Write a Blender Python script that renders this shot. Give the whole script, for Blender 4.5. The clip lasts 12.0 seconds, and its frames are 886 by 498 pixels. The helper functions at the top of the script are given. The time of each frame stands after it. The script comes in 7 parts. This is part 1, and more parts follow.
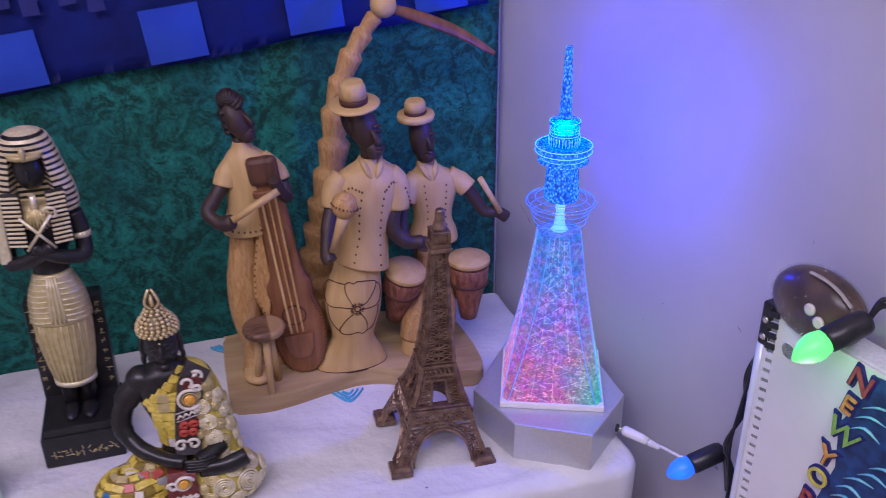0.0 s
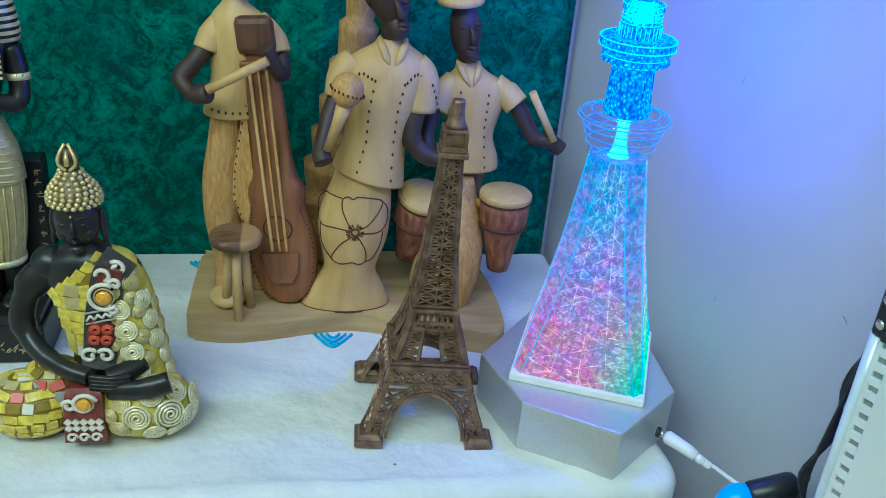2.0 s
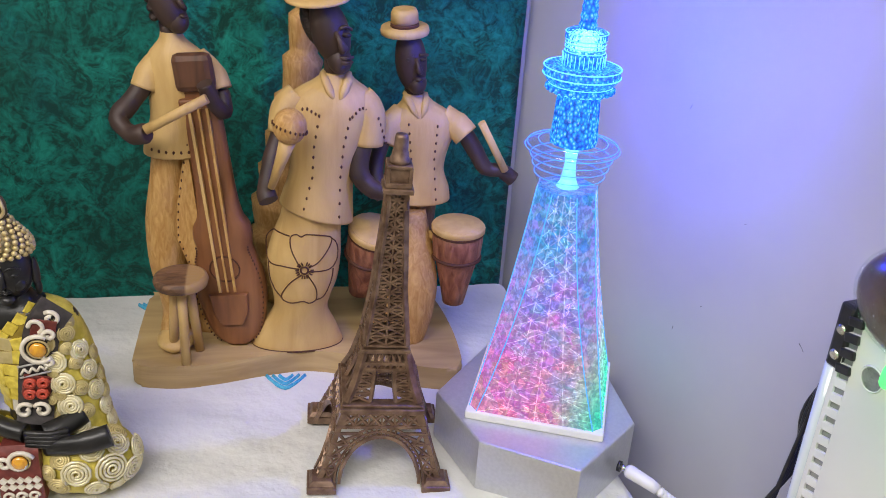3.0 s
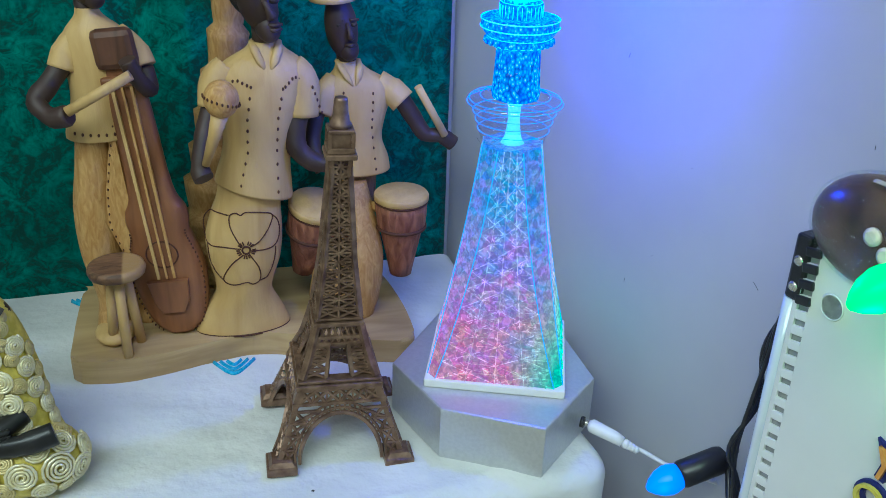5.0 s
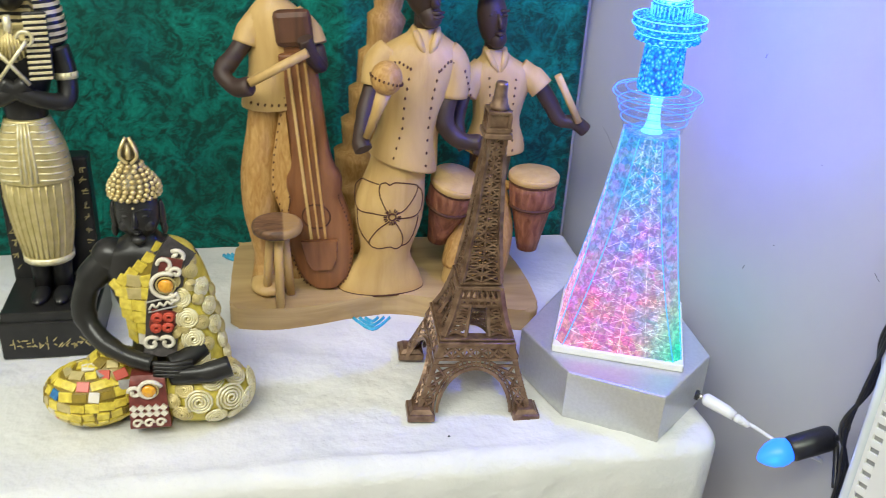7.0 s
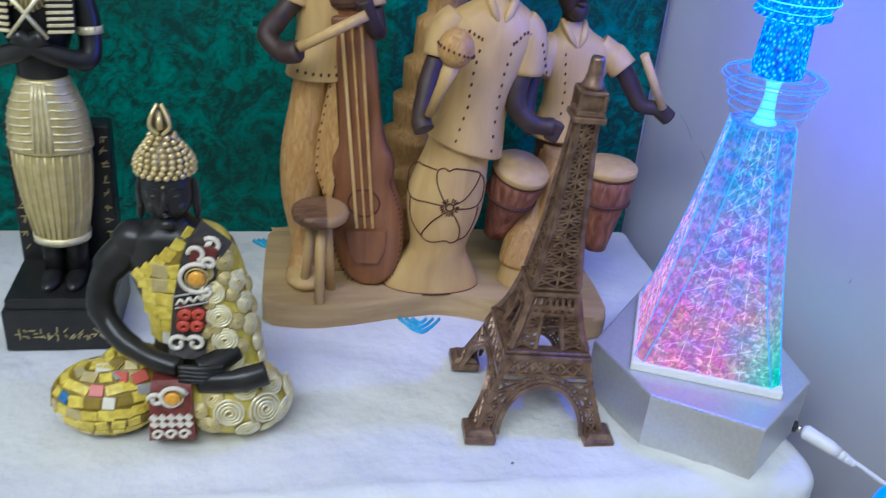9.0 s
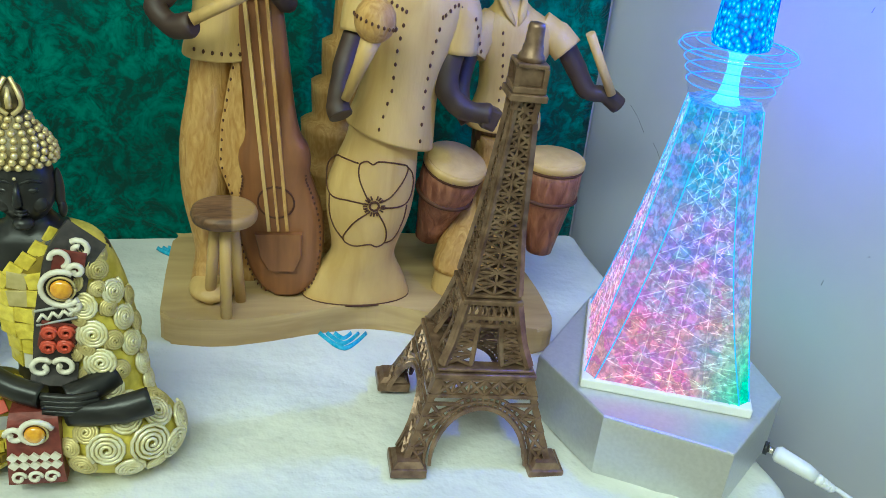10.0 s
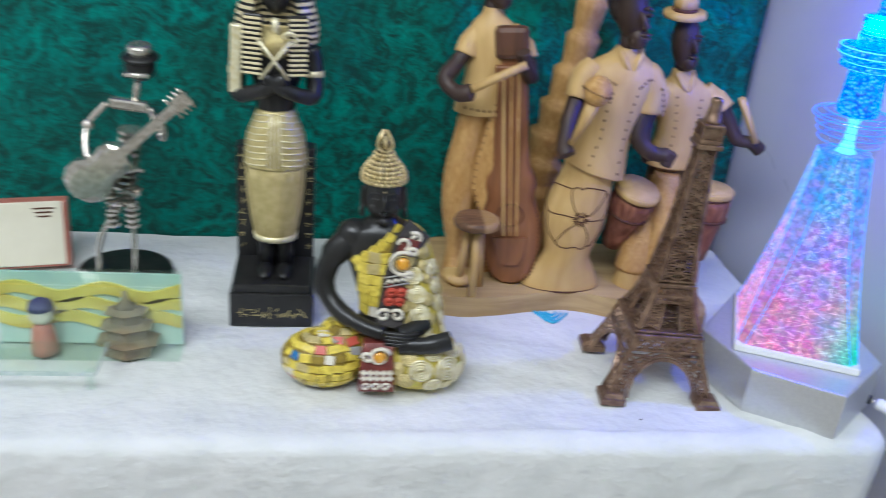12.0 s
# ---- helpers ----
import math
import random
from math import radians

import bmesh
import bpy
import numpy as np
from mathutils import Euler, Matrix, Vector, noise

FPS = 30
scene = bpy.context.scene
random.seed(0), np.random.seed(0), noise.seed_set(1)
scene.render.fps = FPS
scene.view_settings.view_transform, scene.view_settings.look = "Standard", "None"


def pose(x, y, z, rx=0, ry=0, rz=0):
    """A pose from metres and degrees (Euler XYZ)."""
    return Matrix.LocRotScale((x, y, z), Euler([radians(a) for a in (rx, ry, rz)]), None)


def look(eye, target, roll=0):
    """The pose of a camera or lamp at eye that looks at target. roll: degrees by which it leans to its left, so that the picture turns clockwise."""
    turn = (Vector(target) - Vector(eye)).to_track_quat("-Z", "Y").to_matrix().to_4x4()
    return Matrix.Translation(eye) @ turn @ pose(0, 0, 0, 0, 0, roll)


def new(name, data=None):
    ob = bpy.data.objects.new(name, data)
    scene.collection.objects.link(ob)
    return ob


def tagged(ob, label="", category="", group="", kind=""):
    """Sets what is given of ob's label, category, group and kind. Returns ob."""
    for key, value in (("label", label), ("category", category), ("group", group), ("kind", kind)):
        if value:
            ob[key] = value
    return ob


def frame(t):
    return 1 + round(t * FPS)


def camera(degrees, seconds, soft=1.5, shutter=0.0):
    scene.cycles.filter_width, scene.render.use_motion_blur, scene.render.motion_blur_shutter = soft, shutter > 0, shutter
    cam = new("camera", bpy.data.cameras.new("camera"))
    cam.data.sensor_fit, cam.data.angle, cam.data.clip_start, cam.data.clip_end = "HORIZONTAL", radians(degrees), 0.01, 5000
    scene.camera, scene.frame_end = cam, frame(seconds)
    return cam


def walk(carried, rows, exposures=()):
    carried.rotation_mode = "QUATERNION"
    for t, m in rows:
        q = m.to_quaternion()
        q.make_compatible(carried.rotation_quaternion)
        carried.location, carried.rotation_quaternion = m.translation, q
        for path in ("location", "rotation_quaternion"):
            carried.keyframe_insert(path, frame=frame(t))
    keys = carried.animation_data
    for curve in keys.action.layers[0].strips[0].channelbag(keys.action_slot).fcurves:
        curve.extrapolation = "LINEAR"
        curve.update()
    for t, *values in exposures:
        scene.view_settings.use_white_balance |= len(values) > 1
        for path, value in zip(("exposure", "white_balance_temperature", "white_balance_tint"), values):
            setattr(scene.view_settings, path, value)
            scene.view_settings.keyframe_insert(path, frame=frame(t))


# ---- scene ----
cam = camera(51.9, 12.0, soft=0.7, shutter=0.2)
PATH = [
    (0, (-0.222, 0.225, 0.456), (0.296, 1.928, -0.456), -0.5),
    (0.5, (-0.176, 0.284, 0.41), (0.4, 1.968, -0.503), 4.1),
    (1, (-0.158, 0.297, 0.396), (0.333, 1.976, -0.573), 3.9),
    (1.5, (-0.15, 0.297, 0.387), (0.285, 1.978, -0.605), 3.8),
    (2, (-0.14, 0.323, 0.342), (0.172, 2.074, -0.573), 4.9),
    (2.5, (-0.125, 0.334, 0.337), (0.199, 2.085, -0.573), 5.1),
    (2.7, (-0.126, 0.334, 0.344), (0.213, 2.095, -0.541), 4.7),
    (4.3, (-0.118, 0.352, 0.325), (0.374, 2.096, -0.522), 2.0),
    (4.5, (-0.121, 0.347, 0.32), (0.365, 2.084, -0.544), 2.5),
    (5, (-0.133, 0.343, 0.328), (0.386, 2.059, -0.559), 2.0),
    (5.5, (-0.138, 0.339, 0.326), (0.384, 2.053, -0.563), 2.1),
    (6, (-0.139, 0.33, 0.326), (0.35, 2.05, -0.57), 1.9),
    (6.5, (-0.171, 0.318, 0.347), (0.229, 2.052, -0.566), 0.9),
    (7, (-0.182, 0.307, 0.339), (0.181, 2.047, -0.577), 3.4),
    (7.2, (-0.185, 0.304, 0.337), (0.057, 2.052, -0.606), 3.1),
    (8.8, (-0.221, 0.36, 0.286), (0.116, 2.066, -0.703), 6.0),
    (9, (-0.201, 0.376, 0.311), (0.145, 2.103, -0.638), 5.6),
    (9.5, (-0.177, 0.426, 0.288), (0.263, 2.151, -0.622), 5.8),
    (10, (-0.176, 0.426, 0.277), (0.274, 2.149, -0.633), 6.4),
    (10.5, (-0.176, 0.423, 0.273), (0.28, 2.164, -0.598), 7.9),
    (11, (-0.175, 0.415, 0.288), (0.267, 2.173, -0.555), 7.0),
    (11.5, (-0.205, 0.372, 0.3), (0.204, 2.14, -0.541), 6.7),
    (11.8, (-0.264, 0.314, 0.323), (0.168, 2.055, -0.561), 7.6),
    (12, (-0.287, 0.263, 0.338), (-0.032, 2.045, -0.532), 5.3),
]
walk(cam, [(t, look(eye, target, roll)) for t, eye, target, roll in PATH],
     exposures=[(0.0, -0.68, 5730, 52), (0.5, -0.61, 5540, 34), (1.0, -0.63, 5200, -9), (1.5, -0.50, 5160, -17), (2.0, -0.27, 5160, -21), (2.5, -0.02, 6780, -4),
                (4.5, -0.37, 5630, 31), (5.0, -0.36, 5350, -12), (5.5, -0.26, 4820, -22), (6.0, -0.14, 5110, -16), (6.5, 0.06, 6680, 0), (7.0, 0.21, 6680, 2), (9.0, -0.21, 5400, 7),
                (9.5, -0.04, 5160, -15), (10.0, 0.06, 6210, -25), (10.5, 0.22, 7070, -6), (11.0, 0.22, 6970, 13), (11.5, 0.15, 6400, 23), (12.0, -0.04, 5630, 7)])

# ---- world and lights ----
world = bpy.data.worlds.new("world")
scene.world = world
world.use_nodes = True
world.node_tree.nodes["Background"].inputs[0].default_value = (0.8, 0.9, 1.0, 1)
world.node_tree.nodes["Background"].inputs[1].default_value = 0.05


def lamp(name, kind, energy, colour, m, size=0.1, size_y=None):
    data = bpy.data.lights.new(name, kind)
    data.energy, data.color = energy, colour
    if kind == "AREA":
        data.size = size
        if size_y:
            data.shape, data.size_y = "RECTANGLE", size_y
    else:
        data.shadow_soft_size = size
    ob = new(name, data)
    ob.matrix_world = m
    return ob


lamp("ceiling_light", "AREA", 64.0, (1.0, 0.98, 0.93), look((-0.72, -0.34, 1.78), (-0.20, 0.75, 0.0)), 1.7, 1.0)
lamp("tower_glow_blue", "POINT", 1.05, (0.012, 0.04, 1.0), pose(0.0325, 0.7705, 0.243), 0.006)


# ---- materials ----
def material(name, base, rough=0.5, metal=0.0, second=None, scale=60.0, stretch=(1, 1, 1), bump=0.0, bump_scale=None,
             spec=0.5, low=0.35, high=0.65, detail=5.0, coat=0.0, sheen=0.0, kind="NOISE", distort=0.0, bump_distance=0.001):
    m = bpy.data.materials.new(name)
    m.use_nodes = True
    nt = m.node_tree
    p = nt.nodes["Principled BSDF"]
    p.inputs["Base Color"].default_value = (*base, 1)
    p.inputs["Roughness"].default_value = rough
    p.inputs["Metallic"].default_value = metal
    p.inputs["Specular IOR Level"].default_value = spec
    p.inputs["Coat Weight"].default_value = coat
    p.inputs["Sheen Weight"].default_value = sheen
    tc = nt.nodes.new("ShaderNodeTexCoord")
    mp = nt.nodes.new("ShaderNodeMapping")
    mp.inputs["Scale"].default_value = stretch
    nt.links.new(tc.outputs["Object"], mp.inputs["Vector"])
    n = nt.nodes.new("ShaderNodeTexNoise")
    n.inputs["Scale"].default_value, n.inputs["Detail"].default_value = scale, detail
    n.inputs["Distortion"].default_value = distort
    nt.links.new(mp.outputs["Vector"], n.inputs["Vector"])
    if second:
        r = nt.nodes.new("ShaderNodeMapRange")
        r.inputs["From Min"].default_value, r.inputs["From Max"].default_value = low, high
        nt.links.new(n.outputs["Fac"], r.inputs["Value"])
        mix = nt.nodes.new("ShaderNodeMix")
        mix.data_type = "RGBA"
        mix.inputs[6].default_value, mix.inputs[7].default_value = (*base, 1), (*second, 1)
        nt.links.new(r.outputs[0], mix.inputs[0])
        nt.links.new(mix.outputs[2], p.inputs["Base Color"])
    if bump:
        b = nt.nodes.new("ShaderNodeBump")
        b.inputs["Strength"].default_value = bump
        b.inputs["Distance"].default_value = bump_distance
        src = n
        if bump_scale:
            src = nt.nodes.new("ShaderNodeTexNoise")
            src.inputs["Scale"].default_value, src.inputs["Detail"].default_value = bump_scale, 4.0
            nt.links.new(mp.outputs["Vector"], src.inputs["Vector"])
        nt.links.new(src.outputs["Fac"], b.inputs["Height"])
        nt.links.new(b.outputs["Normal"], p.inputs["Normal"])
    return m


def velvet():
    """Crushed green pile: swirling lighter strands over dark ground."""
    m = material("green_crushed_velvet", (0.0, 0.10, 0.075), 0.75, sheen=0.25)
    nt = m.node_tree
    p = nt.nodes["Principled BSDF"]
    tc = nt.nodes["Texture Coordinate"]
    big = nt.nodes.new("ShaderNodeTexNoise")
    big.inputs["Scale"].default_value, big.inputs["Detail"].default_value = 16.0, 3.0
    nt.links.new(tc.outputs["Object"], big.inputs["Vector"])
    fine = nt.nodes.new("ShaderNodeTexNoise")
    fine.inputs["Scale"].default_value, fine.inputs["Detail"].default_value, fine.inputs["Distortion"].default_value = 44.0, 6.0, 2.2
    fine.inputs["Roughness"].default_value = 0.62
    nt.links.new(tc.outputs["Object"], fine.inputs["Vector"])
    strand = nt.nodes.new("ShaderNodeMapRange")
    strand.inputs["From Min"].default_value, strand.inputs["From Max"].default_value = 0.38, 0.70
    tiny = nt.nodes.new("ShaderNodeTexNoise")
    tiny.inputs["Scale"].default_value, tiny.inputs["Detail"].default_value, tiny.inputs["Distortion"].default_value = 130.0, 4.0, 2.2
    nt.links.new(tc.outputs["Object"], tiny.inputs["Vector"])
    blend = nt.nodes.new("ShaderNodeMath")
    blend.operation = "MULTIPLY_ADD"
    blend.inputs[1].default_value = 0.52
    half_tiny = nt.nodes.new("ShaderNodeMath")
    half_tiny.operation = "MULTIPLY_ADD"
    half_tiny.inputs[1].default_value, half_tiny.inputs[2].default_value = 1.0, -0.26
    nt.links.new(tiny.outputs["Fac"], blend.inputs[0])
    nt.links.new(fine.outputs["Fac"], half_tiny.inputs[0])
    nt.links.new(half_tiny.outputs[0], blend.inputs[2])
    nt.links.new(blend.outputs[0], strand.inputs["Value"])
    patch = nt.nodes.new("ShaderNodeMapRange")
    patch.inputs["From Min"].default_value, patch.inputs["From Max"].default_value = 0.35, 0.68
    patch.inputs["To Min"].default_value = 0.38
    nt.links.new(big.outputs["Fac"], patch.inputs["Value"])
    mul = nt.nodes.new("ShaderNodeMath")
    mul.operation = "MULTIPLY"
    nt.links.new(strand.outputs[0], mul.inputs[0])
    nt.links.new(patch.outputs[0], mul.inputs[1])
    ramp = nt.nodes.new("ShaderNodeValToRGB")
    ramp.color_ramp.elements[0].color = (0.0, 0.090, 0.068, 1)
    ramp.color_ramp.elements[1].color = (0.010, 0.52, 0.41, 1)
    mid = ramp.color_ramp.elements.new(0.35)
    mid.color = (0.0, 0.26, 0.205, 1)
    nt.links.new(mul.outputs[0], ramp.inputs["Fac"])
    nt.links.new(ramp.outputs["Color"], p.inputs["Base Color"])
    b = nt.nodes.new("ShaderNodeBump")
    b.inputs["Strength"].default_value, b.inputs["Distance"].default_value = 0.7, 0.003
    nt.links.new(fine.outputs["Fac"], b.inputs["Height"])
    nt.links.new(b.outputs["Normal"], p.inputs["Normal"])
    return m


def clear(name, colour=(1, 1, 1), rough=0.02, ior=1.45, emit=None, power=0.0, bump=0.0, bump_scale=300.0):
    m = material(name, colour, rough, bump=bump, scale=bump_scale)
    p = m.node_tree.nodes["Principled BSDF"]
    p.inputs["Transmission Weight"].default_value = 1.0
    p.inputs["IOR"].default_value = ior
    if emit:
        p.inputs["Emission Color"].default_value = (*emit, 1)
        p.inputs["Emission Strength"].default_value = power
    return m


def glowing(name, colour, power):
    m = material(name, colour, 0.4)
    p = m.node_tree.nodes["Principled BSDF"]
    p.inputs["Emission Color"].default_value = (*colour, 1)
    p.inputs["Emission Strength"].default_value = power
    return m


def tower_acrylic(name="lit_acrylic", dim=0.50, bright=0.98, pale=0.0):
    """Clear cast acrylic lit from its base: colour runs from pink and green below to blue above, in broken facets."""
    m = material(name, (0.02, 0.05, 0.14), 0.16)
    nt = m.node_tree
    p = nt.nodes["Principled BSDF"]
    p.inputs["Transmission Weight"].default_value = 0.25
    tc = nt.nodes["Texture Coordinate"]
    sep = nt.nodes.new("ShaderNodeSeparateXYZ")
    nt.links.new(tc.outputs["Object"], sep.inputs[0])
    vor = nt.nodes.new("ShaderNodeTexVoronoi")
    vor.inputs["Scale"].default_value = 620.0
    stretch = nt.nodes.new("ShaderNodeMapping")
    stretch.inputs["Scale"].default_value = (1, 1, 0.7)
    nt.links.new(tc.outputs["Object"], stretch.inputs[0])
    nt.links.new(stretch.outputs[0], vor.inputs["Vector"])
    noise_node = nt.nodes.new("ShaderNodeTexNoise")
    noise_node.inputs["Scale"].default_value, noise_node.inputs["Detail"].default_value = 70.0, 4.0
    nt.links.new(tc.outputs["Object"], noise_node.inputs["Vector"])
    height = nt.nodes.new("ShaderNodeMapRange")
    height.inputs["From Min"].default_value, height.inputs["From Max"].default_value = 0.045, 0.190
    nt.links.new(sep.outputs["Z"], height.inputs["Value"])
    add = nt.nodes.new("ShaderNodeMath")
    add.operation = "MULTIPLY_ADD"
    add.inputs[1].default_value, add.inputs[2].default_value = 0.9, -0.44
    nt.links.new(noise_node.outputs["Fac"], add.inputs[0])
    total = nt.nodes.new("ShaderNodeMath")
    nt.links.new(add.outputs[0], total.inputs[0])
    nt.links.new(height.outputs[0], total.inputs[1])
    def tone(*c):
        return (*(v + (1 - v) * pale for v in c), 1)

    ramp = nt.nodes.new("ShaderNodeValToRGB")
    e = ramp.color_ramp.elements
    e[0].position, e[0].color = 0.0, tone(0.98, 0.22, 0.44)
    e[1].position, e[1].color = 1.0, tone(0.06, 0.36, 0.98)
    for at, c in ((0.22, (0.80, 0.24, 0.74)), (0.46, (0.38, 0.30, 0.98)), (0.72, (0.10, 0.38, 1.0))):
        e.new(at).color = tone(*c)
    # single facets flash red, green or blue
    cell = nt.nodes.new("ShaderNodeTexVoronoi")
    cell.inputs["Scale"].default_value = 230.0
    nt.links.new(tc.outputs["Object"], cell.inputs["Vector"])
    vivid = nt.nodes.new("ShaderNodeHueSaturation")
    vivid.inputs["Saturation"].default_value, vivid.inputs["Value"].default_value = 1.6, 1.3
    nt.links.new(cell.outputs["Color"], vivid.inputs["Color"])
    flash = nt.nodes.new("ShaderNodeMix")
    flash.data_type = "RGBA"
    flash.inputs[0].default_value = 0.13
    nt.links.new(ramp.outputs["Color"], flash.inputs[6])
    nt.links.new(vivid.outputs["Color"], flash.inputs[7])
    nt.links.new(total.outputs[0], ramp.inputs["Fac"])
    green = nt.nodes.new("ShaderNodeMapRange")
    green.inputs["From Min"].default_value, green.inputs["From Max"].default_value = -0.008, 0.018
    nt.links.new(sep.outputs["X"], green.inputs["Value"])
    low = nt.nodes.new("ShaderNodeMapRange")
    low.inputs["From Min"].default_value, low.inputs["From Max"].default_value = 0.10, 0.045
    nt.links.new(sep.outputs["Z"], low.inputs["Value"])
    both = nt.nodes.new("ShaderNodeMath")
    both.operation = "MULTIPLY"
    nt.links.new(green.outputs[0], both.inputs[0])
    nt.links.new(low.outputs[0], both.inputs[1])
    mix = nt.nodes.new("ShaderNodeMix")
    mix.data_type = "RGBA"
    mix.inputs[7].default_value = (0.05, 0.9, 0.5, 1)
    nt.links.new(both.outputs[0], mix.inputs[0])
    nt.links.new(flash.outputs[2], mix.inputs[6])
    nt.links.new(mix.outputs[2], p.inputs["Emission Color"])
    glint = nt.nodes.new("ShaderNodeTexNoise")
    glint.inputs["Scale"].default_value, glint.inputs["Detail"].default_value, glint.inputs["Distortion"].default_value = 320.0, 3.0, 0.8
    nt.links.new(tc.outputs["Object"], glint.inputs["Vector"])
    spark = nt.nodes.new("ShaderNodeMapRange")
    spark.inputs["From Min"].default_value, spark.inputs["From Max"].default_value = 0.66, 0.42
    spark.inputs["To Min"].default_value, spark.inputs["To Max"].default_value = bright, dim
    nt.links.new(glint.outputs["Fac"], spark.inputs["Value"])
    nt.links.new(spark.outputs[0], p.inputs["Emission Strength"])
    b = nt.nodes.new("ShaderNodeBump")
    b.inputs["Strength"].default_value, b.inputs["Distance"].default_value = 1.0, 0.002
    nt.links.new(vor.outputs["Distance"], b.inputs["Height"])
    nt.links.new(b.outputs["Normal"], p.inputs["Normal"])
    return m


def deck_acrylic():
    """Blue lit clear acrylic with bright and dark facets."""
    m = material("blue_lit_acrylic", (0.02, 0.08, 0.25), 0.12)
    nt = m.node_tree
    p = nt.nodes["Principled BSDF"]
    p.inputs["Transmission Weight"].default_value = 0.3
    vor = nt.nodes.new("ShaderNodeTexVoronoi")
    vor.inputs["Scale"].default_value = 580.0
    nt.links.new(nt.nodes["Mapping"].outputs["Vector"], vor.inputs["Vector"])
    nt.nodes["Mapping"].inputs["Scale"].default_value = (1, 1, 0.75)
    ramp = nt.nodes.new("ShaderNodeValToRGB")
    e = ramp.color_ramp.elements
    e[0].position, e[0].color = 0.10, (0.30, 0.92, 1.0, 1)
    e[1].position, e[1].color = 0.80, (0.0, 0.05, 0.45, 1)
    e.new(0.34).color = (0.02, 0.50, 1.0, 1)
    e.new(0.55).color = (0.0, 0.22, 0.80, 1)
    nt.links.new(vor.outputs["Distance"], ramp.inputs["Fac"])
    nt.links.new(ramp.outputs["Color"], p.inputs["Emission Color"])
    p.inputs["Emission Strength"].default_value = 0.85
    b = nt.nodes.new("ShaderNodeBump")
    b.inputs["Strength"].default_value, b.inputs["Distance"].default_value = 1.0, 0.0015
    nt.links.new(vor.outputs["Distance"], b.inputs["Height"])
    nt.links.new(b.outputs["Normal"], p.inputs["Normal"])
    return m


def thin_clear(name, tint, gloss, rough=0.03, bump=0.0, bump_scale=60.0):
    """A thin clear sheet: lets light straight through and mirrors a little."""
    m = bpy.data.materials.new(name)
    m.use_nodes = True
    nt = m.node_tree
    nt.nodes.remove(nt.nodes["Principled BSDF"])
    t, g, mix = nt.nodes.new("ShaderNodeBsdfTransparent"), nt.nodes.new("ShaderNodeBsdfGlossy"), nt.nodes.new("ShaderNodeMixShader")
    t.inputs["Color"].default_value = (*tint, 1)
    g.inputs["Roughness"].default_value = rough
    mix.inputs[0].default_value = gloss
    nt.links.new(t.outputs[0], mix.inputs[1])
    nt.links.new(g.outputs[0], mix.inputs[2])
    nt.links.new(mix.outputs[0], nt.nodes["Material Output"].inputs["Surface"])
    if bump:
        n, b = nt.nodes.new("ShaderNodeTexNoise"), nt.nodes.new("ShaderNodeBump")
        n.inputs["Scale"].default_value, n.inputs["Detail"].default_value = bump_scale, 4.0
        b.inputs["Strength"].default_value, b.inputs["Distance"].default_value = bump, 0.01
        nt.links.new(n.outputs["Fac"], b.inputs["Height"])
        nt.links.new(b.outputs["Normal"], g.inputs["Normal"])
    return m


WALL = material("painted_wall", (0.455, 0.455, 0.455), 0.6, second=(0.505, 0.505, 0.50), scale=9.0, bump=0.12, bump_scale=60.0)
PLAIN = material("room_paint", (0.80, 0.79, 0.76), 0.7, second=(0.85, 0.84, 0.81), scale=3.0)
FLOOR = material("floor_tile", (0.45, 0.40, 0.34), 0.4, second=(0.52, 0.47, 0.40), scale=5.0)
CLOTH = material("white_cotton", (0.63, 0.64, 0.63), 0.9, second=(0.70, 0.70, 0.69), scale=30.0, bump=0.8, bump_scale=55.0, bump_distance=0.004)
CLOTH_BLUE = material("blue_print", (0.02, 0.30, 0.55), 0.9, second=(0.10, 0.45, 0.66), scale=700.0)
VELVET = velvet()
BLUE_CLOTH = material("blue_satin", (0.008, 0.02, 0.20), 0.55, second=(0.008, 0.03, 0.30), scale=30.0)
BLUE_SQUARE = material("blue_satin_square", (0.01, 0.05, 0.40), 0.5, second=(0.015, 0.07, 0.48), scale=30.0)
NAVY = material("navy_print", (0.01, 0.015, 0.12), 0.6, second=(0.015, 0.02, 0.17), scale=60.0)
BRONZE = material("bronze_metal", (0.125, 0.072, 0.046), 0.34, 0.5, second=(0.27, 0.175, 0.115), scale=160.0, bump=0.3, bump_scale=900.0, bump_distance=0.0003)
SILVER = material("silver_plastic", (0.52, 0.53, 0.55), 0.33, 0.55, second=(0.57, 0.58, 0.60), scale=500.0)
WHITE_PLASTIC = material("white_plastic", (0.78, 0.78, 0.77), 0.4, second=(0.72, 0.72, 0.71), scale=80.0)
BLACK_PLASTIC = material("black_plastic", (0.012, 0.012, 0.014), 0.35, second=(0.02, 0.02, 0.022), scale=200.0)
PALE_WOOD = material("pale_carved_wood", (0.46, 0.285, 0.095), 0.55, second=(0.63, 0.43, 0.175), scale=75.0, stretch=(1, 1, 0.22), low=0.25, high=0.75, detail=8.0, distort=0.8, bump=0.5, bump_scale=420.0, bump_distance=0.0006)
PLANK_WOOD = material("plank_wood", (0.30, 0.19, 0.075), 0.6, second=(0.56, 0.40, 0.19), scale=60.0, stretch=(0.16, 1, 1.6), low=0.25, high=0.75, detail=8.0, distort=0.7, bump=0.4)
TAN_WOOD = material("tan_grooved_wood", (0.40, 0.205, 0.055), 0.6, second=(0.55, 0.33, 0.115), scale=260.0, stretch=(1, 1, 0.3), bump=0.8, distort=1.6, bump_distance=0.0008)
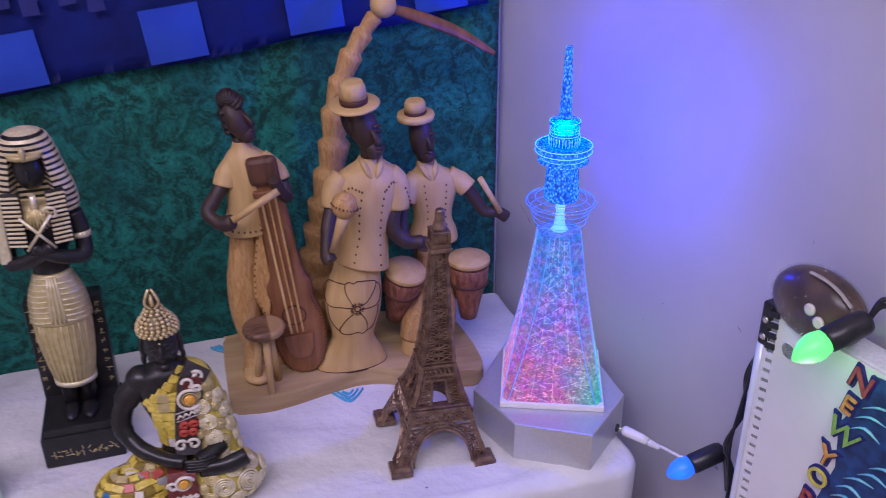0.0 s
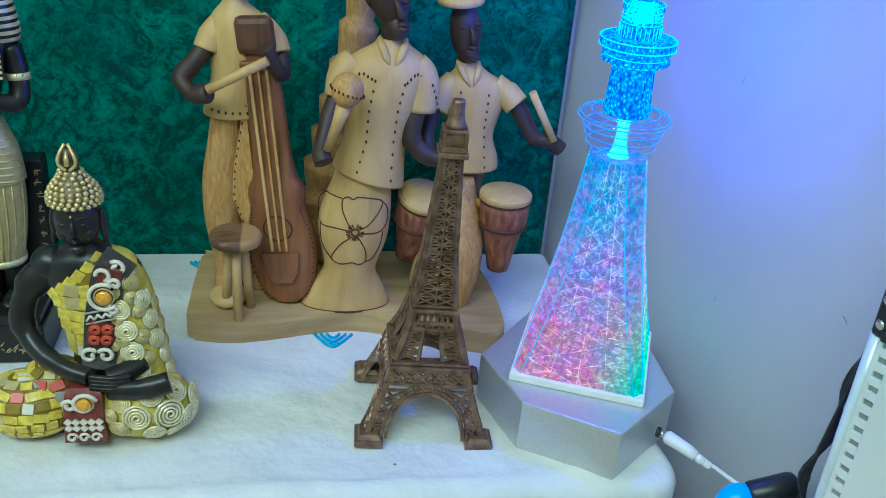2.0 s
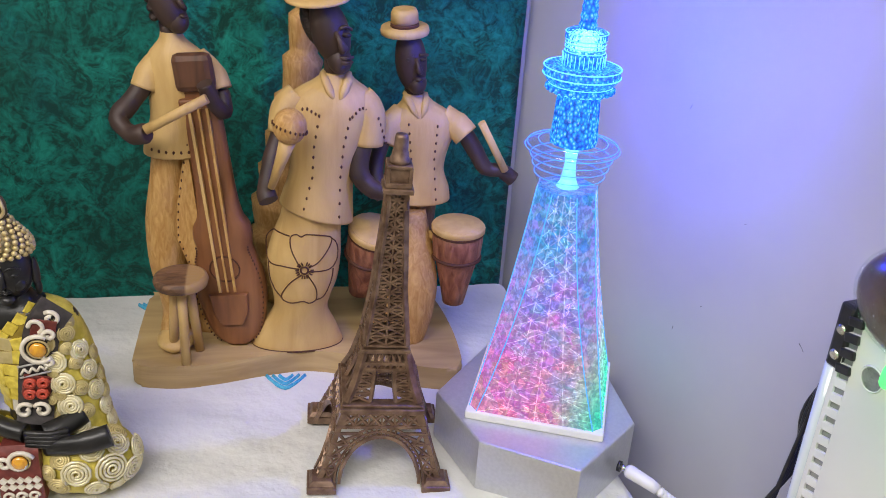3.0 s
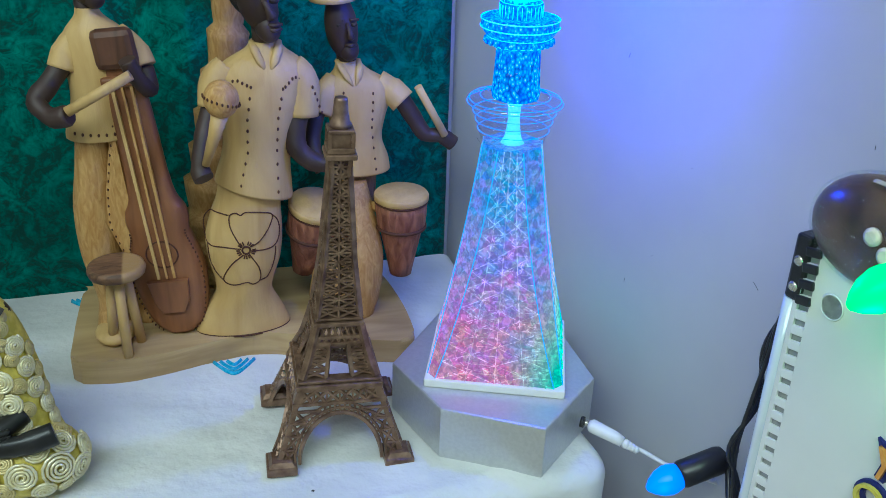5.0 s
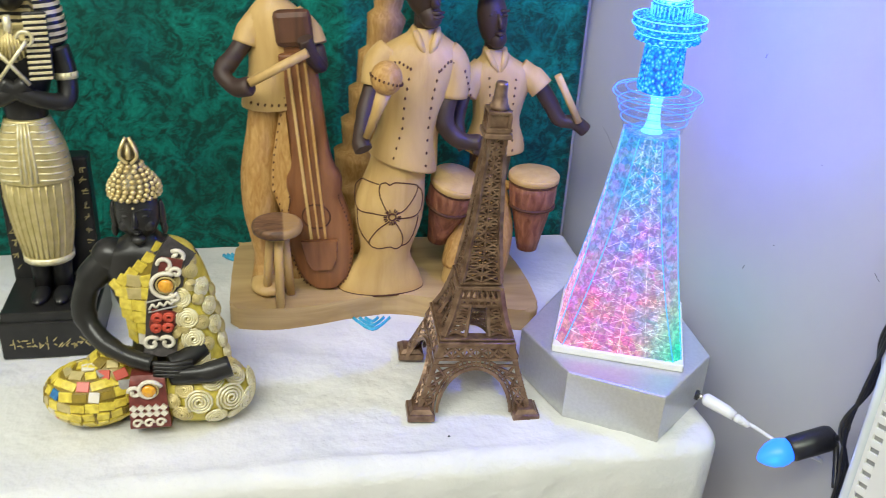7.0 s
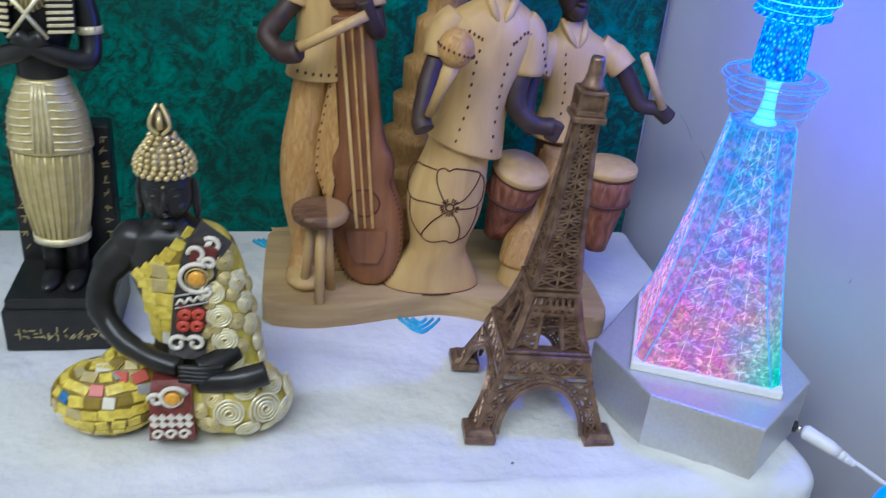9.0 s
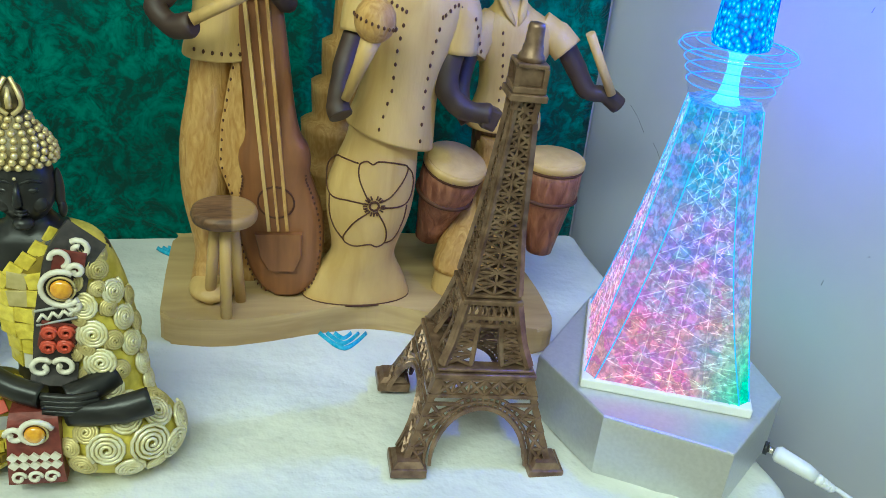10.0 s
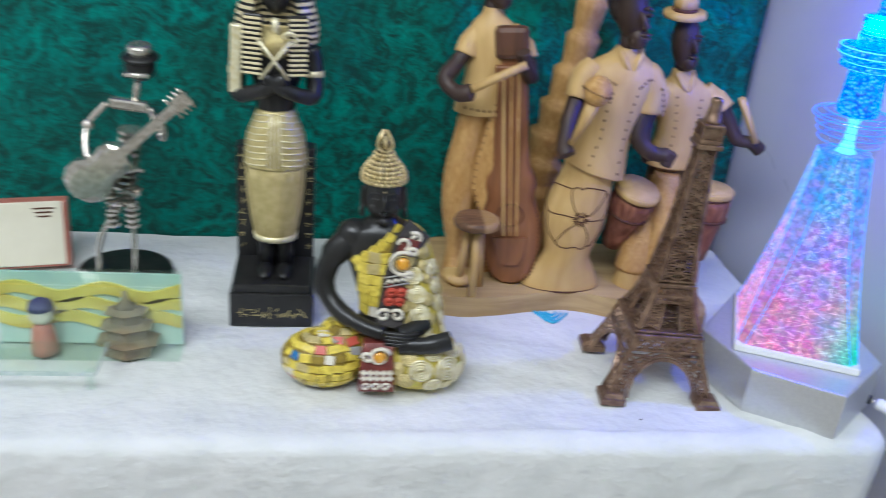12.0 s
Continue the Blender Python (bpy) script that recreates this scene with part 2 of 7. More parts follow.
RED_WOOD = material("reddish_wood", (0.120, 0.043, 0.016), 0.42, second=(0.30, 0.125, 0.048), scale=110.0, stretch=(1, 1, 0.12), low=0.25, high=0.75, detail=8.0, distort=0.5, bump=0.3)
DARK_WOOD = material("dark_stained_wood", (0.032, 0.017, 0.012), 0.55, second=(0.055, 0.030, 0.022), scale=80.0, stretch=(1, 1, 0.4), bump=0.15)
BROWN_WOOD = material("brown_wood", (0.09, 0.04, 0.018), 0.55, second=(0.24, 0.13, 0.065), scale=200.0, stretch=(1, 1, 0.3), bump=1.0, distort=1.0, bump_distance=0.0012)
CARVED = material("hatched_reddish_wood", (0.13, 0.036, 0.018), 0.55, second=(0.36, 0.15, 0.085), scale=260.0, stretch=(1, 1, 0.25), low=0.3, high=0.7, bump=1.0, distort=0.6, bump_distance=0.0015)


def two_toned_wood():
    """One block of dark heartwood meeting paler sapwood along a soft line."""
    m = material("two_toned_wood", (0.085, 0.040, 0.018), 0.55, second=(0.20, 0.105, 0.050), scale=200.0, stretch=(0.35, 1.6, 1), bump=0.6, distort=1.0, bump_distance=0.0008)
    nt = m.node_tree
    p = nt.nodes["Principled BSDF"]
    dark = p.inputs["Base Color"].links[0].from_socket
    sep, edge, mix = nt.nodes.new("ShaderNodeSeparateXYZ"), nt.nodes.new("ShaderNodeMapRange"), nt.nodes.new("ShaderNodeMix")
    nt.links.new(nt.nodes["Texture Coordinate"].outputs["Object"], sep.inputs[0])
    edge.inputs["From Min"].default_value, edge.inputs["From Max"].default_value = 0.0030, 0.0045
    nt.links.new(sep.outputs["X"], edge.inputs["Value"])
    mix.data_type = "RGBA"
    mix.inputs[7].default_value = (0.36, 0.22, 0.085, 1)
    nt.links.new(edge.outputs[0], mix.inputs[0])
    nt.links.new(dark, mix.inputs[6])
    nt.links.new(mix.outputs[2], p.inputs["Base Color"])
    return m


TWO_TONED = two_toned_wood()
BURNT = material("burnt_line", (0.075, 0.024, 0.010), 0.7)
BLACK_RESIN = material("black_resin", (0.011, 0.011, 0.0105), 0.31, second=(0.020, 0.019, 0.018), scale=90.0, bump=0.2, spec=0.42)
GOLD_PAINT = material("gold_paint", (0.62, 0.52, 0.25), 0.40, 0.40, second=(0.50, 0.41, 0.17), scale=200.0, bump=0.3, bump_distance=0.0005)
PALE_GOLD = material("pale_gold_paint", (0.80, 0.75, 0.54), 0.34, 0.35, second=(0.68, 0.60, 0.32), scale=260.0, bump=0.2, bump_distance=0.0004)
GROOVE = material("dull_gold_ground", (0.50, 0.40, 0.05), 0.42, 0.15, second=(0.74, 0.62, 0.12), scale=180.0, bump=0.4, bump_distance=0.0006)
YELLOW = material("yellow_enamel", (0.80, 0.66, 0.10), 0.30, second=(0.56, 0.42, 0.05), scale=260.0, bump=1.0, bump_distance=0.0006)
MAROON = material("maroon_enamel", (0.12, 0.022, 0.018), 0.4, second=(0.20, 0.045, 0.035), scale=260.0, bump=0.5, bump_distance=0.0006)
CREAM = material("cream_paint", (0.74, 0.70, 0.60), 0.5, second=(0.66, 0.60, 0.48), scale=200.0)
AMBER = material("amber_stone", (0.78, 0.40, 0.03), 0.12, second=(0.62, 0.26, 0.02), scale=500.0, coat=0.8)
BLUE_STONE = material("blue_enamel", (0.02, 0.10, 0.32), 0.3, second=(0.03, 0.2, 0.4), scale=400.0)
RED_STONE = material("red_enamel", (0.50, 0.07, 0.04), 0.35)
BEAD = material("gold_bead_paint", (0.74, 0.62, 0.34), 0.30, 0.55, second=(0.58, 0.45, 0.19), scale=300.0)
STEEL = material("bare_steel", (0.74, 0.71, 0.64), 0.22, 0.85, second=(0.46, 0.43, 0.37), scale=300.0)
ACRYLIC = tower_acrylic()
DECK = deck_acrylic()
RING = thin_clear("clear_ring_acrylic", (0.93, 0.95, 1.0), 0.09, 0.05)
LED = glowing("led_white_blue", (0.20, 0.76, 1.0), 1.0)
FACET = glowing("lit_facet_edge", (0.12, 0.62, 1.0), 0.95)
LATTICE = tower_acrylic("lit_lattice_edge", 0.55, 1.55, 0.22)
EDGE_GLOW = glowing("blue_edge", (0.05, 0.34, 1.0), 0.80)
PAPER = material("white_card", (0.72, 0.72, 0.70), 0.6, second=(0.77, 0.77, 0.75), scale=15.0)


# ---- building helpers ----
class Shape:
    """Gathers geometry with a material slot for each piece."""

    def __init__(self, *mats):
        self.bm, self.mats = bmesh.new(), list(mats)

    def slot(self, mat):
        if mat not in self.mats:
            self.mats.append(mat)
        return self.mats.index(mat)

    def rings(self, rings, mat, cap=True, smooth=True):
        bm, k = self.bm, self.slot(mat)
        vs = [[bm.verts.new(p) for p in ring] for ring in rings]
        n = len(vs[0])
        for a, b in zip(vs, vs[1:]):
            for i in range(n):
                f = bm.faces.new((a[i], a[(i + 1) % n], b[(i + 1) % n], b[i]))
                f.material_index, f.smooth = k, smooth
        if cap:
            for f in (bm.faces.new(vs[0][::-1]), bm.faces.new(vs[-1])):
                f.material_index = k
        return self

    def loft(self, sections, mat, n=20, power=2.0):
        """sections: (z, cx, cy, rx, ry)."""
        out = []
        for z, cx, cy, rx, ry in sections:
            ring = []
            for i in range(n):
                a = math.tau * i / n
                c, s = math.cos(a), math.sin(a)
                ring.append((cx + rx * math.copysign(abs(c) ** (2 / power), c), cy + ry * math.copysign(abs(s) ** (2 / power), s), z))
            out.append(ring)
        return self.rings(out, mat)

    def tube(self, pts, radii, mat, n=10, flat=1.0):
        pts = [Vector(p) for p in pts]
        if not hasattr(radii, "__len__"):
            radii = [radii] * len(pts)
        out, side = [], None
        for i, p in enumerate(pts):
            d = (pts[min(i + 1, len(pts) - 1)] - pts[max(i - 1, 0)]).normalized()
            if side is None:
                side = d.cross(Vector((0.13, -0.95, 0.29))).normalized()
            side = (side - d * side.dot(d)).normalized()
            up = d.cross(side)
            out.append([p + radii[i] * (math.cos(math.tau * k / n) * side + flat * math.sin(math.tau * k / n) * up) for k in range(n)])
        return self.rings(out, mat)

    def ball(self, centre, radii, mat, m=None, n=16, rows=10):
        if not hasattr(radii, "__len__"):
            radii = (radii,) * 3
        out = []
        for j in range(rows + 1):
            b = math.pi * (0.04 + 0.92 * j / rows) - math.pi / 2
            ring = []
            for i in range(n):
                a = math.tau * i / n
                v = Vector((radii[0] * math.cos(b) * math.cos(a), radii[1] * math.cos(b) * math.sin(a), radii[2] * math.sin(b)))
                ring.append((m @ v if m else v) + Vector(centre))
            out.append(ring)
        return self.rings(out, mat)

    def lathe(self, profile, mat, origin=(0, 0, 0), m=None, n=24, cap=True, smooth=True):
        out = []
        for r, z in profile:
            ring = []
            for i in range(n):
                v = Vector((r * math.cos(math.tau * i / n), r * math.sin(math.tau * i / n), z))
                ring.append((m @ v if m else v) + Vector(origin))
            out.append(ring)
        return self.rings(out, mat, cap, smooth)

    def box(self, m, size, mat, bevel=0.0):
        k = self.slot(mat)
        got = bmesh.ops.create_cube(self.bm, size=1.0, matrix=m @ Matrix.Diagonal((*size, 1)))
        faces = {f for v in got["verts"] for f in v.link_faces}
        for f in faces:
            f.material_index = k
        if bevel:
            edges = {e for f in faces for e in f.edges}
            res = bmesh.ops.bevel(self.bm, geom=list(edges), offset=bevel, segments=2, affect="EDGES", profile=0.5)
            faces |= set(res["faces"])
        for f in faces:
            if f.is_valid:
                f.material_index = k
        return self

    def bar(self, a, b, w, mat, d=None, up=(0, 0, 1)):
        """A square bar from a to b."""
        a, b = Vector(a), Vector(b)
        ax = (b - a).normalized()
        s = ax.cross(Vector(up))
        s = (s if s.length > 1e-4 else ax.cross(Vector((1, 0, 0)))).normalized()
        t = s.cross(ax)
        d = d or w
        out = [[p + s * (x * w / 2) + t * (y * d / 2) for x, y in ((-1, -1), (1, -1), (1, 1), (-1, 1))] for p in (a, b)]
        return self.rings(out, mat, smooth=False)

    def prism(self, outline, z0, z1, mat, bevel=0.0, segments=2):
        k = self.slot(mat)
        lo = [self.bm.verts.new((x, y, z0)) for x, y in outline]
        hi = [self.bm.verts.new((x, y, z1)) for x, y in outline]
        n = len(outline)
        faces = [self.bm.faces.new(lo[::-1]), self.bm.faces.new(hi)]
        faces += [self.bm.faces.new((lo[i], lo[(i + 1) % n], hi[(i + 1) % n], hi[i])) for i in range(n)]
        for f in faces:
            f.material_index = k
        if bevel:
            edges = list({e for f in faces[:2] for e in f.edges})
            faces += bmesh.ops.bevel(self.bm, geom=edges, offset=bevel, segments=segments, affect="EDGES", profile=0.5)["faces"]
        for f in faces:
            if f.is_valid:
                f.material_index = k
        return self


def part(name, shape, parent=None, label="", mat=None):
    """Links a shape as one mesh object; its points are in world metres."""
    bm = shape.bm
    base = Vector((0, 0, 0))
    up = parent
    while up is not None:
        base += up.location
        up = up.parent
    bmesh.ops.translate(bm, verts=bm.verts, vec=-base)
    bmesh.ops.recalc_face_normals(bm, faces=bm.faces)
    me = bpy.data.meshes.new(name)
    bm.to_mesh(me)
    bm.free()
    for m in shape.mats:
        me.materials.append(m)
    ob = new(name, me)
    ob.parent = parent
    return tagged(ob, label)


def thing(name, place, label, category, group="", kind=""):
    ob = new(name)
    ob.location = place
    ob.empty_display_size = 0.02
    return tagged(ob, label, category, group, kind)


def structure(name, shape, label, category=""):
    return tagged(part(name, shape), label, category, kind="structure")


# ---- the room ----
WALL_TURN = math.degrees(math.atan2(0.062, 0.292))      # the side wall stands off square by this much


def along_wall(d):
    """A spot on the side wall, d metres from the corner."""
    a = radians(WALL_TURN)
    return Vector((0.064 + d * math.sin(a), 0.985 - d * math.cos(a), 0))


def slab(a, b, z0, z1, thick, mat):
    """An upright slab whose face runs from a to b; its thickness lies to the right of that run."""
    a, b = Vector((a[0], a[1], 0)), Vector((b[0], b[1], 0))
    d = (b - a).normalized()
    n = Vector((d.y, -d.x, 0)) * thick
    return Shape().prism([(p.x, p.y) for p in (a, b, b + n, a + n)], z0, z1, mat)


FAR = along_wall(3.0)
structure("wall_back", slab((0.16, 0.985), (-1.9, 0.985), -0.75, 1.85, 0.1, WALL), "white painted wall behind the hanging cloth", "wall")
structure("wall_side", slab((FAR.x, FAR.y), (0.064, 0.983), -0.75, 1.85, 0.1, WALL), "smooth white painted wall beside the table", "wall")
structure("wall_left", slab((-1.9, 1.085), (-1.9, FAR.y - 0.1), -0.75, 1.85, 0.1, PLAIN), "plain painted wall", "wall")
structure("wall_rear", slab((-2.0, FAR.y), (FAR.x + 0.1, FAR.y), -0.75, 1.85, 0.1, PLAIN), "plain painted wall", "wall")
structure("floor", Shape().box(pose(-0.6, -0.45, -0.8), (3.4, 3.6, 0.1), FLOOR), "beige tiled floor", "floor")
structure("ceiling", Shape().box(pose(-0.6, -0.45, 1.9), (3.4, 3.6, 0.1), PLAIN), "plain white ceiling", "ceiling")


# ---- hanging cloths ----
def hanging(x0, x1, z0, z1, y, mat, nx, nz, depth, lower=None):
    s = Shape()
    k = s.slot(mat)
    grid = []
    for j in range(nz + 1):
        row = []
        for i in range(nx + 1):
            x = x0 + (x1 - x0) * i / nx
            bottom = z0 if lower is None else lower(x)
            z = bottom + (z1 - bottom) * j / nz
            dy = depth * noise.noise((x * 9, 0.3, z * 1.2)) + 0.4 * depth * noise.noise((x * 40, 2.0, z * 30))
            row.append(s.bm.verts.new((x, y + dy, z)))
        grid.append(row)
    for a, b in zip(grid, grid[1:]):
        for i in range(nx):
            f = s.bm.faces.new((a[i], a[i + 1], b[i + 1], b[i]))
            f.smooth, f.material_index = True, k
    bmesh.ops.solidify(s.bm, geom=list(s.bm.faces), thickness=0.0015)
    return s


tagged(part("velvet_backdrop", hanging(-0.95, 0.058, -0.12, 0.62, 0.972, VELVET, 150, 90, 0.002)),
       "crushed green velvet cloth hung flat on the wall", "backdrop cloth")


def band_foot(x):
    return 0.288 + 0.102 * (x - 0.058) + 0.002 * math.sin(40 * x)


banner = thing("blue_banner", (-0.2, 0.966, 0.3), "dark blue satin banner with lighter blue squares, hung over green velvet", "banner")
part("cloth", hanging(-0.95, 0.045, 0.0, 0.60, 0.964, BLUE_CLOTH, 100, 30, 0.002, band_foot), banner)
for x in (-0.335, -0.215, -0.105, 0.0):
    z = band_foot(x) + 0.026
    s = Shape().box(pose(x, 0.9585, z, 0, -6, 0), (0.045, 0.001, 0.042), BLUE_SQUARE)
    part("square", s, banner, "bright blue square")
for i, x in enumerate((-0.352, -0.333, -0.314, -0.288, -0.268)):
    s = Shape().box(pose(x, 0.9575, 0.314 + 0.006 * (i % 2), 0, -6, 0), (0.012, 0.001, 0.016), NAVY)
    part("print_bar", s, banner, "dark printed mark")


# ---- table and its cloth ----
table = thing("table", (-0.4, 0.82, -0.75), "table under a white cotton cloth", "table")
part("tabletop", Shape().box(pose(-0.43, 0.83, -0.017), (0.98, 0.26, 0.028), PLANK_WOOD, 0.004), table)
for x in (-0.88, 0.02):
    for y in (0.73, 0.93):
        part("leg", Shape().bar((x, y, -0.75), (x, y, -0.031), 0.04, PLANK_WOOD), table)


def tablecloth():
    """A sheet over the table: flat on top, rolling over the front and side edge and hanging down."""
    s = Shape()
    k = s.slot(CLOTH)
    x_right, y_front, r = 0.078, 0.690, 0.010
    nu, nv = 150, 90
    grid = []

    def fold(x, y):
        # distance past the rounded corner of the tabletop
        edge = x_right - 0.055 * max(0.0, y - 0.70)
        cx, cy, cr = edge - 0.022, y_front + 0.022, 0.022
        if x > cx and y < cy:
            dx, dy = x - cx, cy - y
            d = math.hypot(dx, dy)
            return d - cr, (dx / max(d, 1e-6), -dy / max(d, 1e-6))
        if x - edge > y_front - y:
            return x - edge, (1, 0)
        return y_front - y, (0, -1)

    for j in range(nv + 1):
        v = j / nv
        y = 0.968 - 0.60 * v if v < 0.42 else 0.968 - 0.60 * 0.42 - 0.33 * (v - 0.42)
        row = []
        for i in range(nu + 1):
            u = i / nu
            x = -0.95 + 0.985 * u / 0.75 if u < 0.75 else 0.035 + 0.33 * (u - 0.75)
            d, (nx, ny) = fold(x, y)
            bump = 0.0016 * noise.noise((x * 16, y * 34, 0.5)) + 0.0008 * noise.noise((x * 50, y * 70, 1.5)) + 0.0004 * noise.noise((x * 130, y * 130, 2.5))
            if d <= -r:
                p = Vector((x, y, bump))
                ridge = y - (0.7035 + 0.03 * (x + 0.05) + 0.003 * math.sin(x * 23))
                p.z += 0.0035 * math.exp(-(ridge / 0.004) ** 2) * (0.5 + 0.5 * noise.noise((x * 12, 3, 0))) if x < 0.03 else 0
            else:
                e = d + r
                a = min(e / r, math.pi / 2)
                back = Vector((x - nx * e, y - ny * e, 0))
                out = r * math.sin(a)
                drop = r * (1 - math.cos(a)) + max(0.0, e - r * math.pi / 2) * 1.0
                wave = 0.003 * noise.noise((x * 14 + y * 14, 4, drop * 6)) * min(1, drop / 0.03)
                p = back + Vector((nx * (out + wave), ny * (out + wave), bump - drop * (1 if drop < r else 1.6)))
            row.append(s.bm.verts.new(p))
        grid.append(row)
    for a, b in zip(grid, grid[1:]):
        for i in range(nu):
            f = s.bm.faces.new((a[i], a[i + 1], b[i + 1], b[i]))
            f.smooth, f.material_index = True, k
    return s


cloth = thing("tablecloth", (-0.3, 0.8, 0.0), "white cotton tablecloth with blue printed motifs, spread over the table", "tablecloth")
part("sheet", tablecloth(), cloth)


def motif(x, y, turn, size):
    """Nested blue V strokes printed on the cloth."""
    s = Shape()
    for q in (1.0, 0.68, 0.36):
        pts = []
        for i in range(13):
            a = -1 + i / 6
            pts.append((a * size * q, (abs(a) ** 1.5 - 1) * size * 1.15 * q))
        c, sn = math.cos(radians(turn)), math.sin(radians(turn))
        s.tube([(x + c * px - sn * py, y + sn * px + c * py, 0.0015) for px, py in pts], 0.0013, CLOTH_BLUE, n=6, flat=0.25)
    return s


part("printed_motif", motif(-0.117, 0.849, -3, 0.013), cloth, "blue printed motif")
part("printed_motif", motif(-0.212, 0.953, 8, 0.010), cloth, "blue printed motif")
part("printed_motif", motif(-0.008, 0.955, -8, 0.009), cloth, "blue printed motif")


# ---- bronze lattice tower ----
def lattice_tower():
    cx, cy, turn = -0.067, 0.768, -3.0
    root = thing("lattice_tower_model", (cx, cy, 0), "dark bronze metal souvenir model of a lattice tower", "souvenir tower")
    R = Matrix.Translation((cx, cy, 0)) @ pose(0, 0, 0, 0.4, 2.3, 0) @ pose(0, 0, 0, 0, 0, turn)      # leans a little on the soft cloth

    def P(x, y, z):
        return R @ Vector((x, y, z))

    def half(z):
        # half width of the outer legs at height z
        knots = ((0, 0.0378), (0.004, 0.0360), (0.012, 0.0328), (0.028, 0.0275), (0.043, 0.0225), (0.058, 0.0165), (0.075, 0.0125), (0.11, 0.0085), (0.16, 0.0052))
        for (z0, h0), (z1, h1) in zip(knots, knots[1:]):
            if z <= z1:
                return h0 + (h1 - h0) * (z - z0) / (z1 - z0)
        return knots[-1][1]

    def inner(z):
        # inner edge of a leg, measured from the middle
        if z < 0.043:
            return 0.0030 + 0.0222 * math.sqrt(max(0.0, 1 - ((z - 0.004) / 0.0290) ** 2))
        if z < 0.075:
            return half(z) * 0.34
        return 0.0015

    turns = [(1, 1), (-1, 1), (-1, -1), (1, -1)]
    # low feet and the four splayed legs of the lowest stage, as flat pierced plates
    for sx, sy in turns:
        leg = Shape()
        leg.box(R @ pose(sx * 0.0318, sy * 0.0318, 0.0024), (0.0162, 0.0162, 0.0048), BRONZE, 0.0007)
        leg.rings([[P(sx * 0.0318 + a * w, sy * 0.0318 + b * w, z) for a, b in ((-1, -1), (1, -1), (1, 1), (-1, 1))] for z, w in ((0.0047, 0.0070), (0.0072, 0.0052))], BRONZE, smooth=False)
        zs = [0.0040, 0.0115, 0.0185, 0.0250, 0.0310, 0.0360]
        leg.rings([[P(sx * (half(z) - 0.0021) + a * 0.0015, sy * (half(z) - 0.0021) + b * 0.0015, z) for a, b in ((-1, -1), (1, -1), (1, 1), (-1, 1))] for z in zs], BRONZE, smooth=False)
        leg = part("leg", leg, root)
        for z0, z1 in zip(zs, zs[1:-1]):
            a, b = (half(z0) - 0.003, inner(z0)), (half(z1) - 0.003, inner(z1))
            d0, d1 = half(z0) - 0.0009, half(z1) - 0.0009
            bars = [(P(sx * half(z1) * 0.95, sy * d1, z1), P(sx * inner(z1), sy * d1, z1)), (P(sx * d1, sy * half(z1) * 0.95, z1), P(sx * d1, sy * inner(z1), z1))]
            for f, g in ((0, 1), (1, 0)):
                bars += [(P(sx * a[f], sy * d0, z0), P(sx * b[g], sy * d1, z1)), (P(sx * d0, sy * a[f], z0), P(sx * d1, sy * b[g], z1))]
            for p0, p1 in bars:
                part("brace", Shape().bar(p0, p1, 0.0014, BRONZE), leg)
    # wide arches from foot to foot, with a double rib and small uprights
    for q in range(4):
        T = R @ pose(0, 0, 0, 0, 0, 90 * q)
        arch = Shape()

        def A(a, off):
            x, z = (0.0222 + off) * math.cos(a), 0.0040 + (0.0256 + off) * math.sin(a)
            return T @ Vector((x, -(half(z) - 0.0009), z))

        n = 30
        for i in range(n):
            a0, a1 = math.pi * i / n, math.pi * (i + 1) / n
            arch.bar(A(a0, 0), A(a1, 0), 0.0016, BRONZE, 0.0022)
            arch.bar(A(a0, 0.0026), A(a1, 0.0026), 0.0012, BRONZE)
            if 0.12 < i / n < 0.90:
                arch.bar(A(a0, 0), A(a0, 0.0026), 0.0009, BRONZE)
            if 0.25 < i / n < 0.78:
                arch.bar(A(a0, 0.0026), A(a0, 0.0052), 0.0009, BRONZE)
            if 0.23 < i / n < 0.76:
                arch.bar(A(a0, 0.0052), A(a1, 0.0052), 0.0009, BRONZE)
        part("arch", arch, root)
        # lattice strip over the arch
        strip = Shape()
        m = 6
        for i in range(m):
            za, zb = 0.0352, 0.0415
            ha, hb = half(za) - 0.003, half(zb) - 0.003
            y0, y1 = half(za) - 0.0009, half(zb) - 0.0009
            u0, u1 = -1 + 2 * i / m, -1 + 2 * (i + 1) / m
            strip.bar(T @ Vector((u0 * ha, -y0, za)), T @ Vector((u1 * hb, -y1, zb)), 0.0016, BRONZE)
            strip.bar(T @ Vector((u1 * ha, -y0, za)), T @ Vector((u0 * hb, -y1, zb)), 0.0016, BRONZE)
            strip.bar(T @ Vector((u0 * ha, -y0, za)), T @ Vector((u0 * hb, -y1, zb)), 0.0010, BRONZE)
        for z in (0.0348, 0.0420):
            strip.bar(T @ Vector((-half(z), -half(z) + 0.0009, z)), T @ Vector((half(z), -half(z) + 0.0009, z)), 0.0018, BRONZE)
        part("truss", strip, root)
    for sx, sy in turns:
        cap = Shape()
        cap.bar(P(sx * (half(0.035) - 0.0021), sy * (half(0.035) - 0.0021), 0.035), P(sx * (half(0.0435) - 0.0021), sy * (half(0.0435) - 0.0021), 0.0435), 0.0044, BRONZE, up=R.to_3x3() @ Vector((0, 1, 0)))
        part("corner_post", cap, root)
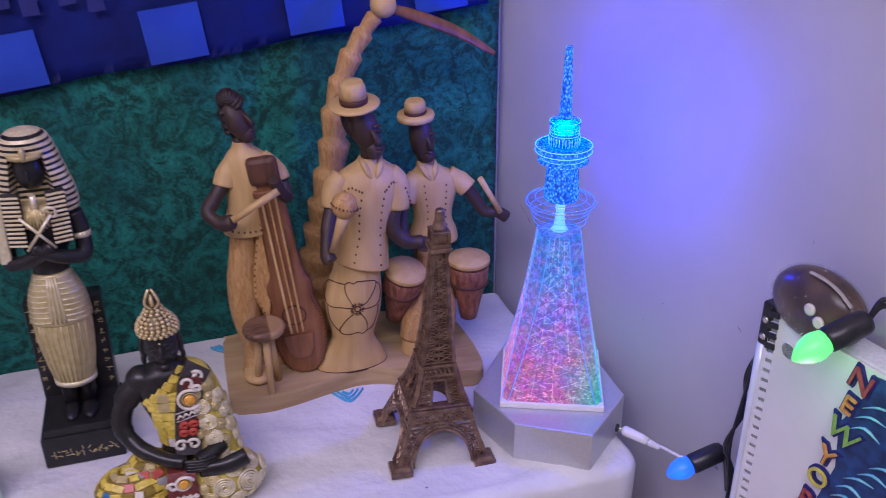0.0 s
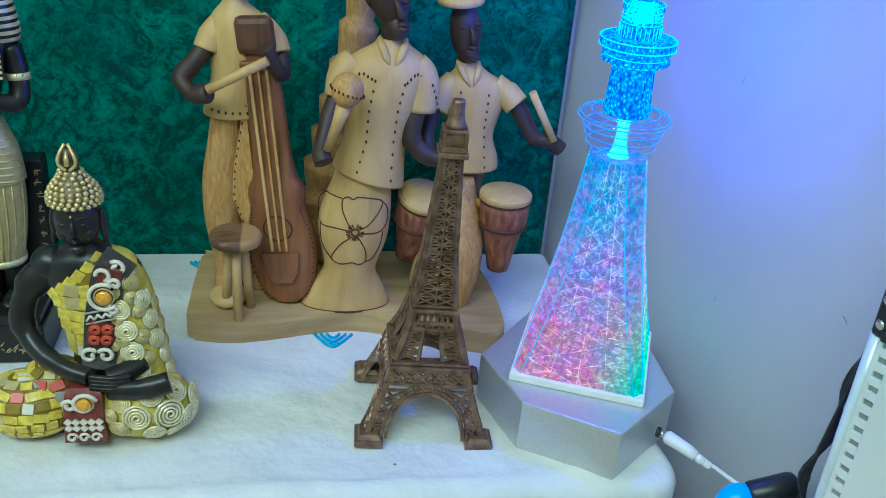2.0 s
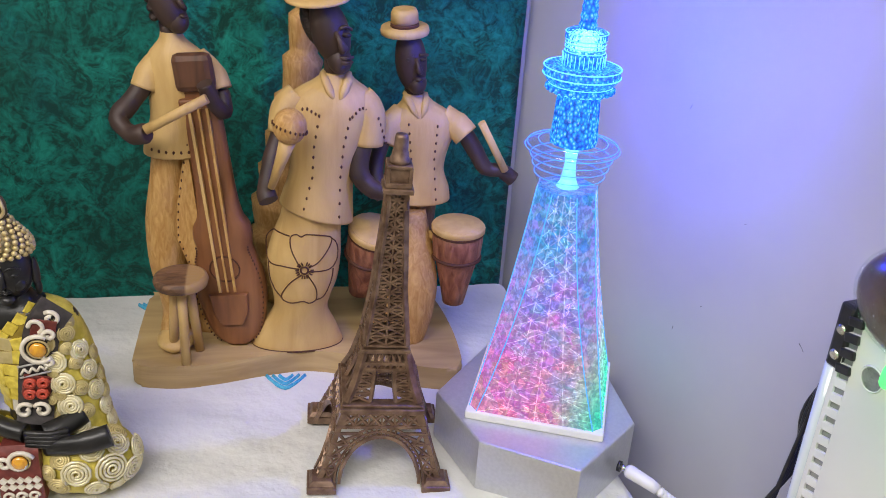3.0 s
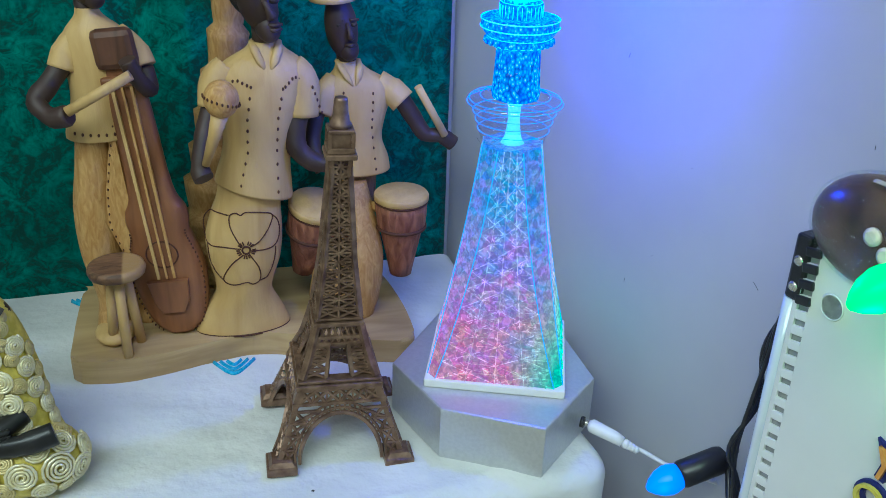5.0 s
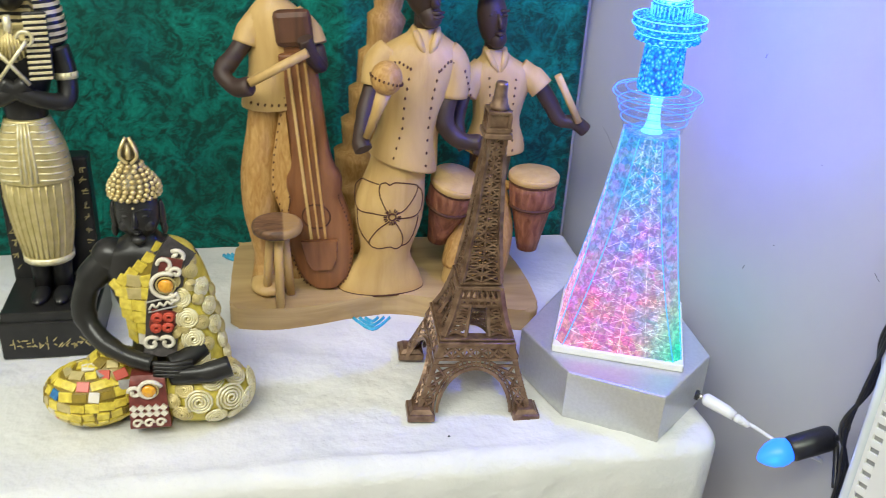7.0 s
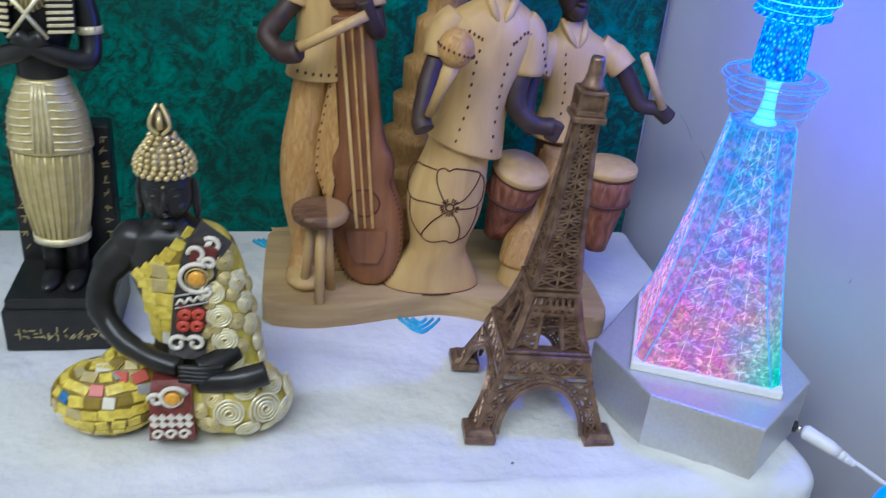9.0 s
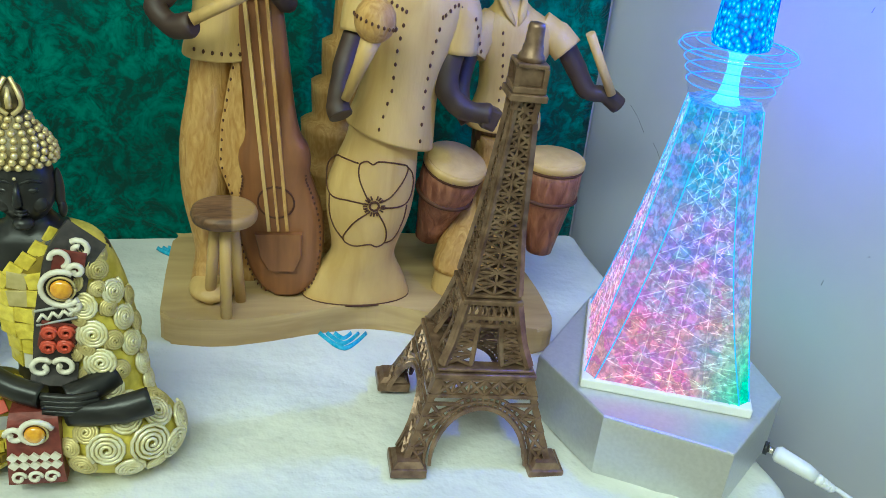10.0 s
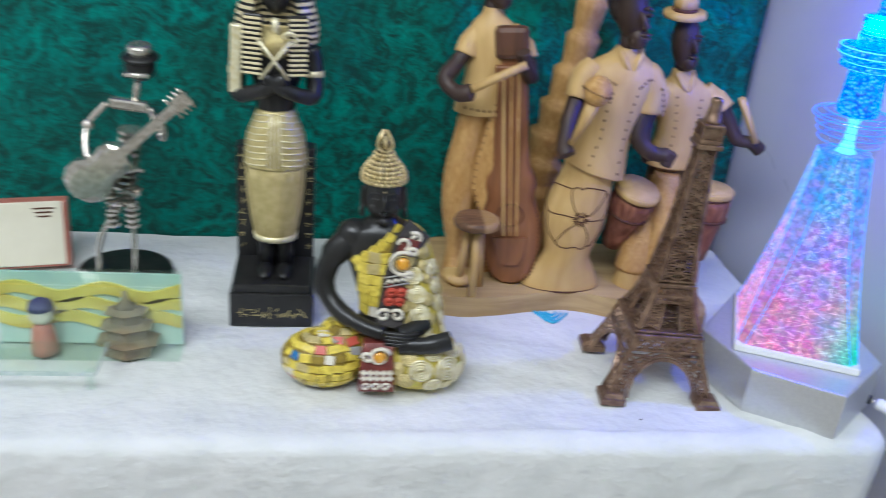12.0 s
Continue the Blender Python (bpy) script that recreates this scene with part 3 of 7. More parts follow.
    for z, h, t in ((0.0440, 0.0234, 0.0026), (0.0466, 0.0222, 0.0016), (0.0765, 0.0136, 0.0026), (0.0792, 0.0124, 0.0016)):
        d = Shape()
        for sx, sy, w, l in ((0, 1, 2 * h, 0.007), (0, -1, 2 * h, 0.007), (1, 0, 0.007, 2 * h - 0.014), (-1, 0, 0.007, 2 * h - 0.014)):
            d.box(R @ pose(sx * (h - 0.0035), sy * (h - 0.0035), z), (w, l, t), BRONZE, 0.0005)
        part("platform", d, root)
    # second stage
    mid = []
    zs = [0.048, 0.0525, 0.057, 0.0615, 0.066, 0.076]
    for q in range(4):
        T = R @ pose(0, 0, 0, 0, 0, 90 * q)

        def M(x, z):
            return T @ Vector((x, -half(z) + 0.001, z))

        for z0, z1 in zip(zs, zs[1:]):
            for s_ in (-1, 1):
                mid.append((M(s_ * half(z0), z0), M(s_ * half(z1), z1), 0.0024))
                if z0 < 0.066:
                    mid.append((M(s_ * inner(z0), z0), M(s_ * inner(z1), z1), 0.0020))
                    mid.append((M(s_ * half(z0), z0), M(s_ * inner(z1), z1), 0.0013))
                    mid.append((M(s_ * inner(z0), z0), M(s_ * half(z1), z1), 0.0013))
                    mid.append((M(s_ * inner(z1), z1), M(s_ * half(z1), z1), 0.0014))
            if z0 >= 0.066:
                w = 8
                for i in range(w):
                    a, b = -half(z0) + 2 * half(z0) * i / w, -half(z0) + 2 * half(z0) * (i + 1) / w
                    mid.append((M(a, z0), M(b * half(z1) / half(z0), z1), 0.0011))
                    mid.append((M(b, z0), M(a * half(z1) / half(z0), z1), 0.0011))
        for z in (0.0655, 0.069):
            mid.append((M(-half(z), z), M(half(z), z), 0.0018))
    for p0, p1, w in mid:
        part("post" if w > 0.0018 else "brace", Shape().bar(p0, p1, w, BRONZE), root)
    # tall upper shaft
    shaft = Shape()
    n = 17
    zs = [0.080 + 0.088 * i / n for i in range(n + 1)]
    for q in range(4):
        T = R @ pose(0, 0, 0, 0, 0, 90 * q)

        def S(x, z):
            return T @ Vector((x, -half(z) + 0.0008, z))

        for z0, z1 in zip(zs, zs[1:]):
            for s_ in (-1, 1):
                shaft.bar(S(s_ * half(z0), z0), S(s_ * half(z1), z1), 0.0019, BRONZE)
                shaft.bar(S(s_ * half(z0), z0), S(0, z1), 0.0011, BRONZE)
                shaft.bar(S(0, z0), S(s_ * half(z1), z1), 0.0011, BRONZE)
            shaft.bar(S(0, z0), S(0, z1), 0.0010, BRONZE)
            shaft.bar(S(-half(z1), z1), S(half(z1), z1), 0.0011, BRONZE)
    part("shaft", shaft, root)
    top = Shape()
    for z, h, t in ((0.1685, 0.0080, 0.003), (0.1715, 0.0070, 0.003), (0.1765, 0.0052, 0.008), (0.1812, 0.0066, 0.002)):
        top.box(R @ pose(0, 0, z), (2 * h, 2 * h, t), BRONZE, 0.0006)
    for sx, sy in turns:
        part("lantern_post", Shape().bar(P(sx * 0.0058, sy * 0.0058, 0.173), P(sx * 0.0058, sy * 0.0058, 0.1805), 0.0020, BRONZE), root)
    top.lathe([(0.0058, 0.182), (0.0054, 0.1842), (0.0046, 0.1852), (0.0043, 0.1880), (0.0039, 0.1886), (0.0035, 0.1955), (0.0031, 0.1970), (0.0014, 0.1974)], BRONZE, (cx, cy, 0), R.to_3x3(), n=12)
    part("lantern", top, root, "small domed top of the tower")


lattice_tower()


# ---- lit tower lamp ----
def tower_lamp():
    cx, cy, turn = 0.0325, 0.7705, -22.5
    root = thing("tower_lamp", (cx, cy, 0), "acrylic tower lamp glowing blue and pink on a silver hexagonal base", "lamp")
    hexa = []
    for x, y in ((-0.015, 0.727), (0.034, 0.697), (0.079, 0.735), (0.080, 0.800), (0.020, 0.836), (-0.030, 0.777)):
        hexa.append((x, y))
    part("base", Shape().prism(hexa, 0.0, 0.033, SILVER, 0.0012), root, "silver hexagonal plastic base")
    R = Matrix.Translation((cx, cy, 0)) @ pose(0, 0, 0, 0, 0, turn)
    part("plate", Shape().box(R @ pose(0, 0, 0.0355), (0.0785, 0.0785, 0.005), WHITE_PLASTIC, 0.0008), root, "pale square plate")
    s = Shape()
    rings = []
    for i in range(15):
        z = 0.0382 + 0.128 * i / 14
        t = i / 14
        h = 0.0375 * (1 - t) + 0.0152 * t - 0.0014 * math.sin(math.pi * t)
        c = h * (0.12 + 0.45 * t)
        ring = []
        for x, y in ((h, -h + c), (h, h - c), (h - c, h), (-h + c, h), (-h, h - c), (-h, -h + c), (-h + c, -h), (h - c, -h)):
            ring.append(R @ Vector((x, y, z)))
        rings.append(ring)
    s.rings(rings, ACRYLIC, smooth=False)
    part("body", s, root, "glowing faceted acrylic body")
    ribs = Shape()
    rnd = random.Random(4)
    for q in range(4):
        T = R @ pose(0, 0, 0, 0, 0, 90 * q)

        def F(u, t):
            h = 0.0375 * (1 - t) + 0.0152 * t - 0.0014 * math.sin(math.pi * t)
            return T @ Vector((u * h * (0.88 - 0.45 * t), -h - 0.0004, 0.0382 + 0.128 * t))

        for u in (-1, -0.5, 0, 0.5, 1):
            ribs.tube([F(u, i / 12) for i in range(13)], 0.00030, LATTICE if abs(u) < 1 else EDGE_GLOW, n=5)
        rows = 24
        for i in range(rows):
            t0, t1 = i / rows * 0.98, (i + 1) / rows * 0.98
            for k in range(4):
                u0, u1 = -1 + k / 2, -0.5 + k / 2
                if (i + k) % 2:
                    u0, u1 = u1, u0
                ribs.bar(F(u0, t0), F(u1, t1), 0.00030, LATTICE)
                if k % 2:
                    ribs.bar(F(u0, t1), F(u1, t1), 0.00024, LATTICE)
        for k in range(320):
            t, u = rnd.random() * 0.95, rnd.uniform(-0.95, 0.85)
            ribs.bar(F(u, t), F(u + rnd.uniform(0.05, 0.16), t + rnd.choice((-1, 1)) * rnd.uniform(0.004, 0.022)), 0.00026, LATTICE)
    part("lattice_relief", ribs, root, "raised criss-cross lines in clear acrylic")
    ring = Shape()
    n = 7
    prof = [(0.0158, 0.166)]
    for i in range(n):
        z = 0.1675 + 0.0175 * i / n
        r = 0.0166 + 0.0052 * (i / n)
        prof += [(r, z), (r + 0.0007, z + 0.0010), (r, z + 0.0020)]
    prof += [(0.0222, 0.1855), (0.0244, 0.1870), (0.0250, 0.1885), (0.0244, 0.1900), (0.0190, 0.1895), (0.0186, 0.1915), (0.0178, 0.1920), (0.0172, 0.1880), (0.0165, 0.176), (0.0125, 0.1745)]
    ring.lathe(prof, RING, (cx, cy, 0), n=40)
    cup_edges = []
    for z, r in ((0.1885, 0.0250), (0.1902, 0.0240), (0.1918, 0.0183), (0.1740, 0.0188), (0.1790, 0.0203), (0.1835, 0.0217)):
        cup_edges.append([(cx + r * math.cos(math.tau * q / 40), cy + r * math.sin(math.tau * q / 40), z) for q in range(41)])
    cup = part("lower_deck", ring, root, "clear ribbed acrylic cup")
    for line in cup_edges:
        part("rim", Shape().tube(line, 0.00022, EDGE_GLOW, n=4), cup, "thin glowing blue rim").visible_shadow = False
    col = Shape()
    col.lathe([(0.0100, 0.1900), (0.0122, 0.1910), (0.0128, 0.1945), (0.0118, 0.198), (0.0105, 0.217), (0.0105, 0.219)], DECK, (cx, cy, 0), n=28)
    column = part("column", col, root, "blue lit acrylic column")
    for i in range(14):
        c, q = math.cos(math.tau * i / 14), math.sin(math.tau * i / 14)
        rib = Shape().tube([(cx + 0.0121 * c, cy + 0.0121 * q, 0.194), (cx + 0.0108 * c, cy + 0.0108 * q, 0.217)], 0.0004, DECK, n=5)
        part("column_rib", rib, column).visible_shadow = False
    deck = Shape()
    deck.lathe([(0.0105, 0.2165), (0.0150, 0.2185), (0.0165, 0.2205), (0.0160, 0.2225), (0.0180, 0.2245), (0.0198, 0.2275), (0.0196, 0.2315), (0.0172, 0.2325), (0.0120, 0.231)], DECK, (cx, cy, 0), n=36)
    for i in range(26):
        a = math.tau * i / 26
        deck.ball((cx + 0.0168 * math.cos(a), cy + 0.0168 * math.sin(a), 0.2205), 0.0016, DECK, n=6, rows=4)
    for z, r in ((0.2228, 0.0163), (0.2315, 0.0198), (0.2275, 0.0199), (0.2190, 0.0153)):
        deck.tube([(cx + r * math.cos(math.tau * q / 36), cy + r * math.sin(math.tau * q / 36), z) for q in range(37)], 0.0004, FACET, n=4)
    part("upper_deck", deck, root, "blue lit acrylic deck")
    crown = Shape()
    crown.lathe([(0.0108, 0.232), (0.0108, 0.239), (0.0100, 0.2395), (0.0100, 0.2455), (0.0108, 0.246), (0.0106, 0.249), (0.0085, 0.2505), (0.003, 0.251)], DECK, (cx, cy, 0), n=28)
    for i in range(30):
        c, q = math.cos(math.tau * i / 30), math.sin(math.tau * i / 30)
        crown.tube([(cx + 0.0109 * c, cy + 0.0109 * q, 0.2325), (cx + 0.0109 * c, cy + 0.0109 * q, 0.2385)], 0.00025, FACET, n=4)
    for z, r in ((0.2395, 0.0103), (0.2415, 0.0102), (0.2435, 0.0102), (0.2455, 0.0103), (0.2490, 0.0107)):
        crown.tube([(cx + r * math.cos(math.tau * q / 28), cy + r * math.sin(math.tau * q / 28), z) for q in range(29)], 0.0003, FACET, n=4)
    part("crown", crown, root, "blue lit acrylic drum")
    mast = Shape()
    prof = []
    for i in range(24):
        z = 0.2505 + 0.0500 * i / 23
        r = 0.0042 - 0.0022 * i / 23
        prof.append((r + (0.0006 if i % 2 else 0), z))
    mast.lathe(prof, DECK, (cx, cy, 0), n=14)
    part("mast", mast, root, "blue lit acrylic mast")
    part("led", Shape().lathe([(0.0062, 0.1662), (0.0046, 0.1690), (0.0036, 0.1740), (0.0030, 0.1800), (0.0034, 0.1860), (0.0050, 0.1895)], LED, (cx, cy, 0), n=20), root, "bright cyan glow pipe")
    for ob in root.children:
        if ob.name.split(".")[0] not in ("base", "plate"):
            ob.visible_shadow = False
    jack = Shape().lathe([(0.0032, 0), (0.0032, 0.002)], BLACK_PLASTIC, (0.0655, 0.7195, 0.016), pose(0, 0, 0, 90, 0, 50).to_3x3(), n=12)
    part("socket", jack, root, "black power socket")


tower_lamp()

cord = thing("power_cord", (0.07, 0.71, 0.014), "white power cord plugged into the lamp base", "power cord")
s = Shape()
s.tube([(0.0665, 0.7185, 0.0165), (0.069, 0.7155, 0.016)], 0.0017, STEEL, n=10)
part("pin", s, cord, "metal plug pin")
s = Shape()
s.tube([(0.069, 0.7155, 0.016), (0.070, 0.7143, 0.016), (0.0795, 0.705, 0.0135), (0.083, 0.7015, 0.012)], (0.0028, 0.0040, 0.0036, 0.0030), WHITE_PLASTIC, n=14)
for i in range(4):
    p = Vector((0.0845, 0.7005, 0.0112)) + Vector((0.0018, -0.0008, -0.0010)) * i
    s.ball(p, 0.0028 - 0.0002 * i, WHITE_PLASTIC, n=10, rows=6)
part("plug", s, cord, "white barrel plug")
part("cable", Shape().tube([(0.084, 0.701, 0.0115), (0.094, 0.697, 0.007), (0.104, 0.690, 0.002), (0.115, 0.681, 0.000), (0.128, 0.676, -0.004), (0.150, 0.674, -0.02), (0.165, 0.674, -0.08), (0.165, 0.674, -0.4)], 0.0012, WHITE_PLASTIC, n=8), cord)


# ---- carved wooden band ----
def ring_at(sections, z):
    for (z0, *a), (z1, *b) in zip(sections, sections[1:]):
        if z0 <= z <= z1:
            t = (z - z0) / max(z1 - z0, 1e-9)
            return [p + (q - p) * t for p, q in zip(a, b)]
    return sections[0][1:] if z < sections[0][0] else sections[-1][1:]


def front(sections, x, z, out=0.0004):
    """The point of a lofted body's front that lies at x and z."""
    cx, cy, rx, ry = ring_at(sections, z)
    q = max(0.0, 1 - ((x - cx) / rx) ** 2)
    return Vector((x, cy - ry * math.sqrt(q) - out, z))


def stitches(s, sections, line, count, mat=None, r=0.00075):
    """Dark burnt stitches along a line of (x, z) on a body's front."""
    for i in range(count):
        t = i / max(1, count - 1) * (len(line) - 1)
        k = min(int(t), len(line) - 2)
        (x0, z0), (x1, z1) = line[k], line[k + 1]
        f = t - k
        p = front(sections, x0 + (x1 - x0) * f, z0 + (z1 - z0) * f, 0.0001)
        s.ball(p, (r, r * 0.7, r * 1.5), mat or BURNT, n=6, rows=4)


def smooth_sections(sections, steps=4):
    out = []
    n = len(sections)
    for i in range(n - 1):
        p0, p1, p2, p3 = (sections[max(0, min(n - 1, i + k))] for k in (-1, 0, 1, 2))
        for j in range(steps):
            t = j / steps
            out.append(tuple(0.5 * (2 * b + (c - a) * t + (2 * a - 5 * b + 4 * c - d) * t * t + (3 * b - a - 3 * c + d) * t ** 3)
                             for a, b, c, d in zip(p0, p1, p2, p3)))
    out.append(tuple(sections[-1]))
    return out


def curve(points, steps=5):
    return [Vector(p) for p in smooth_sections([tuple(p) for p in points], steps)]


carving = thing("band_carving", (-0.108, 0.88, 0), "carved wooden figure group of three musicians on a plank", "wood carving")

outline = [(-0.2135, 0.8540), (-0.2115, 0.8470), (-0.198, 0.8425), (-0.180, 0.8415), (-0.160, 0.8435), (-0.140, 0.8480), (-0.120, 0.8525), (-0.104, 0.8545),
           (-0.088, 0.8515), (-0.070, 0.8440), (-0.048, 0.8350), (-0.025, 0.8275), (-0.010, 0.8245), (-0.0035, 0.8290), (-0.0015, 0.8410), (-0.001, 0.87),
           (-0.004, 0.905), (-0.010, 0.930), (-0.020, 0.938), (-0.10, 0.943), (-0.195, 0.945), (-0.207, 0.941), (-0.211, 0.932), (-0.213, 0.89)]
part("plank", Shape().prism([p[:2] for p in smooth_sections([(x, y) for x, y in outline], 3)], 0.0, 0.0165, PLANK_WOOD, 0.003, 3), carving, "pale plank with a wavy front")


HAIR_WOOD = material("black_carved_hair", (0.016, 0.009, 0.007), 0.6, second=(0.034, 0.020, 0.015), scale=220.0, stretch=(1, 1, 3), bump=0.9, bump_distance=0.0012)


def bassist():
    s = Shape()
    leg = smooth_sections([(0.0155, -0.187, 0.880, 0.0125, 0.014), (0.026, -0.187, 0.881, 0.0105, 0.013), (0.040, -0.188, 0.884, 0.0085, 0.010), (0.070, -0.190, 0.885, 0.0122, 0.013),
                           (0.100, -0.1895, 0.885, 0.0130, 0.013), (0.128, -0.187, 0.884, 0.0108, 0.012), (0.152, -0.184, 0.884, 0.0105, 0.012)])
    s.loft(leg, TAN_WOOD)
    s.loft(smooth_sections([(0.0155, -0.166, 0.894, 0.0115, 0.012), (0.040, -0.169, 0.895, 0.0085, 0.010), (0.085, -0.171, 0.894, 0.0115, 0.012), (0.120, -0.174, 0.890, 0.0105, 0.012), (0.15, -0.176, 0.888, 0.010, 0.012)]), TAN_WOOD)
    s.ball((-0.187, 0.868, 0.0215), (0.0125, 0.015, 0.006), PALE_WOOD)
    shirt = smooth_sections([(0.146, -0.1815, 0.884, 0.0185, 0.0165), (0.152, -0.1810, 0.884, 0.0180, 0.0162), (0.168, -0.1785, 0.884, 0.0160, 0.015), (0.185, -0.176, 0.884, 0.0185, 0.0155),
                             (0.198, -0.1755, 0.884, 0.0195, 0.0145), (0.207, -0.177, 0.884, 0.0155, 0.012), (0.2145, -0.1785, 0.884, 0.0080, 0.008), (0.2195, -0.179, 0.884, 0.0062, 0.0065)])
    s.loft(shirt, PALE_WOOD)
    s.tube(curve([(-0.184, 0.884, 0.2035), (-0.1910, 0.882, 0.197), (-0.1955, 0.879, 0.1865)]), [0.0078] * 6 + [0.0085] * 5, PALE_WOOD, n=14)
    s.tube(curve([(-0.166, 0.884, 0.2035), (-0.1575, 0.880, 0.196), (-0.1535, 0.876, 0.1865)]), [0.0078] * 6 + [0.0085] * 5, PALE_WOOD, n=14)
    s.tube(curve([(-0.1955, 0.879, 0.189), (-0.2040, 0.873, 0.179), (-0.2100, 0.866, 0.172), (-0.2020, 0.858, 0.1655), (-0.1925, 0.853, 0.168)]),
           [0.0062, 0.006, 0.0058, 0.0056, 0.0056, 0.0058, 0.006, 0.0062, 0.006, 0.0056, 0.0056, 0.0054, 0.0052, 0.005, 0.0052, 0.0056, 0.006, 0.006, 0.0062, 0.006, 0.005], DARK_WOOD, n=12)
    s.tube(curve([(-0.1515, 0.876, 0.186), (-0.150, 0.868, 0.176), (-0.156, 0.860, 0.185), (-0.160, 0.857, 0.196)]), 0.0048, DARK_WOOD, n=10)
    s.tube([(-0.179, 0.884, 0.213), (-0.180, 0.883, 0.225)], 0.0056, DARK_WOOD, n=12)
    s.ball((-0.1800, 0.880, 0.2355), (0.0092, 0.0105, 0.0165), DARK_WOOD, pose(0, 0, 0, 0, -26, 0).to_3x3(), 18, 12)
    s.ball((-0.1740, 0.878, 0.2265), (0.0062, 0.0075, 0.0075), DARK_WOOD)
    s.tube([(-0.1745, 0.8720, 0.2420), (-0.1705, 0.8705, 0.2365), (-0.1690, 0.8715, 0.2345)], (0.0010, 0.0018, 0.0014), DARK_WOOD, n=7)
    s.tube([(-0.1725, 0.8722, 0.2305), (-0.1690, 0.8735, 0.2300)], 0.0013, DARK_WOOD, n=6)
    # hair swept up and back in carved rolls
    for i in range(7):
        f = i / 6
        m = pose(0, 0, 0, 0, -40 - 8 * i, 0).to_3x3()
        s.ball((-0.1795 - 0.0105 * f, 0.8820 + 0.002 * f, 0.2480 + 0.0060 * math.sin(2.4 * f)), (0.0078 - 0.0016 * f, 0.0098 - 0.002 * f, 0.0034), HAIR_WOOD, m, 14, 8)
    for i in range(4):
        s.ball((-0.1890 + 0.0006 * i, 0.8830, 0.2440 - 0.0052 * i), (0.0050 - 0.0006 * i, 0.0085, 0.0030), HAIR_WOOD, pose(0, 0, 0, 0, -25, 0).to_3x3(), 12, 8)
    stitches(s, shirt, [(-0.1935, 0.151), (-0.172, 0.150)], 6)
    stitches(s, shirt, [(-0.170, 0.163), (-0.170, 0.1635)], 1, BURNT, 0.0018)
    return part("bassist_figure", s, carving, "pale shirted bass player with dark stained limbs")


RED_DARK = material("dark_reddish_wood", (0.055, 0.022, 0.011), 0.5, second=(0.13, 0.055, 0.026), scale=110.0, stretch=(1, 1, 0.12), detail=8.0, distort=0.5, bump=0.3)


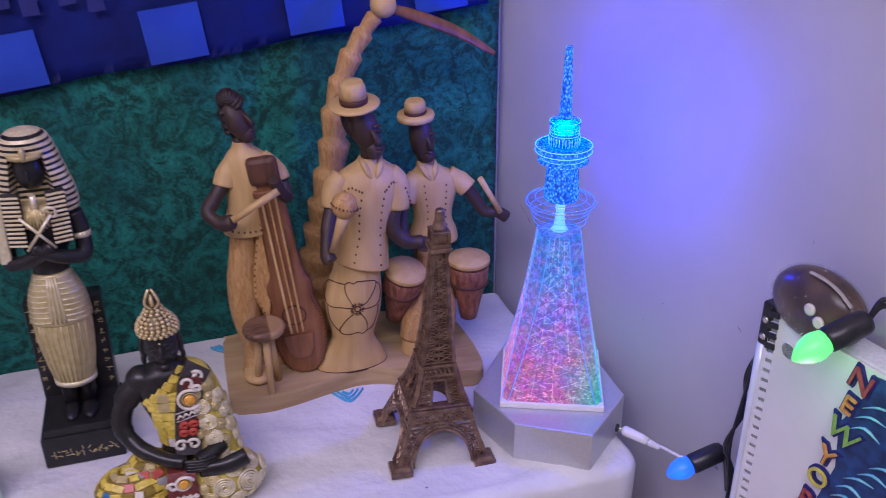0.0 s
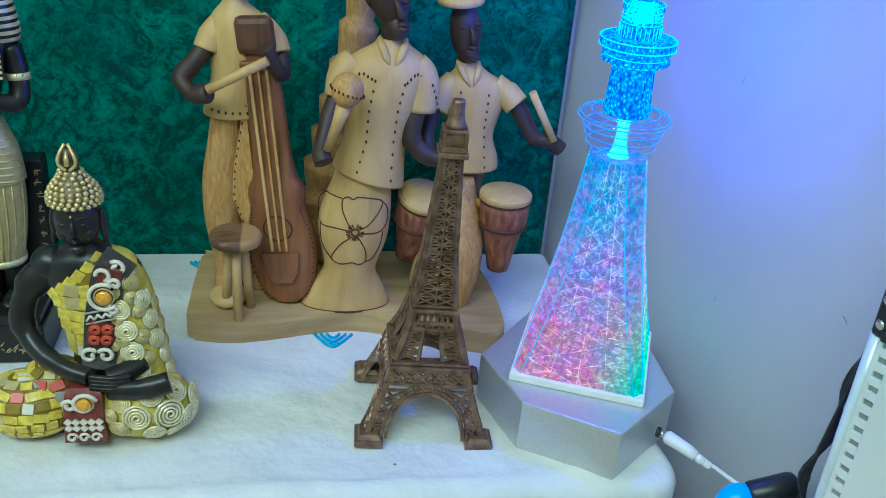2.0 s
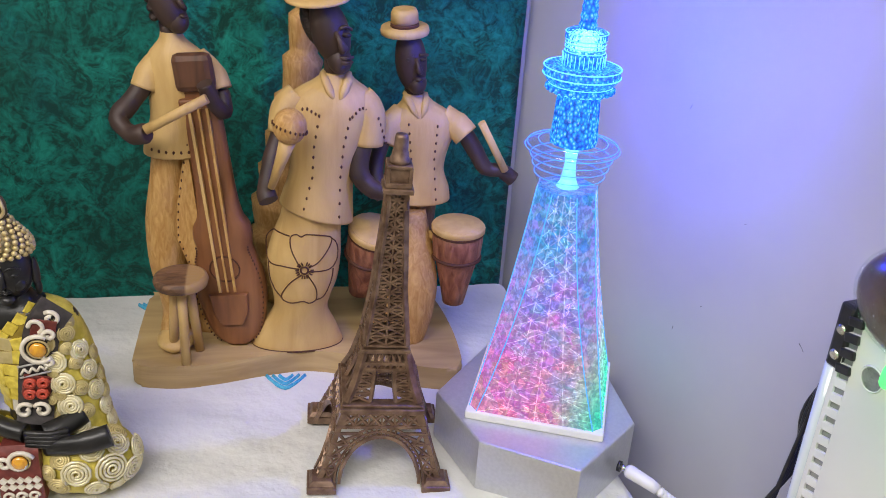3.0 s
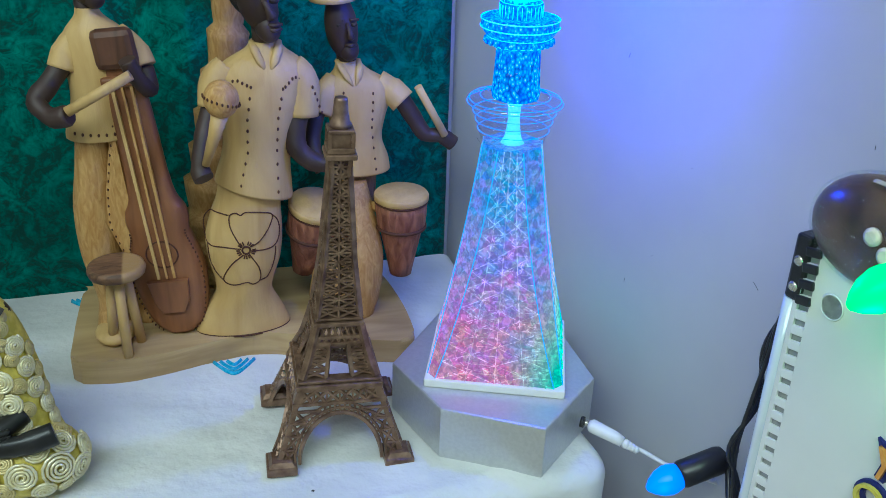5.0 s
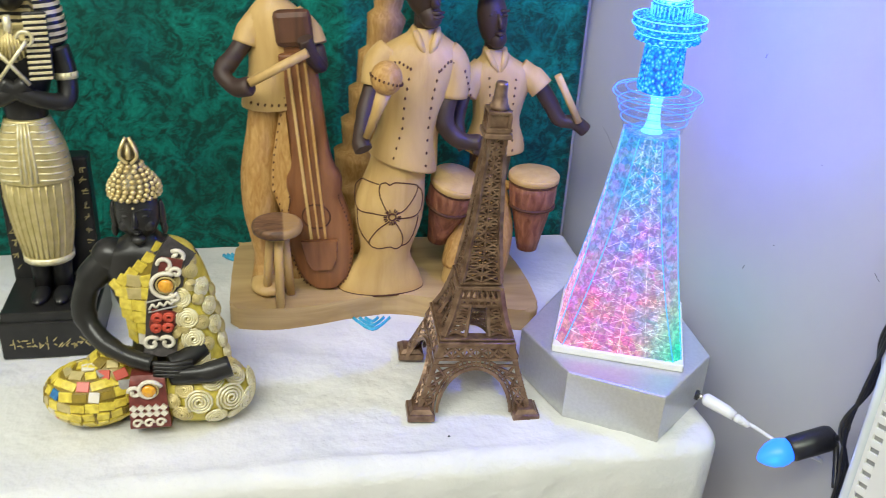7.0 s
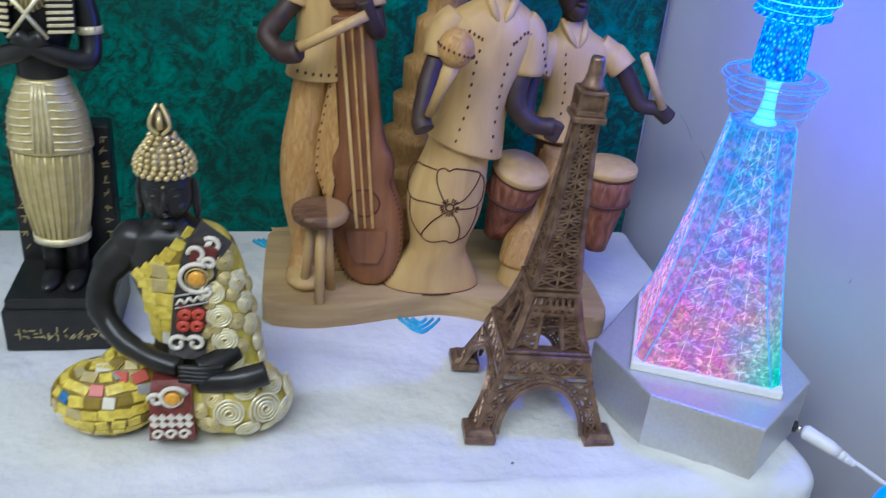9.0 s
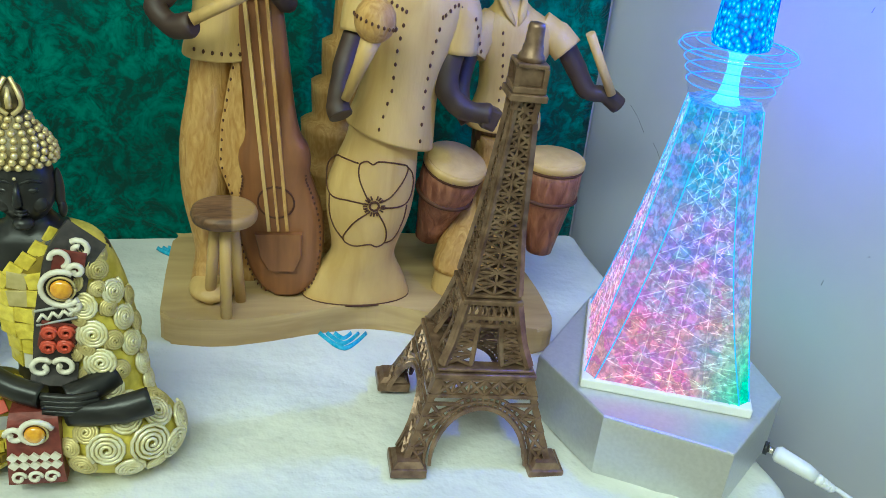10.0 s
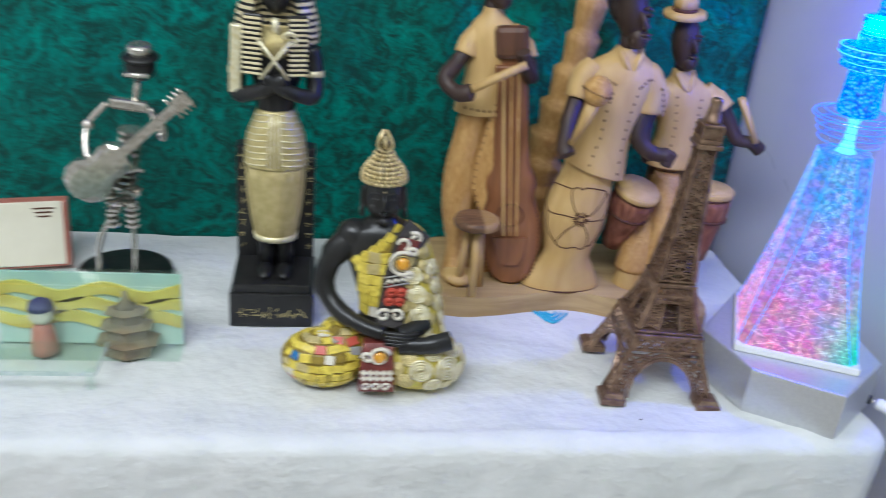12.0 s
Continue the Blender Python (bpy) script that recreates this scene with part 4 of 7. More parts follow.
def double_bass():
    """Slab-sided carved bass leaning back against its player."""
    bass = thing("double_bass", (0, 0, 0), "reddish carved double bass", "instrument")
    bass.parent = carving
    bass.location = Vector((-0.152, 0.866, 0.02)) - carving.location
    del bass["category"]
    A, B = Vector((-0.1462, 0.8710, 0.0185)), Vector((-0.1665, 0.8720, 0.2080))
    ax = (B - A).normalized()
    side = Vector((math.cos(radians(-12)), math.sin(radians(-12)), 0))
    side = (side - ax * side.dot(ax)).normalized()
    nrm = side.cross(ax)
    if nrm.y > 0:
        nrm = -nrm
    L = (B - A).length
    prof = [(0.0, 0.0085), (0.035, 0.0160), (0.10, 0.0202), (0.18, 0.0226), (0.255, 0.0224), (0.32, 0.0196), (0.36, 0.0176), (0.40, 0.0186), (0.44, 0.0178), (0.48, 0.0142), (0.56, 0.0126), (0.70, 0.0119), (0.82, 0.0112), (0.94, 0.0108), (1.0, 0.0090)]
    prof = smooth_sections(prof, 4)
    s = Shape()
    rings = []
    for t, w in prof:
        c = A + ax * (L * t)
        dep = 0.0085 if t < 0.4 else 0.0085 - 0.0035 * min(1, (t - 0.4) / 0.15)
        ring = []
        for i in range(20):
            a = math.tau * i / 20
            x = math.copysign(abs(math.cos(a)) ** 0.6, math.cos(a)) * w
            y = math.copysign(abs(math.sin(a)) ** 0.6, math.sin(a)) * dep
            ring.append(c + side * x + nrm * y)
        rings.append(ring)
    s.rings(rings, RED_WOOD)
    part("body", s, bass)
    head = Shape()
    T = Matrix.Translation(A + ax * (L * 0.945)) @ Matrix((side, nrm, ax)).transposed().to_4x4()
    head.box(T @ pose(0, 0.0040, 0.0020), (0.0235, 0.0090, 0.0230), RED_DARK, 0.0040)
    head.box(T @ pose(0, 0.0050, -0.016), (0.0220, 0.0065, 0.0060), RED_WOOD, 0.0015)
    part("headstock", head, bass, "darker block at the neck's end")
    for off, w, mat, lab in ((-0.0055, 0.0018, PALE_WOOD, "pale string strip"), (0.0, 0.0013, TAN_WOOD, "tan string strip"), (0.0052, 0.0017, TAN_WOOD, "tan string strip")):
        f = Shape()
        a, b = A + ax * (L * 0.21) + side * (off * 0.9) + nrm * 0.0090, A + ax * (L * 0.86) + side * off + nrm * 0.0062
        f.bar(a, b, w, mat, 0.0022, up=nrm)
        part("string_strip", f, bass, lab)
    tail = Shape()
    T = Matrix.Translation(A + ax * (L * 0.15)) @ Matrix((side, nrm, ax)).transposed().to_4x4()
    tail.rings([[T @ Vector((x * k, y, z)) for x, z in ((-0.0125, 0.010), (0.0125, 0.010), (0.0110, -0.004), (0.0070, -0.0120), (-0.0070, -0.0120), (-0.0110, -0.004))] for y, k in ((0.0070, 1.0), (0.0108, 1.0), (0.0114, 0.94))], RED_WOOD, smooth=False)
    hole = Shape().tube([A + ax * (L * 0.295 + 0.0088 * math.sin(math.tau * i / 24)) + side * (0.0095 * math.cos(math.tau * i / 24)) + nrm * 0.0087 for i in range(25)], 0.0005, BURNT, n=5)
    part("sound_hole", hole, bass, "burnt ring")
    part("bridge", tail, bass)
    flank = Shape()
    edge = [(-0.0115, 0.74), (-0.0190, 0.62), (-0.0250, 0.51), (-0.0285, 0.40), (-0.0240, 0.30), (-0.0140, 0.24)]
    flank.rings([[A + ax * (L * t) + side * x + nrm * d for x, t in edge] for d in (-0.0060, 0.0030, 0.0040)], TAN_WOOD, smooth=False)
    for (x0, t0), (x1, t1) in zip(edge, edge[1:]):
        for i in range(4):
            f = (i + 0.5) / 4
            flank.ball(A + ax * (L * (t0 + (t1 - t0) * f)) + side * ((x0 + (x1 - x0) * f) + 0.0010) + nrm * 0.0041, (0.0006, 0.0005, 0.0009), BURNT, n=5, rows=3)
    part("flank", flank, bass, "paler stitched side of the bass")
    for sg in (-1, 1):
        rim = Shape()
        for t, w in prof[2:26:1]:
            rim.ball(A + ax * (L * t) + side * (sg * (w - 0.0012)) + nrm * 0.0072, (0.0006, 0.0005, 0.0009), BURNT, n=5, rows=3)
        part("burnt_edge", rim, bass, "burnt stitches along the edge")
    bow = Shape().tube([(-0.1935, 0.8505, 0.1705), (-0.176, 0.8500, 0.1800), (-0.1585, 0.8495, 0.1895)], 0.0029, PALE_WOOD, n=12)
    part("bow", bow, carving, "pale wooden bow")


def stool():
    root = thing("stool", (0, 0, 0), "small round stool of two-toned wood", "stool")
    root.parent = carving
    root.location = Vector((-0.180, 0.852, 0.02)) - carving.location
    del root["category"]
    s = Shape().lathe([(0.0125, 0.0690), (0.0160, 0.0705), (0.0168, 0.0735), (0.0160, 0.0760), (0.0140, 0.0768)], TWO_TONED, (-0.180, 0.852, 0), n=30)
    part("seat", s, root)
    for x, y in ((-0.1795, 0.8445), (-0.1885, 0.860), (-0.1720, 0.861)):
        part("leg", Shape().tube([(x, y, 0.0160), (x * 0.5 - 0.090, y * 0.5 + 0.426, 0.070)], 0.0030, PALE_WOOD, n=10), root)


def singer():
    s = Shape()
    skirt = smooth_sections([(0.0155, -0.1085, 0.868, 0.0300, 0.0150), (0.0190, -0.1085, 0.868, 0.0298, 0.0150), (0.030, -0.108, 0.868, 0.0250, 0.0145), (0.042, -0.1065, 0.868, 0.0180, 0.016), (0.052, -0.1055, 0.868, 0.0185, 0.0165),
                             (0.066, -0.1045, 0.868, 0.0222, 0.018), (0.082, -0.1040, 0.868, 0.0236, 0.018), (0.097, -0.1020, 0.868, 0.0215, 0.017), (0.110, -0.0995, 0.868, 0.0190, 0.016), (0.126, -0.097, 0.868, 0.0190, 0.015)])
    s.loft(skirt, PALE_WOOD, n=32)
    s.loft([(0.0158, -0.1085, 0.868, 0.0303, 0.0153), (0.0172, -0.1085, 0.868, 0.0303, 0.0153)], BURNT, n=32)
    blouse = smooth_sections([(0.112, -0.0960, 0.868, 0.0232, 0.0195), (0.120, -0.0952, 0.868, 0.0222, 0.0188), (0.133, -0.0935, 0.868, 0.0203, 0.0175), (0.147, -0.0915, 0.868, 0.0208, 0.0175), (0.160, -0.0905, 0.868, 0.0240, 0.0180),
                              (0.172, -0.0895, 0.868, 0.0275, 0.0180), (0.182, -0.0880, 0.868, 0.0275, 0.0170), (0.190, -0.0865, 0.868, 0.0220, 0.0140), (0.1965, -0.0850, 0.868, 0.0120, 0.0105), (0.2015, -0.0850, 0.868, 0.0082, 0.0085)])
    n = 32
    rings = []
    for z, cx, cy, rx, ry in blouse:
        k = max(0.0, 1 - (z - 0.112) / 0.03)
        rings.append([(cx + rx * math.cos(math.tau * i / n), cy + ry * math.sin(math.tau * i / n), z - 0.28 * k * rx * math.cos(math.tau * i / n)) for i in range(n)])
    s.rings(rings, PALE_WOOD)
    s.tube(curve([(-0.072, 0.868, 0.186), (-0.0655, 0.866, 0.175), (-0.0655, 0.864, 0.157)]), [0.0095, 0.010, 0.0105, 0.011, 0.011, 0.011, 0.0108, 0.0106, 0.0104, 0.010, 0.0098], PALE_WOOD, n=16)
    s.tube(curve([(-0.106, 0.868, 0.186), (-0.1135, 0.866, 0.178), (-0.1165, 0.863, 0.165)]), [0.0092, 0.0095, 0.0098, 0.010, 0.010, 0.010, 0.0098, 0.0095, 0.0092, 0.009, 0.0088], PALE_WOOD, n=16)
    # collar: two soft lapels
    for sg in (-1, 1):
        s.tube([(-0.085 + sg * 0.0078, 0.8640, 0.2020), (-0.085 + sg * 0.0066, 0.8575, 0.1985), (-0.085 + sg * 0.0040, 0.8550, 0.1925), (-0.085 + sg * 0.0008, 0.8535, 0.1865)], (0.0018, 0.0026, 0.0026, 0.0006), PALE_WOOD, n=8, flat=0.55)
    s.tube(curve([(-0.0670, 0.864, 0.162), (-0.0705, 0.861, 0.150), (-0.0700, 0.858, 0.139), (-0.0610, 0.855, 0.1305), (-0.0480, 0.853, 0.1290)]), [0.0068] * 6 + [0.0066] * 5 + [0.0060] * 5 + [0.0055, 0.0052, 0.0054, 0.0058, 0.0056], DARK_WOOD, n=10)
    s.box(pose(-0.0475, 0.853, 0.1270, 0, 20, 0), (0.0085, 0.0075, 0.0120), DARK_WOOD, 0.0016)
    s.tube(curve([(-0.1180, 0.862, 0.164), (-0.1235, 0.853, 0.150), (-0.1270, 0.842, 0.137), (-0.1255, 0.837, 0.1315)]), [0.0058] * 6 + [0.0052] * 5 + [0.0058] * 5, DARK_WOOD, n=12)
    s.tube([(-0.085, 0.868, 0.198), (-0.0855, 0.866, 0.212)], 0.0068, DARK_WOOD, n=14)
    s.ball((-0.0890, 0.862, 0.2265), (0.0112, 0.0125, 0.0205), DARK_WOOD, pose(0, 0, 0, 6, -18, 0).to_3x3(), 20, 14)
    s.ball((-0.0835, 0.8585, 0.2105), (0.0072, 0.0085, 0.0085), DARK_WOOD, pose(0, 0, 0, 0, -18, 0).to_3x3(), 16, 10)
    s.tube([(-0.0865, 0.8505, 0.2285), (-0.0840, 0.8485, 0.2235), (-0.0822, 0.8480, 0.2195), (-0.0825, 0.8505, 0.2175)], (0.0012, 0.0018, 0.0030, 0.0022), DARK_WOOD, n=8)
    for z, w in ((0.2135, 0.0040), (0.2108, 0.0036)):
        s.tube([(-0.0812 - w, 0.8525, z), (-0.0808, 0.8498, z), (-0.0800 + w, 0.8530, z)], (0.0008, 0.0015, 0.0008), DARK_WOOD, n=7)
    for sg in (-1, 1):
        s.tube([(-0.0862 + sg * 0.0020, 0.8508, 0.2300), (-0.0862 + sg * 0.0055, 0.8518, 0.2312), (-0.0862 + sg * 0.0090, 0.8560, 0.2285)], 0.0011, DARK_WOOD, n=6)
        s.ball((-0.0853 + sg * 0.0052, 0.8525, 0.2262), (0.0030, 0.0018, 0.0016), HAIR_WOOD, n=10, rows=6)
    s.ball((-0.0985, 0.8660, 0.2290), (0.0060, 0.0090, 0.0135), HAIR_WOOD, pose(0, 0, 0, 0, -22, 0).to_3x3(), 14, 10)
    tilt = pose(0, 0, 0, 7, -5, 0).to_3x3()
    s.lathe([(0.0120, -0.0012), (0.0188, 0.0), (0.0193, 0.0010), (0.0186, 0.0020), (0.0100, 0.0026)], PALE_WOOD, (-0.0955, 0.863, 0.2445), tilt, 32)
    s.lathe([(0.0106, 0.002), (0.0104, 0.0068)], BURNT, (-0.0955, 0.863, 0.2445), tilt, 28)
    s.lathe([(0.0101, 0.0068), (0.0096, 0.014), (0.0082, 0.0185), (0.0060, 0.0188)], PALE_WOOD, (-0.0955, 0.863, 0.2445), tilt, 28)
    # burnt flower on the skirt
    C = (-0.1045, 0.0785)

    def petal(line):
        s.tube([front(skirt, C[0] + x * 0.00022, C[1] + z * 0.00022, 0.0002) for x, z in smooth_sections(line, 5)], 0.00042, BURNT, n=5)

    petal([(-12, 8), (-36, 60), (-38, 96), (-22, 108), (-8, 102), (8, 110), (50, 104), (78, 90), (70, 60), (40, 22), (12, 8)])
    petal([(-40, 100), (-75, 100), (-100, 82), (-106, 55), (-100, 8), (-60, 8), (-14, 4)])
    petal([(78, 90), (92, 70), (98, 40), (92, 8), (70, -8), (12, -4)])
    petal([(-8, -14), (-40, -42), (-62, -80), (-64, -104), (-40, -112), (-5, -104), (15, -112), (34, -100), (32, -60), (8, -14)])
    petal([(-100, 6), (-98, -40), (-86, -76), (-64, -102)])
    petal([(84, -10), (78, -50), (58, -96), (34, -104)])
    for k in range(5):
        a0 = math.tau * (k + 0.25) / 5 + 0.65
        for q in (-0.10, 0, 0.10):
            s.tube([front(skirt, C[0] + rr * math.cos(a0 + q * 3), C[1] + rr * math.sin(a0 + q * 3)) for rr in (0.0036, 0.0058)], 0.00045, BURNT, n=5)
    s.tube([front(skirt, C[0] + 0.0024 * math.cos(math.tau * i / 14), C[1] + 0.0024 * math.sin(math.tau * i / 14)) for i in range(15)], 0.0006, BURNT, n=5)
    for line, k in (([(-0.0955, 0.179), (-0.0985, 0.160), (-0.0995, 0.140), (-0.1045, 0.120)], 10), ([(-0.0775, 0.177), (-0.0810, 0.160), (-0.0825, 0.140), (-0.0830, 0.114)], 10),
                    ([(-0.1110, 0.178), (-0.1035, 0.183), (-0.0975, 0.180)], 6), ([(-0.0760, 0.178), (-0.0705, 0.183), (-0.0655, 0.180)], 6)):
        stitches(s, blouse, line, k)
    for i in range(5):
        s.ball((-0.0600 + 0.0014 * i, 0.8560 + 0.0010 * i, 0.176 - 0.0042 * i), (0.0007, 0.0007, 0.0011), BURNT, n=6, rows=4)
    part("singer_figure", s, carving, "pale carved singer in a brimmed hat and flowered skirt")
    m = Shape()
    m.ball((-0.1130, 0.8320, 0.1790), (0.0096, 0.0096, 0.0105), TAN_WOOD, n=20, rows=14)
    for i in range(13):
        a = math.pi * (0.95 + 1.1 * i / 12)
        m.ball((-0.1130 + 0.0097 * math.cos(a), 0.8320 + 0.0097 * math.sin(a), 0.1785 - 0.003 * math.cos(a)), (0.0007, 0.0007, 0.0010), BURNT, n=5, rows=3)
    m.tube([(-0.1140, 0.8325, 0.1710), (-0.1180, 0.8340, 0.1580), (-0.1240, 0.8365, 0.1400)], (0.0050, 0.0036, 0.0022), PALE_WOOD, n=12)
    part("maraca", m, carving, "pale wooden maraca with burnt dots")


def drummer():
    s = Shape()
    s.loft(smooth_sections([(0.0155, -0.029, 0.900, 0.0170, 0.015), (0.050, -0.029, 0.900, 0.0125, 0.012), (0.085, -0.0285, 0.899, 0.0140, 0.013), (0.118, -0.0280, 0.898, 0.0155, 0.013)]), BROWN_WOOD)
    # the pale knee in front of the drums
    s.loft(smooth_sections([(0.0155, -0.0340, 0.871, 0.0125, 0.0150), (0.034, -0.0320, 0.870, 0.0150, 0.0160), (0.058, -0.0300, 0.872, 0.0152, 0.0155), (0.080, -0.0305, 0.879, 0.0125, 0.0135), (0.104, -0.0315, 0.889, 0.0090, 0.011)]), TAN_WOOD)
    s.loft(smooth_sections([(0.0155, -0.0520, 0.872, 0.0120, 0.0130), (0.026, -0.0515, 0.872, 0.0112, 0.0125), (0.031, -0.0505, 0.873, 0.0118, 0.0128)]), PALE_WOOD)
    s.loft(smooth_sections([(0.030, -0.0505, 0.873, 0.0138, 0.0140), (0.044, -0.0460, 0.876, 0.0150, 0.0145), (0.060, -0.0400, 0.880, 0.0140, 0.0135), (0.080, -0.0350, 0.886, 0.0115, 0.0120), (0.100, -0.0315, 0.891, 0.0100, 0.0110)]), TAN_WOOD)
    shirt = smooth_sections([(0.108, -0.0265, 0.896, 0.0215, 0.016), (0.116, -0.0265, 0.896, 0.0205, 0.0155), (0.130, -0.0270, 0.896, 0.0165, 0.014), (0.145, -0.0265, 0.896, 0.0185, 0.0145), (0.158, -0.0265, 0.896, 0.0225, 0.0140),
                             (0.167, -0.0275, 0.896, 0.0205, 0.0125), (0.1745, -0.0300, 0.896, 0.0110, 0.009), (0.181, -0.0325, 0.896, 0.0070, 0.0070)])
    s.loft(shirt, PALE_WOOD, n=28)
    s.tube(curve([(-0.013, 0.896, 0.166), (-0.0050, 0.893, 0.161), (0.0020, 0.889, 0.154)]), [0.0078] * 5 + [0.0088] * 6, PALE_WOOD, n=14)
    s.tube(curve([(-0.040, 0.896, 0.167), (-0.0480, 0.892, 0.160), (-0.0530, 0.888, 0.150)]), [0.0078] * 5 + [0.0090] * 6, PALE_WOOD, n=14)
    s.tube(curve([(0.000, 0.890, 0.157), (0.0085, 0.887, 0.144), (0.0155, 0.884, 0.1335), (0.0260, 0.882, 0.1320), (0.0340, 0.881, 0.1265)]), [0.0058] * 6 + [0.0054] * 5 + [0.0048] * 5 + [0.0052] * 5, DARK_WOOD, n=12)
    s.tube(curve([(-0.0525, 0.888, 0.152), (-0.0570, 0.883, 0.137), (-0.0570, 0.877, 0.126), (-0.0530, 0.872, 0.118)]), 0.0050, DARK_WOOD, n=12)
    s.tube([(-0.0325, 0.896, 0.177), (-0.0340, 0.894, 0.190)], 0.0060, DARK_WOOD, n=12)
    s.ball((-0.0365, 0.891, 0.2025), (0.0100, 0.0110, 0.0200), DARK_WOOD, pose(0, 0, 0, 4, -8, 0).to_3x3(), 18, 12)
    s.ball((-0.0325, 0.8880, 0.1890), (0.0062, 0.0075, 0.0070), DARK_WOOD)
    s.tube([(-0.0350, 0.8805, 0.2065), (-0.0335, 0.8785, 0.2020), (-0.0328, 0.8780, 0.1990), (-0.0330, 0.8800, 0.1975)], (0.0010, 0.0014, 0.0024, 0.0018), DARK_WOOD, n=8)
    s.tube([(-0.0358, 0.8815, 0.1935), (-0.0325, 0.8795, 0.1935), (-0.0292, 0.8818, 0.1935)], (0.0008, 0.0016, 0.0008), DARK_WOOD, n=7)
    for sg in (-1, 1):
        s.ball((-0.0348 + sg * 0.0044, 0.8815, 0.2055), (0.0022, 0.0015, 0.0013), HAIR_WOOD, n=10, rows=6)
        s.tube([(-0.0348 + sg * 0.0018, 0.8805, 0.2085), (-0.0348 + sg * 0.0075, 0.8835, 0.2080)], 0.0009, DARK_WOOD, n=6)
    tilt = pose(0, 0, 0, 4, -4, 0).to_3x3()
    s.lathe([(0.0095, -0.0015), (0.0148, 0.0), (0.0152, 0.0020), (0.0146, 0.0042), (0.0085, 0.0046)], PALE_WOOD, (-0.0410, 0.891, 0.2195), tilt, 28)
    s.lathe([(0.0090, 0.0040), (0.0088, 0.0070)], BURNT, (-0.0410, 0.891, 0.2195), tilt, 24)
    s.lathe([(0.0086, 0.0070), (0.0084, 0.0125), (0.0072, 0.0150), (0.0050, 0.0152)], PALE_WOOD, (-0.0410, 0.891, 0.2195), tilt, 24)
    for line, k in (([(-0.0370, 0.163), (-0.0345, 0.140), (-0.0350, 0.113)], 9), ([(-0.0185, 0.162), (-0.0195, 0.140), (-0.0170, 0.112)], 9)):
        stitches(s, shirt, line, k, None, 0.0007)
    for sg in (-1, 1):
        s.tube([(-0.0325 + sg * 0.0068, 0.8930, 0.1815), (-0.0318 + sg * 0.0058, 0.8880, 0.1780), (-0.0308 + sg * 0.0036, 0.8855, 0.1725), (-0.0300 + sg * 0.0008, 0.8838, 0.1670)], (0.0016, 0.0023, 0.0023, 0.0006), PALE_WOOD, n=8, flat=0.55)
    part("drummer_figure", s, carving, "pale shirted drummer with brown trousers and brimmed hat")
    part("drumstick", Shape().tube([(0.0270, 0.877, 0.1340), (0.0180, 0.877, 0.1500), (0.0085, 0.877, 0.1670)], 0.0026, PALE_WOOD, n=10), carving, "pale wooden drumstick")


def drum(centre, r, h, tilt, label):
    d = new("drum")
    d.parent = carving
    d.location = Vector(centre) - carving.location
    tagged(d, label)
    M = pose(0, 0, 0, *tilt).to_3x3()
    part("shell", Shape().lathe([(r * 0.42, -h), (r * 0.55, -h * 0.80), (r * 0.80, -h * 0.45), (r * 0.93, -h * 0.36), (r * 0.97, -h * 0.2), (r * 0.97, -0.004)], CARVED, centre, M, 28), d)
    part("rim", Shape().lathe([(r * 0.96, -0.0050), (r * 1.03, -0.0040), (r * 1.03, -0.0010), (r * 0.99, 0.0)], PALE_WOOD, centre, M, 28), d)
    part("skin", Shape().lathe([(r * 0.99, -0.0004), (r * 0.95, 0.0006), (r * 0.3, 0.0002)], PALE_WOOD, centre, M, 28), d, "pale drum skin")
    part("hoop", Shape().lathe([(r * 0.90, -h * 0.42), (r * 0.97, -h * 0.41), (r * 0.97, -h * 0.385), (r * 0.92, -h * 0.375)], BURNT, centre, M, 28), d, "burnt ring")
    part("hoop", Shape().lathe([(r * 0.98, -0.0062), (r * 1.01, -0.0058), (r * 1.01, -0.0048), (r * 0.98, -0.0044)], BURNT, centre, M, 28), d, "burnt ring")


def palm():
    t = new("palm_tree")
    t.parent = carving
    t.location = Vector((-0.12, 0.93, 0.02)) - carving.location
    tagged(t, "carved palm with a ringed trunk")
    pts = curve([(-0.106, 0.926, 0.018), (-0.1180, 0.927, 0.045), (-0.1220, 0.927, 0.075), (-0.1170, 0.927, 0.110), (-0.1110, 0.926, 0.145), (-0.1030, 0.925, 0.185),
                 (-0.0980, 0.924, 0.225), (-0.0870, 0.922, 0.260), (-0.0720, 0.921, 0.285), (-0.0600, 0.920, 0.300)], 9)
    n = len(pts)
    radii = []
    for i in range(n):
        u = i / (n - 1)
        saw = (i % 6) / 6
        radii.append((0.0150 * (1 - u) ** 0.9 + 0.0050) * (0.78 + 0.42 * saw))
    part("trunk", Shape().tube(pts, radii, TAN_WOOD, n=14), t, "ringed trunk")
    part("coconut", Shape().ball((-0.0580, 0.917, 0.3040), (0.0105, 0.0105, 0.0100), PALE_WOOD), t, "pale round nut")
    fr = Shape()
    pts = curve([(-0.052, 0.918, 0.301), (-0.025, 0.916, 0.291), (0.005, 0.915, 0.277), (0.0330, 0.914, 0.2590)], 5)
    fr.tube(pts, [0.0020 + 0.0030 * math.sin(math.pi * min(1, 0.15 + 0.85 * i / (len(pts) - 1))) for i in range(len(pts))], RED_WOOD, n=10, flat=0.5)
    part("frond", fr, t, "reddish brown frond")


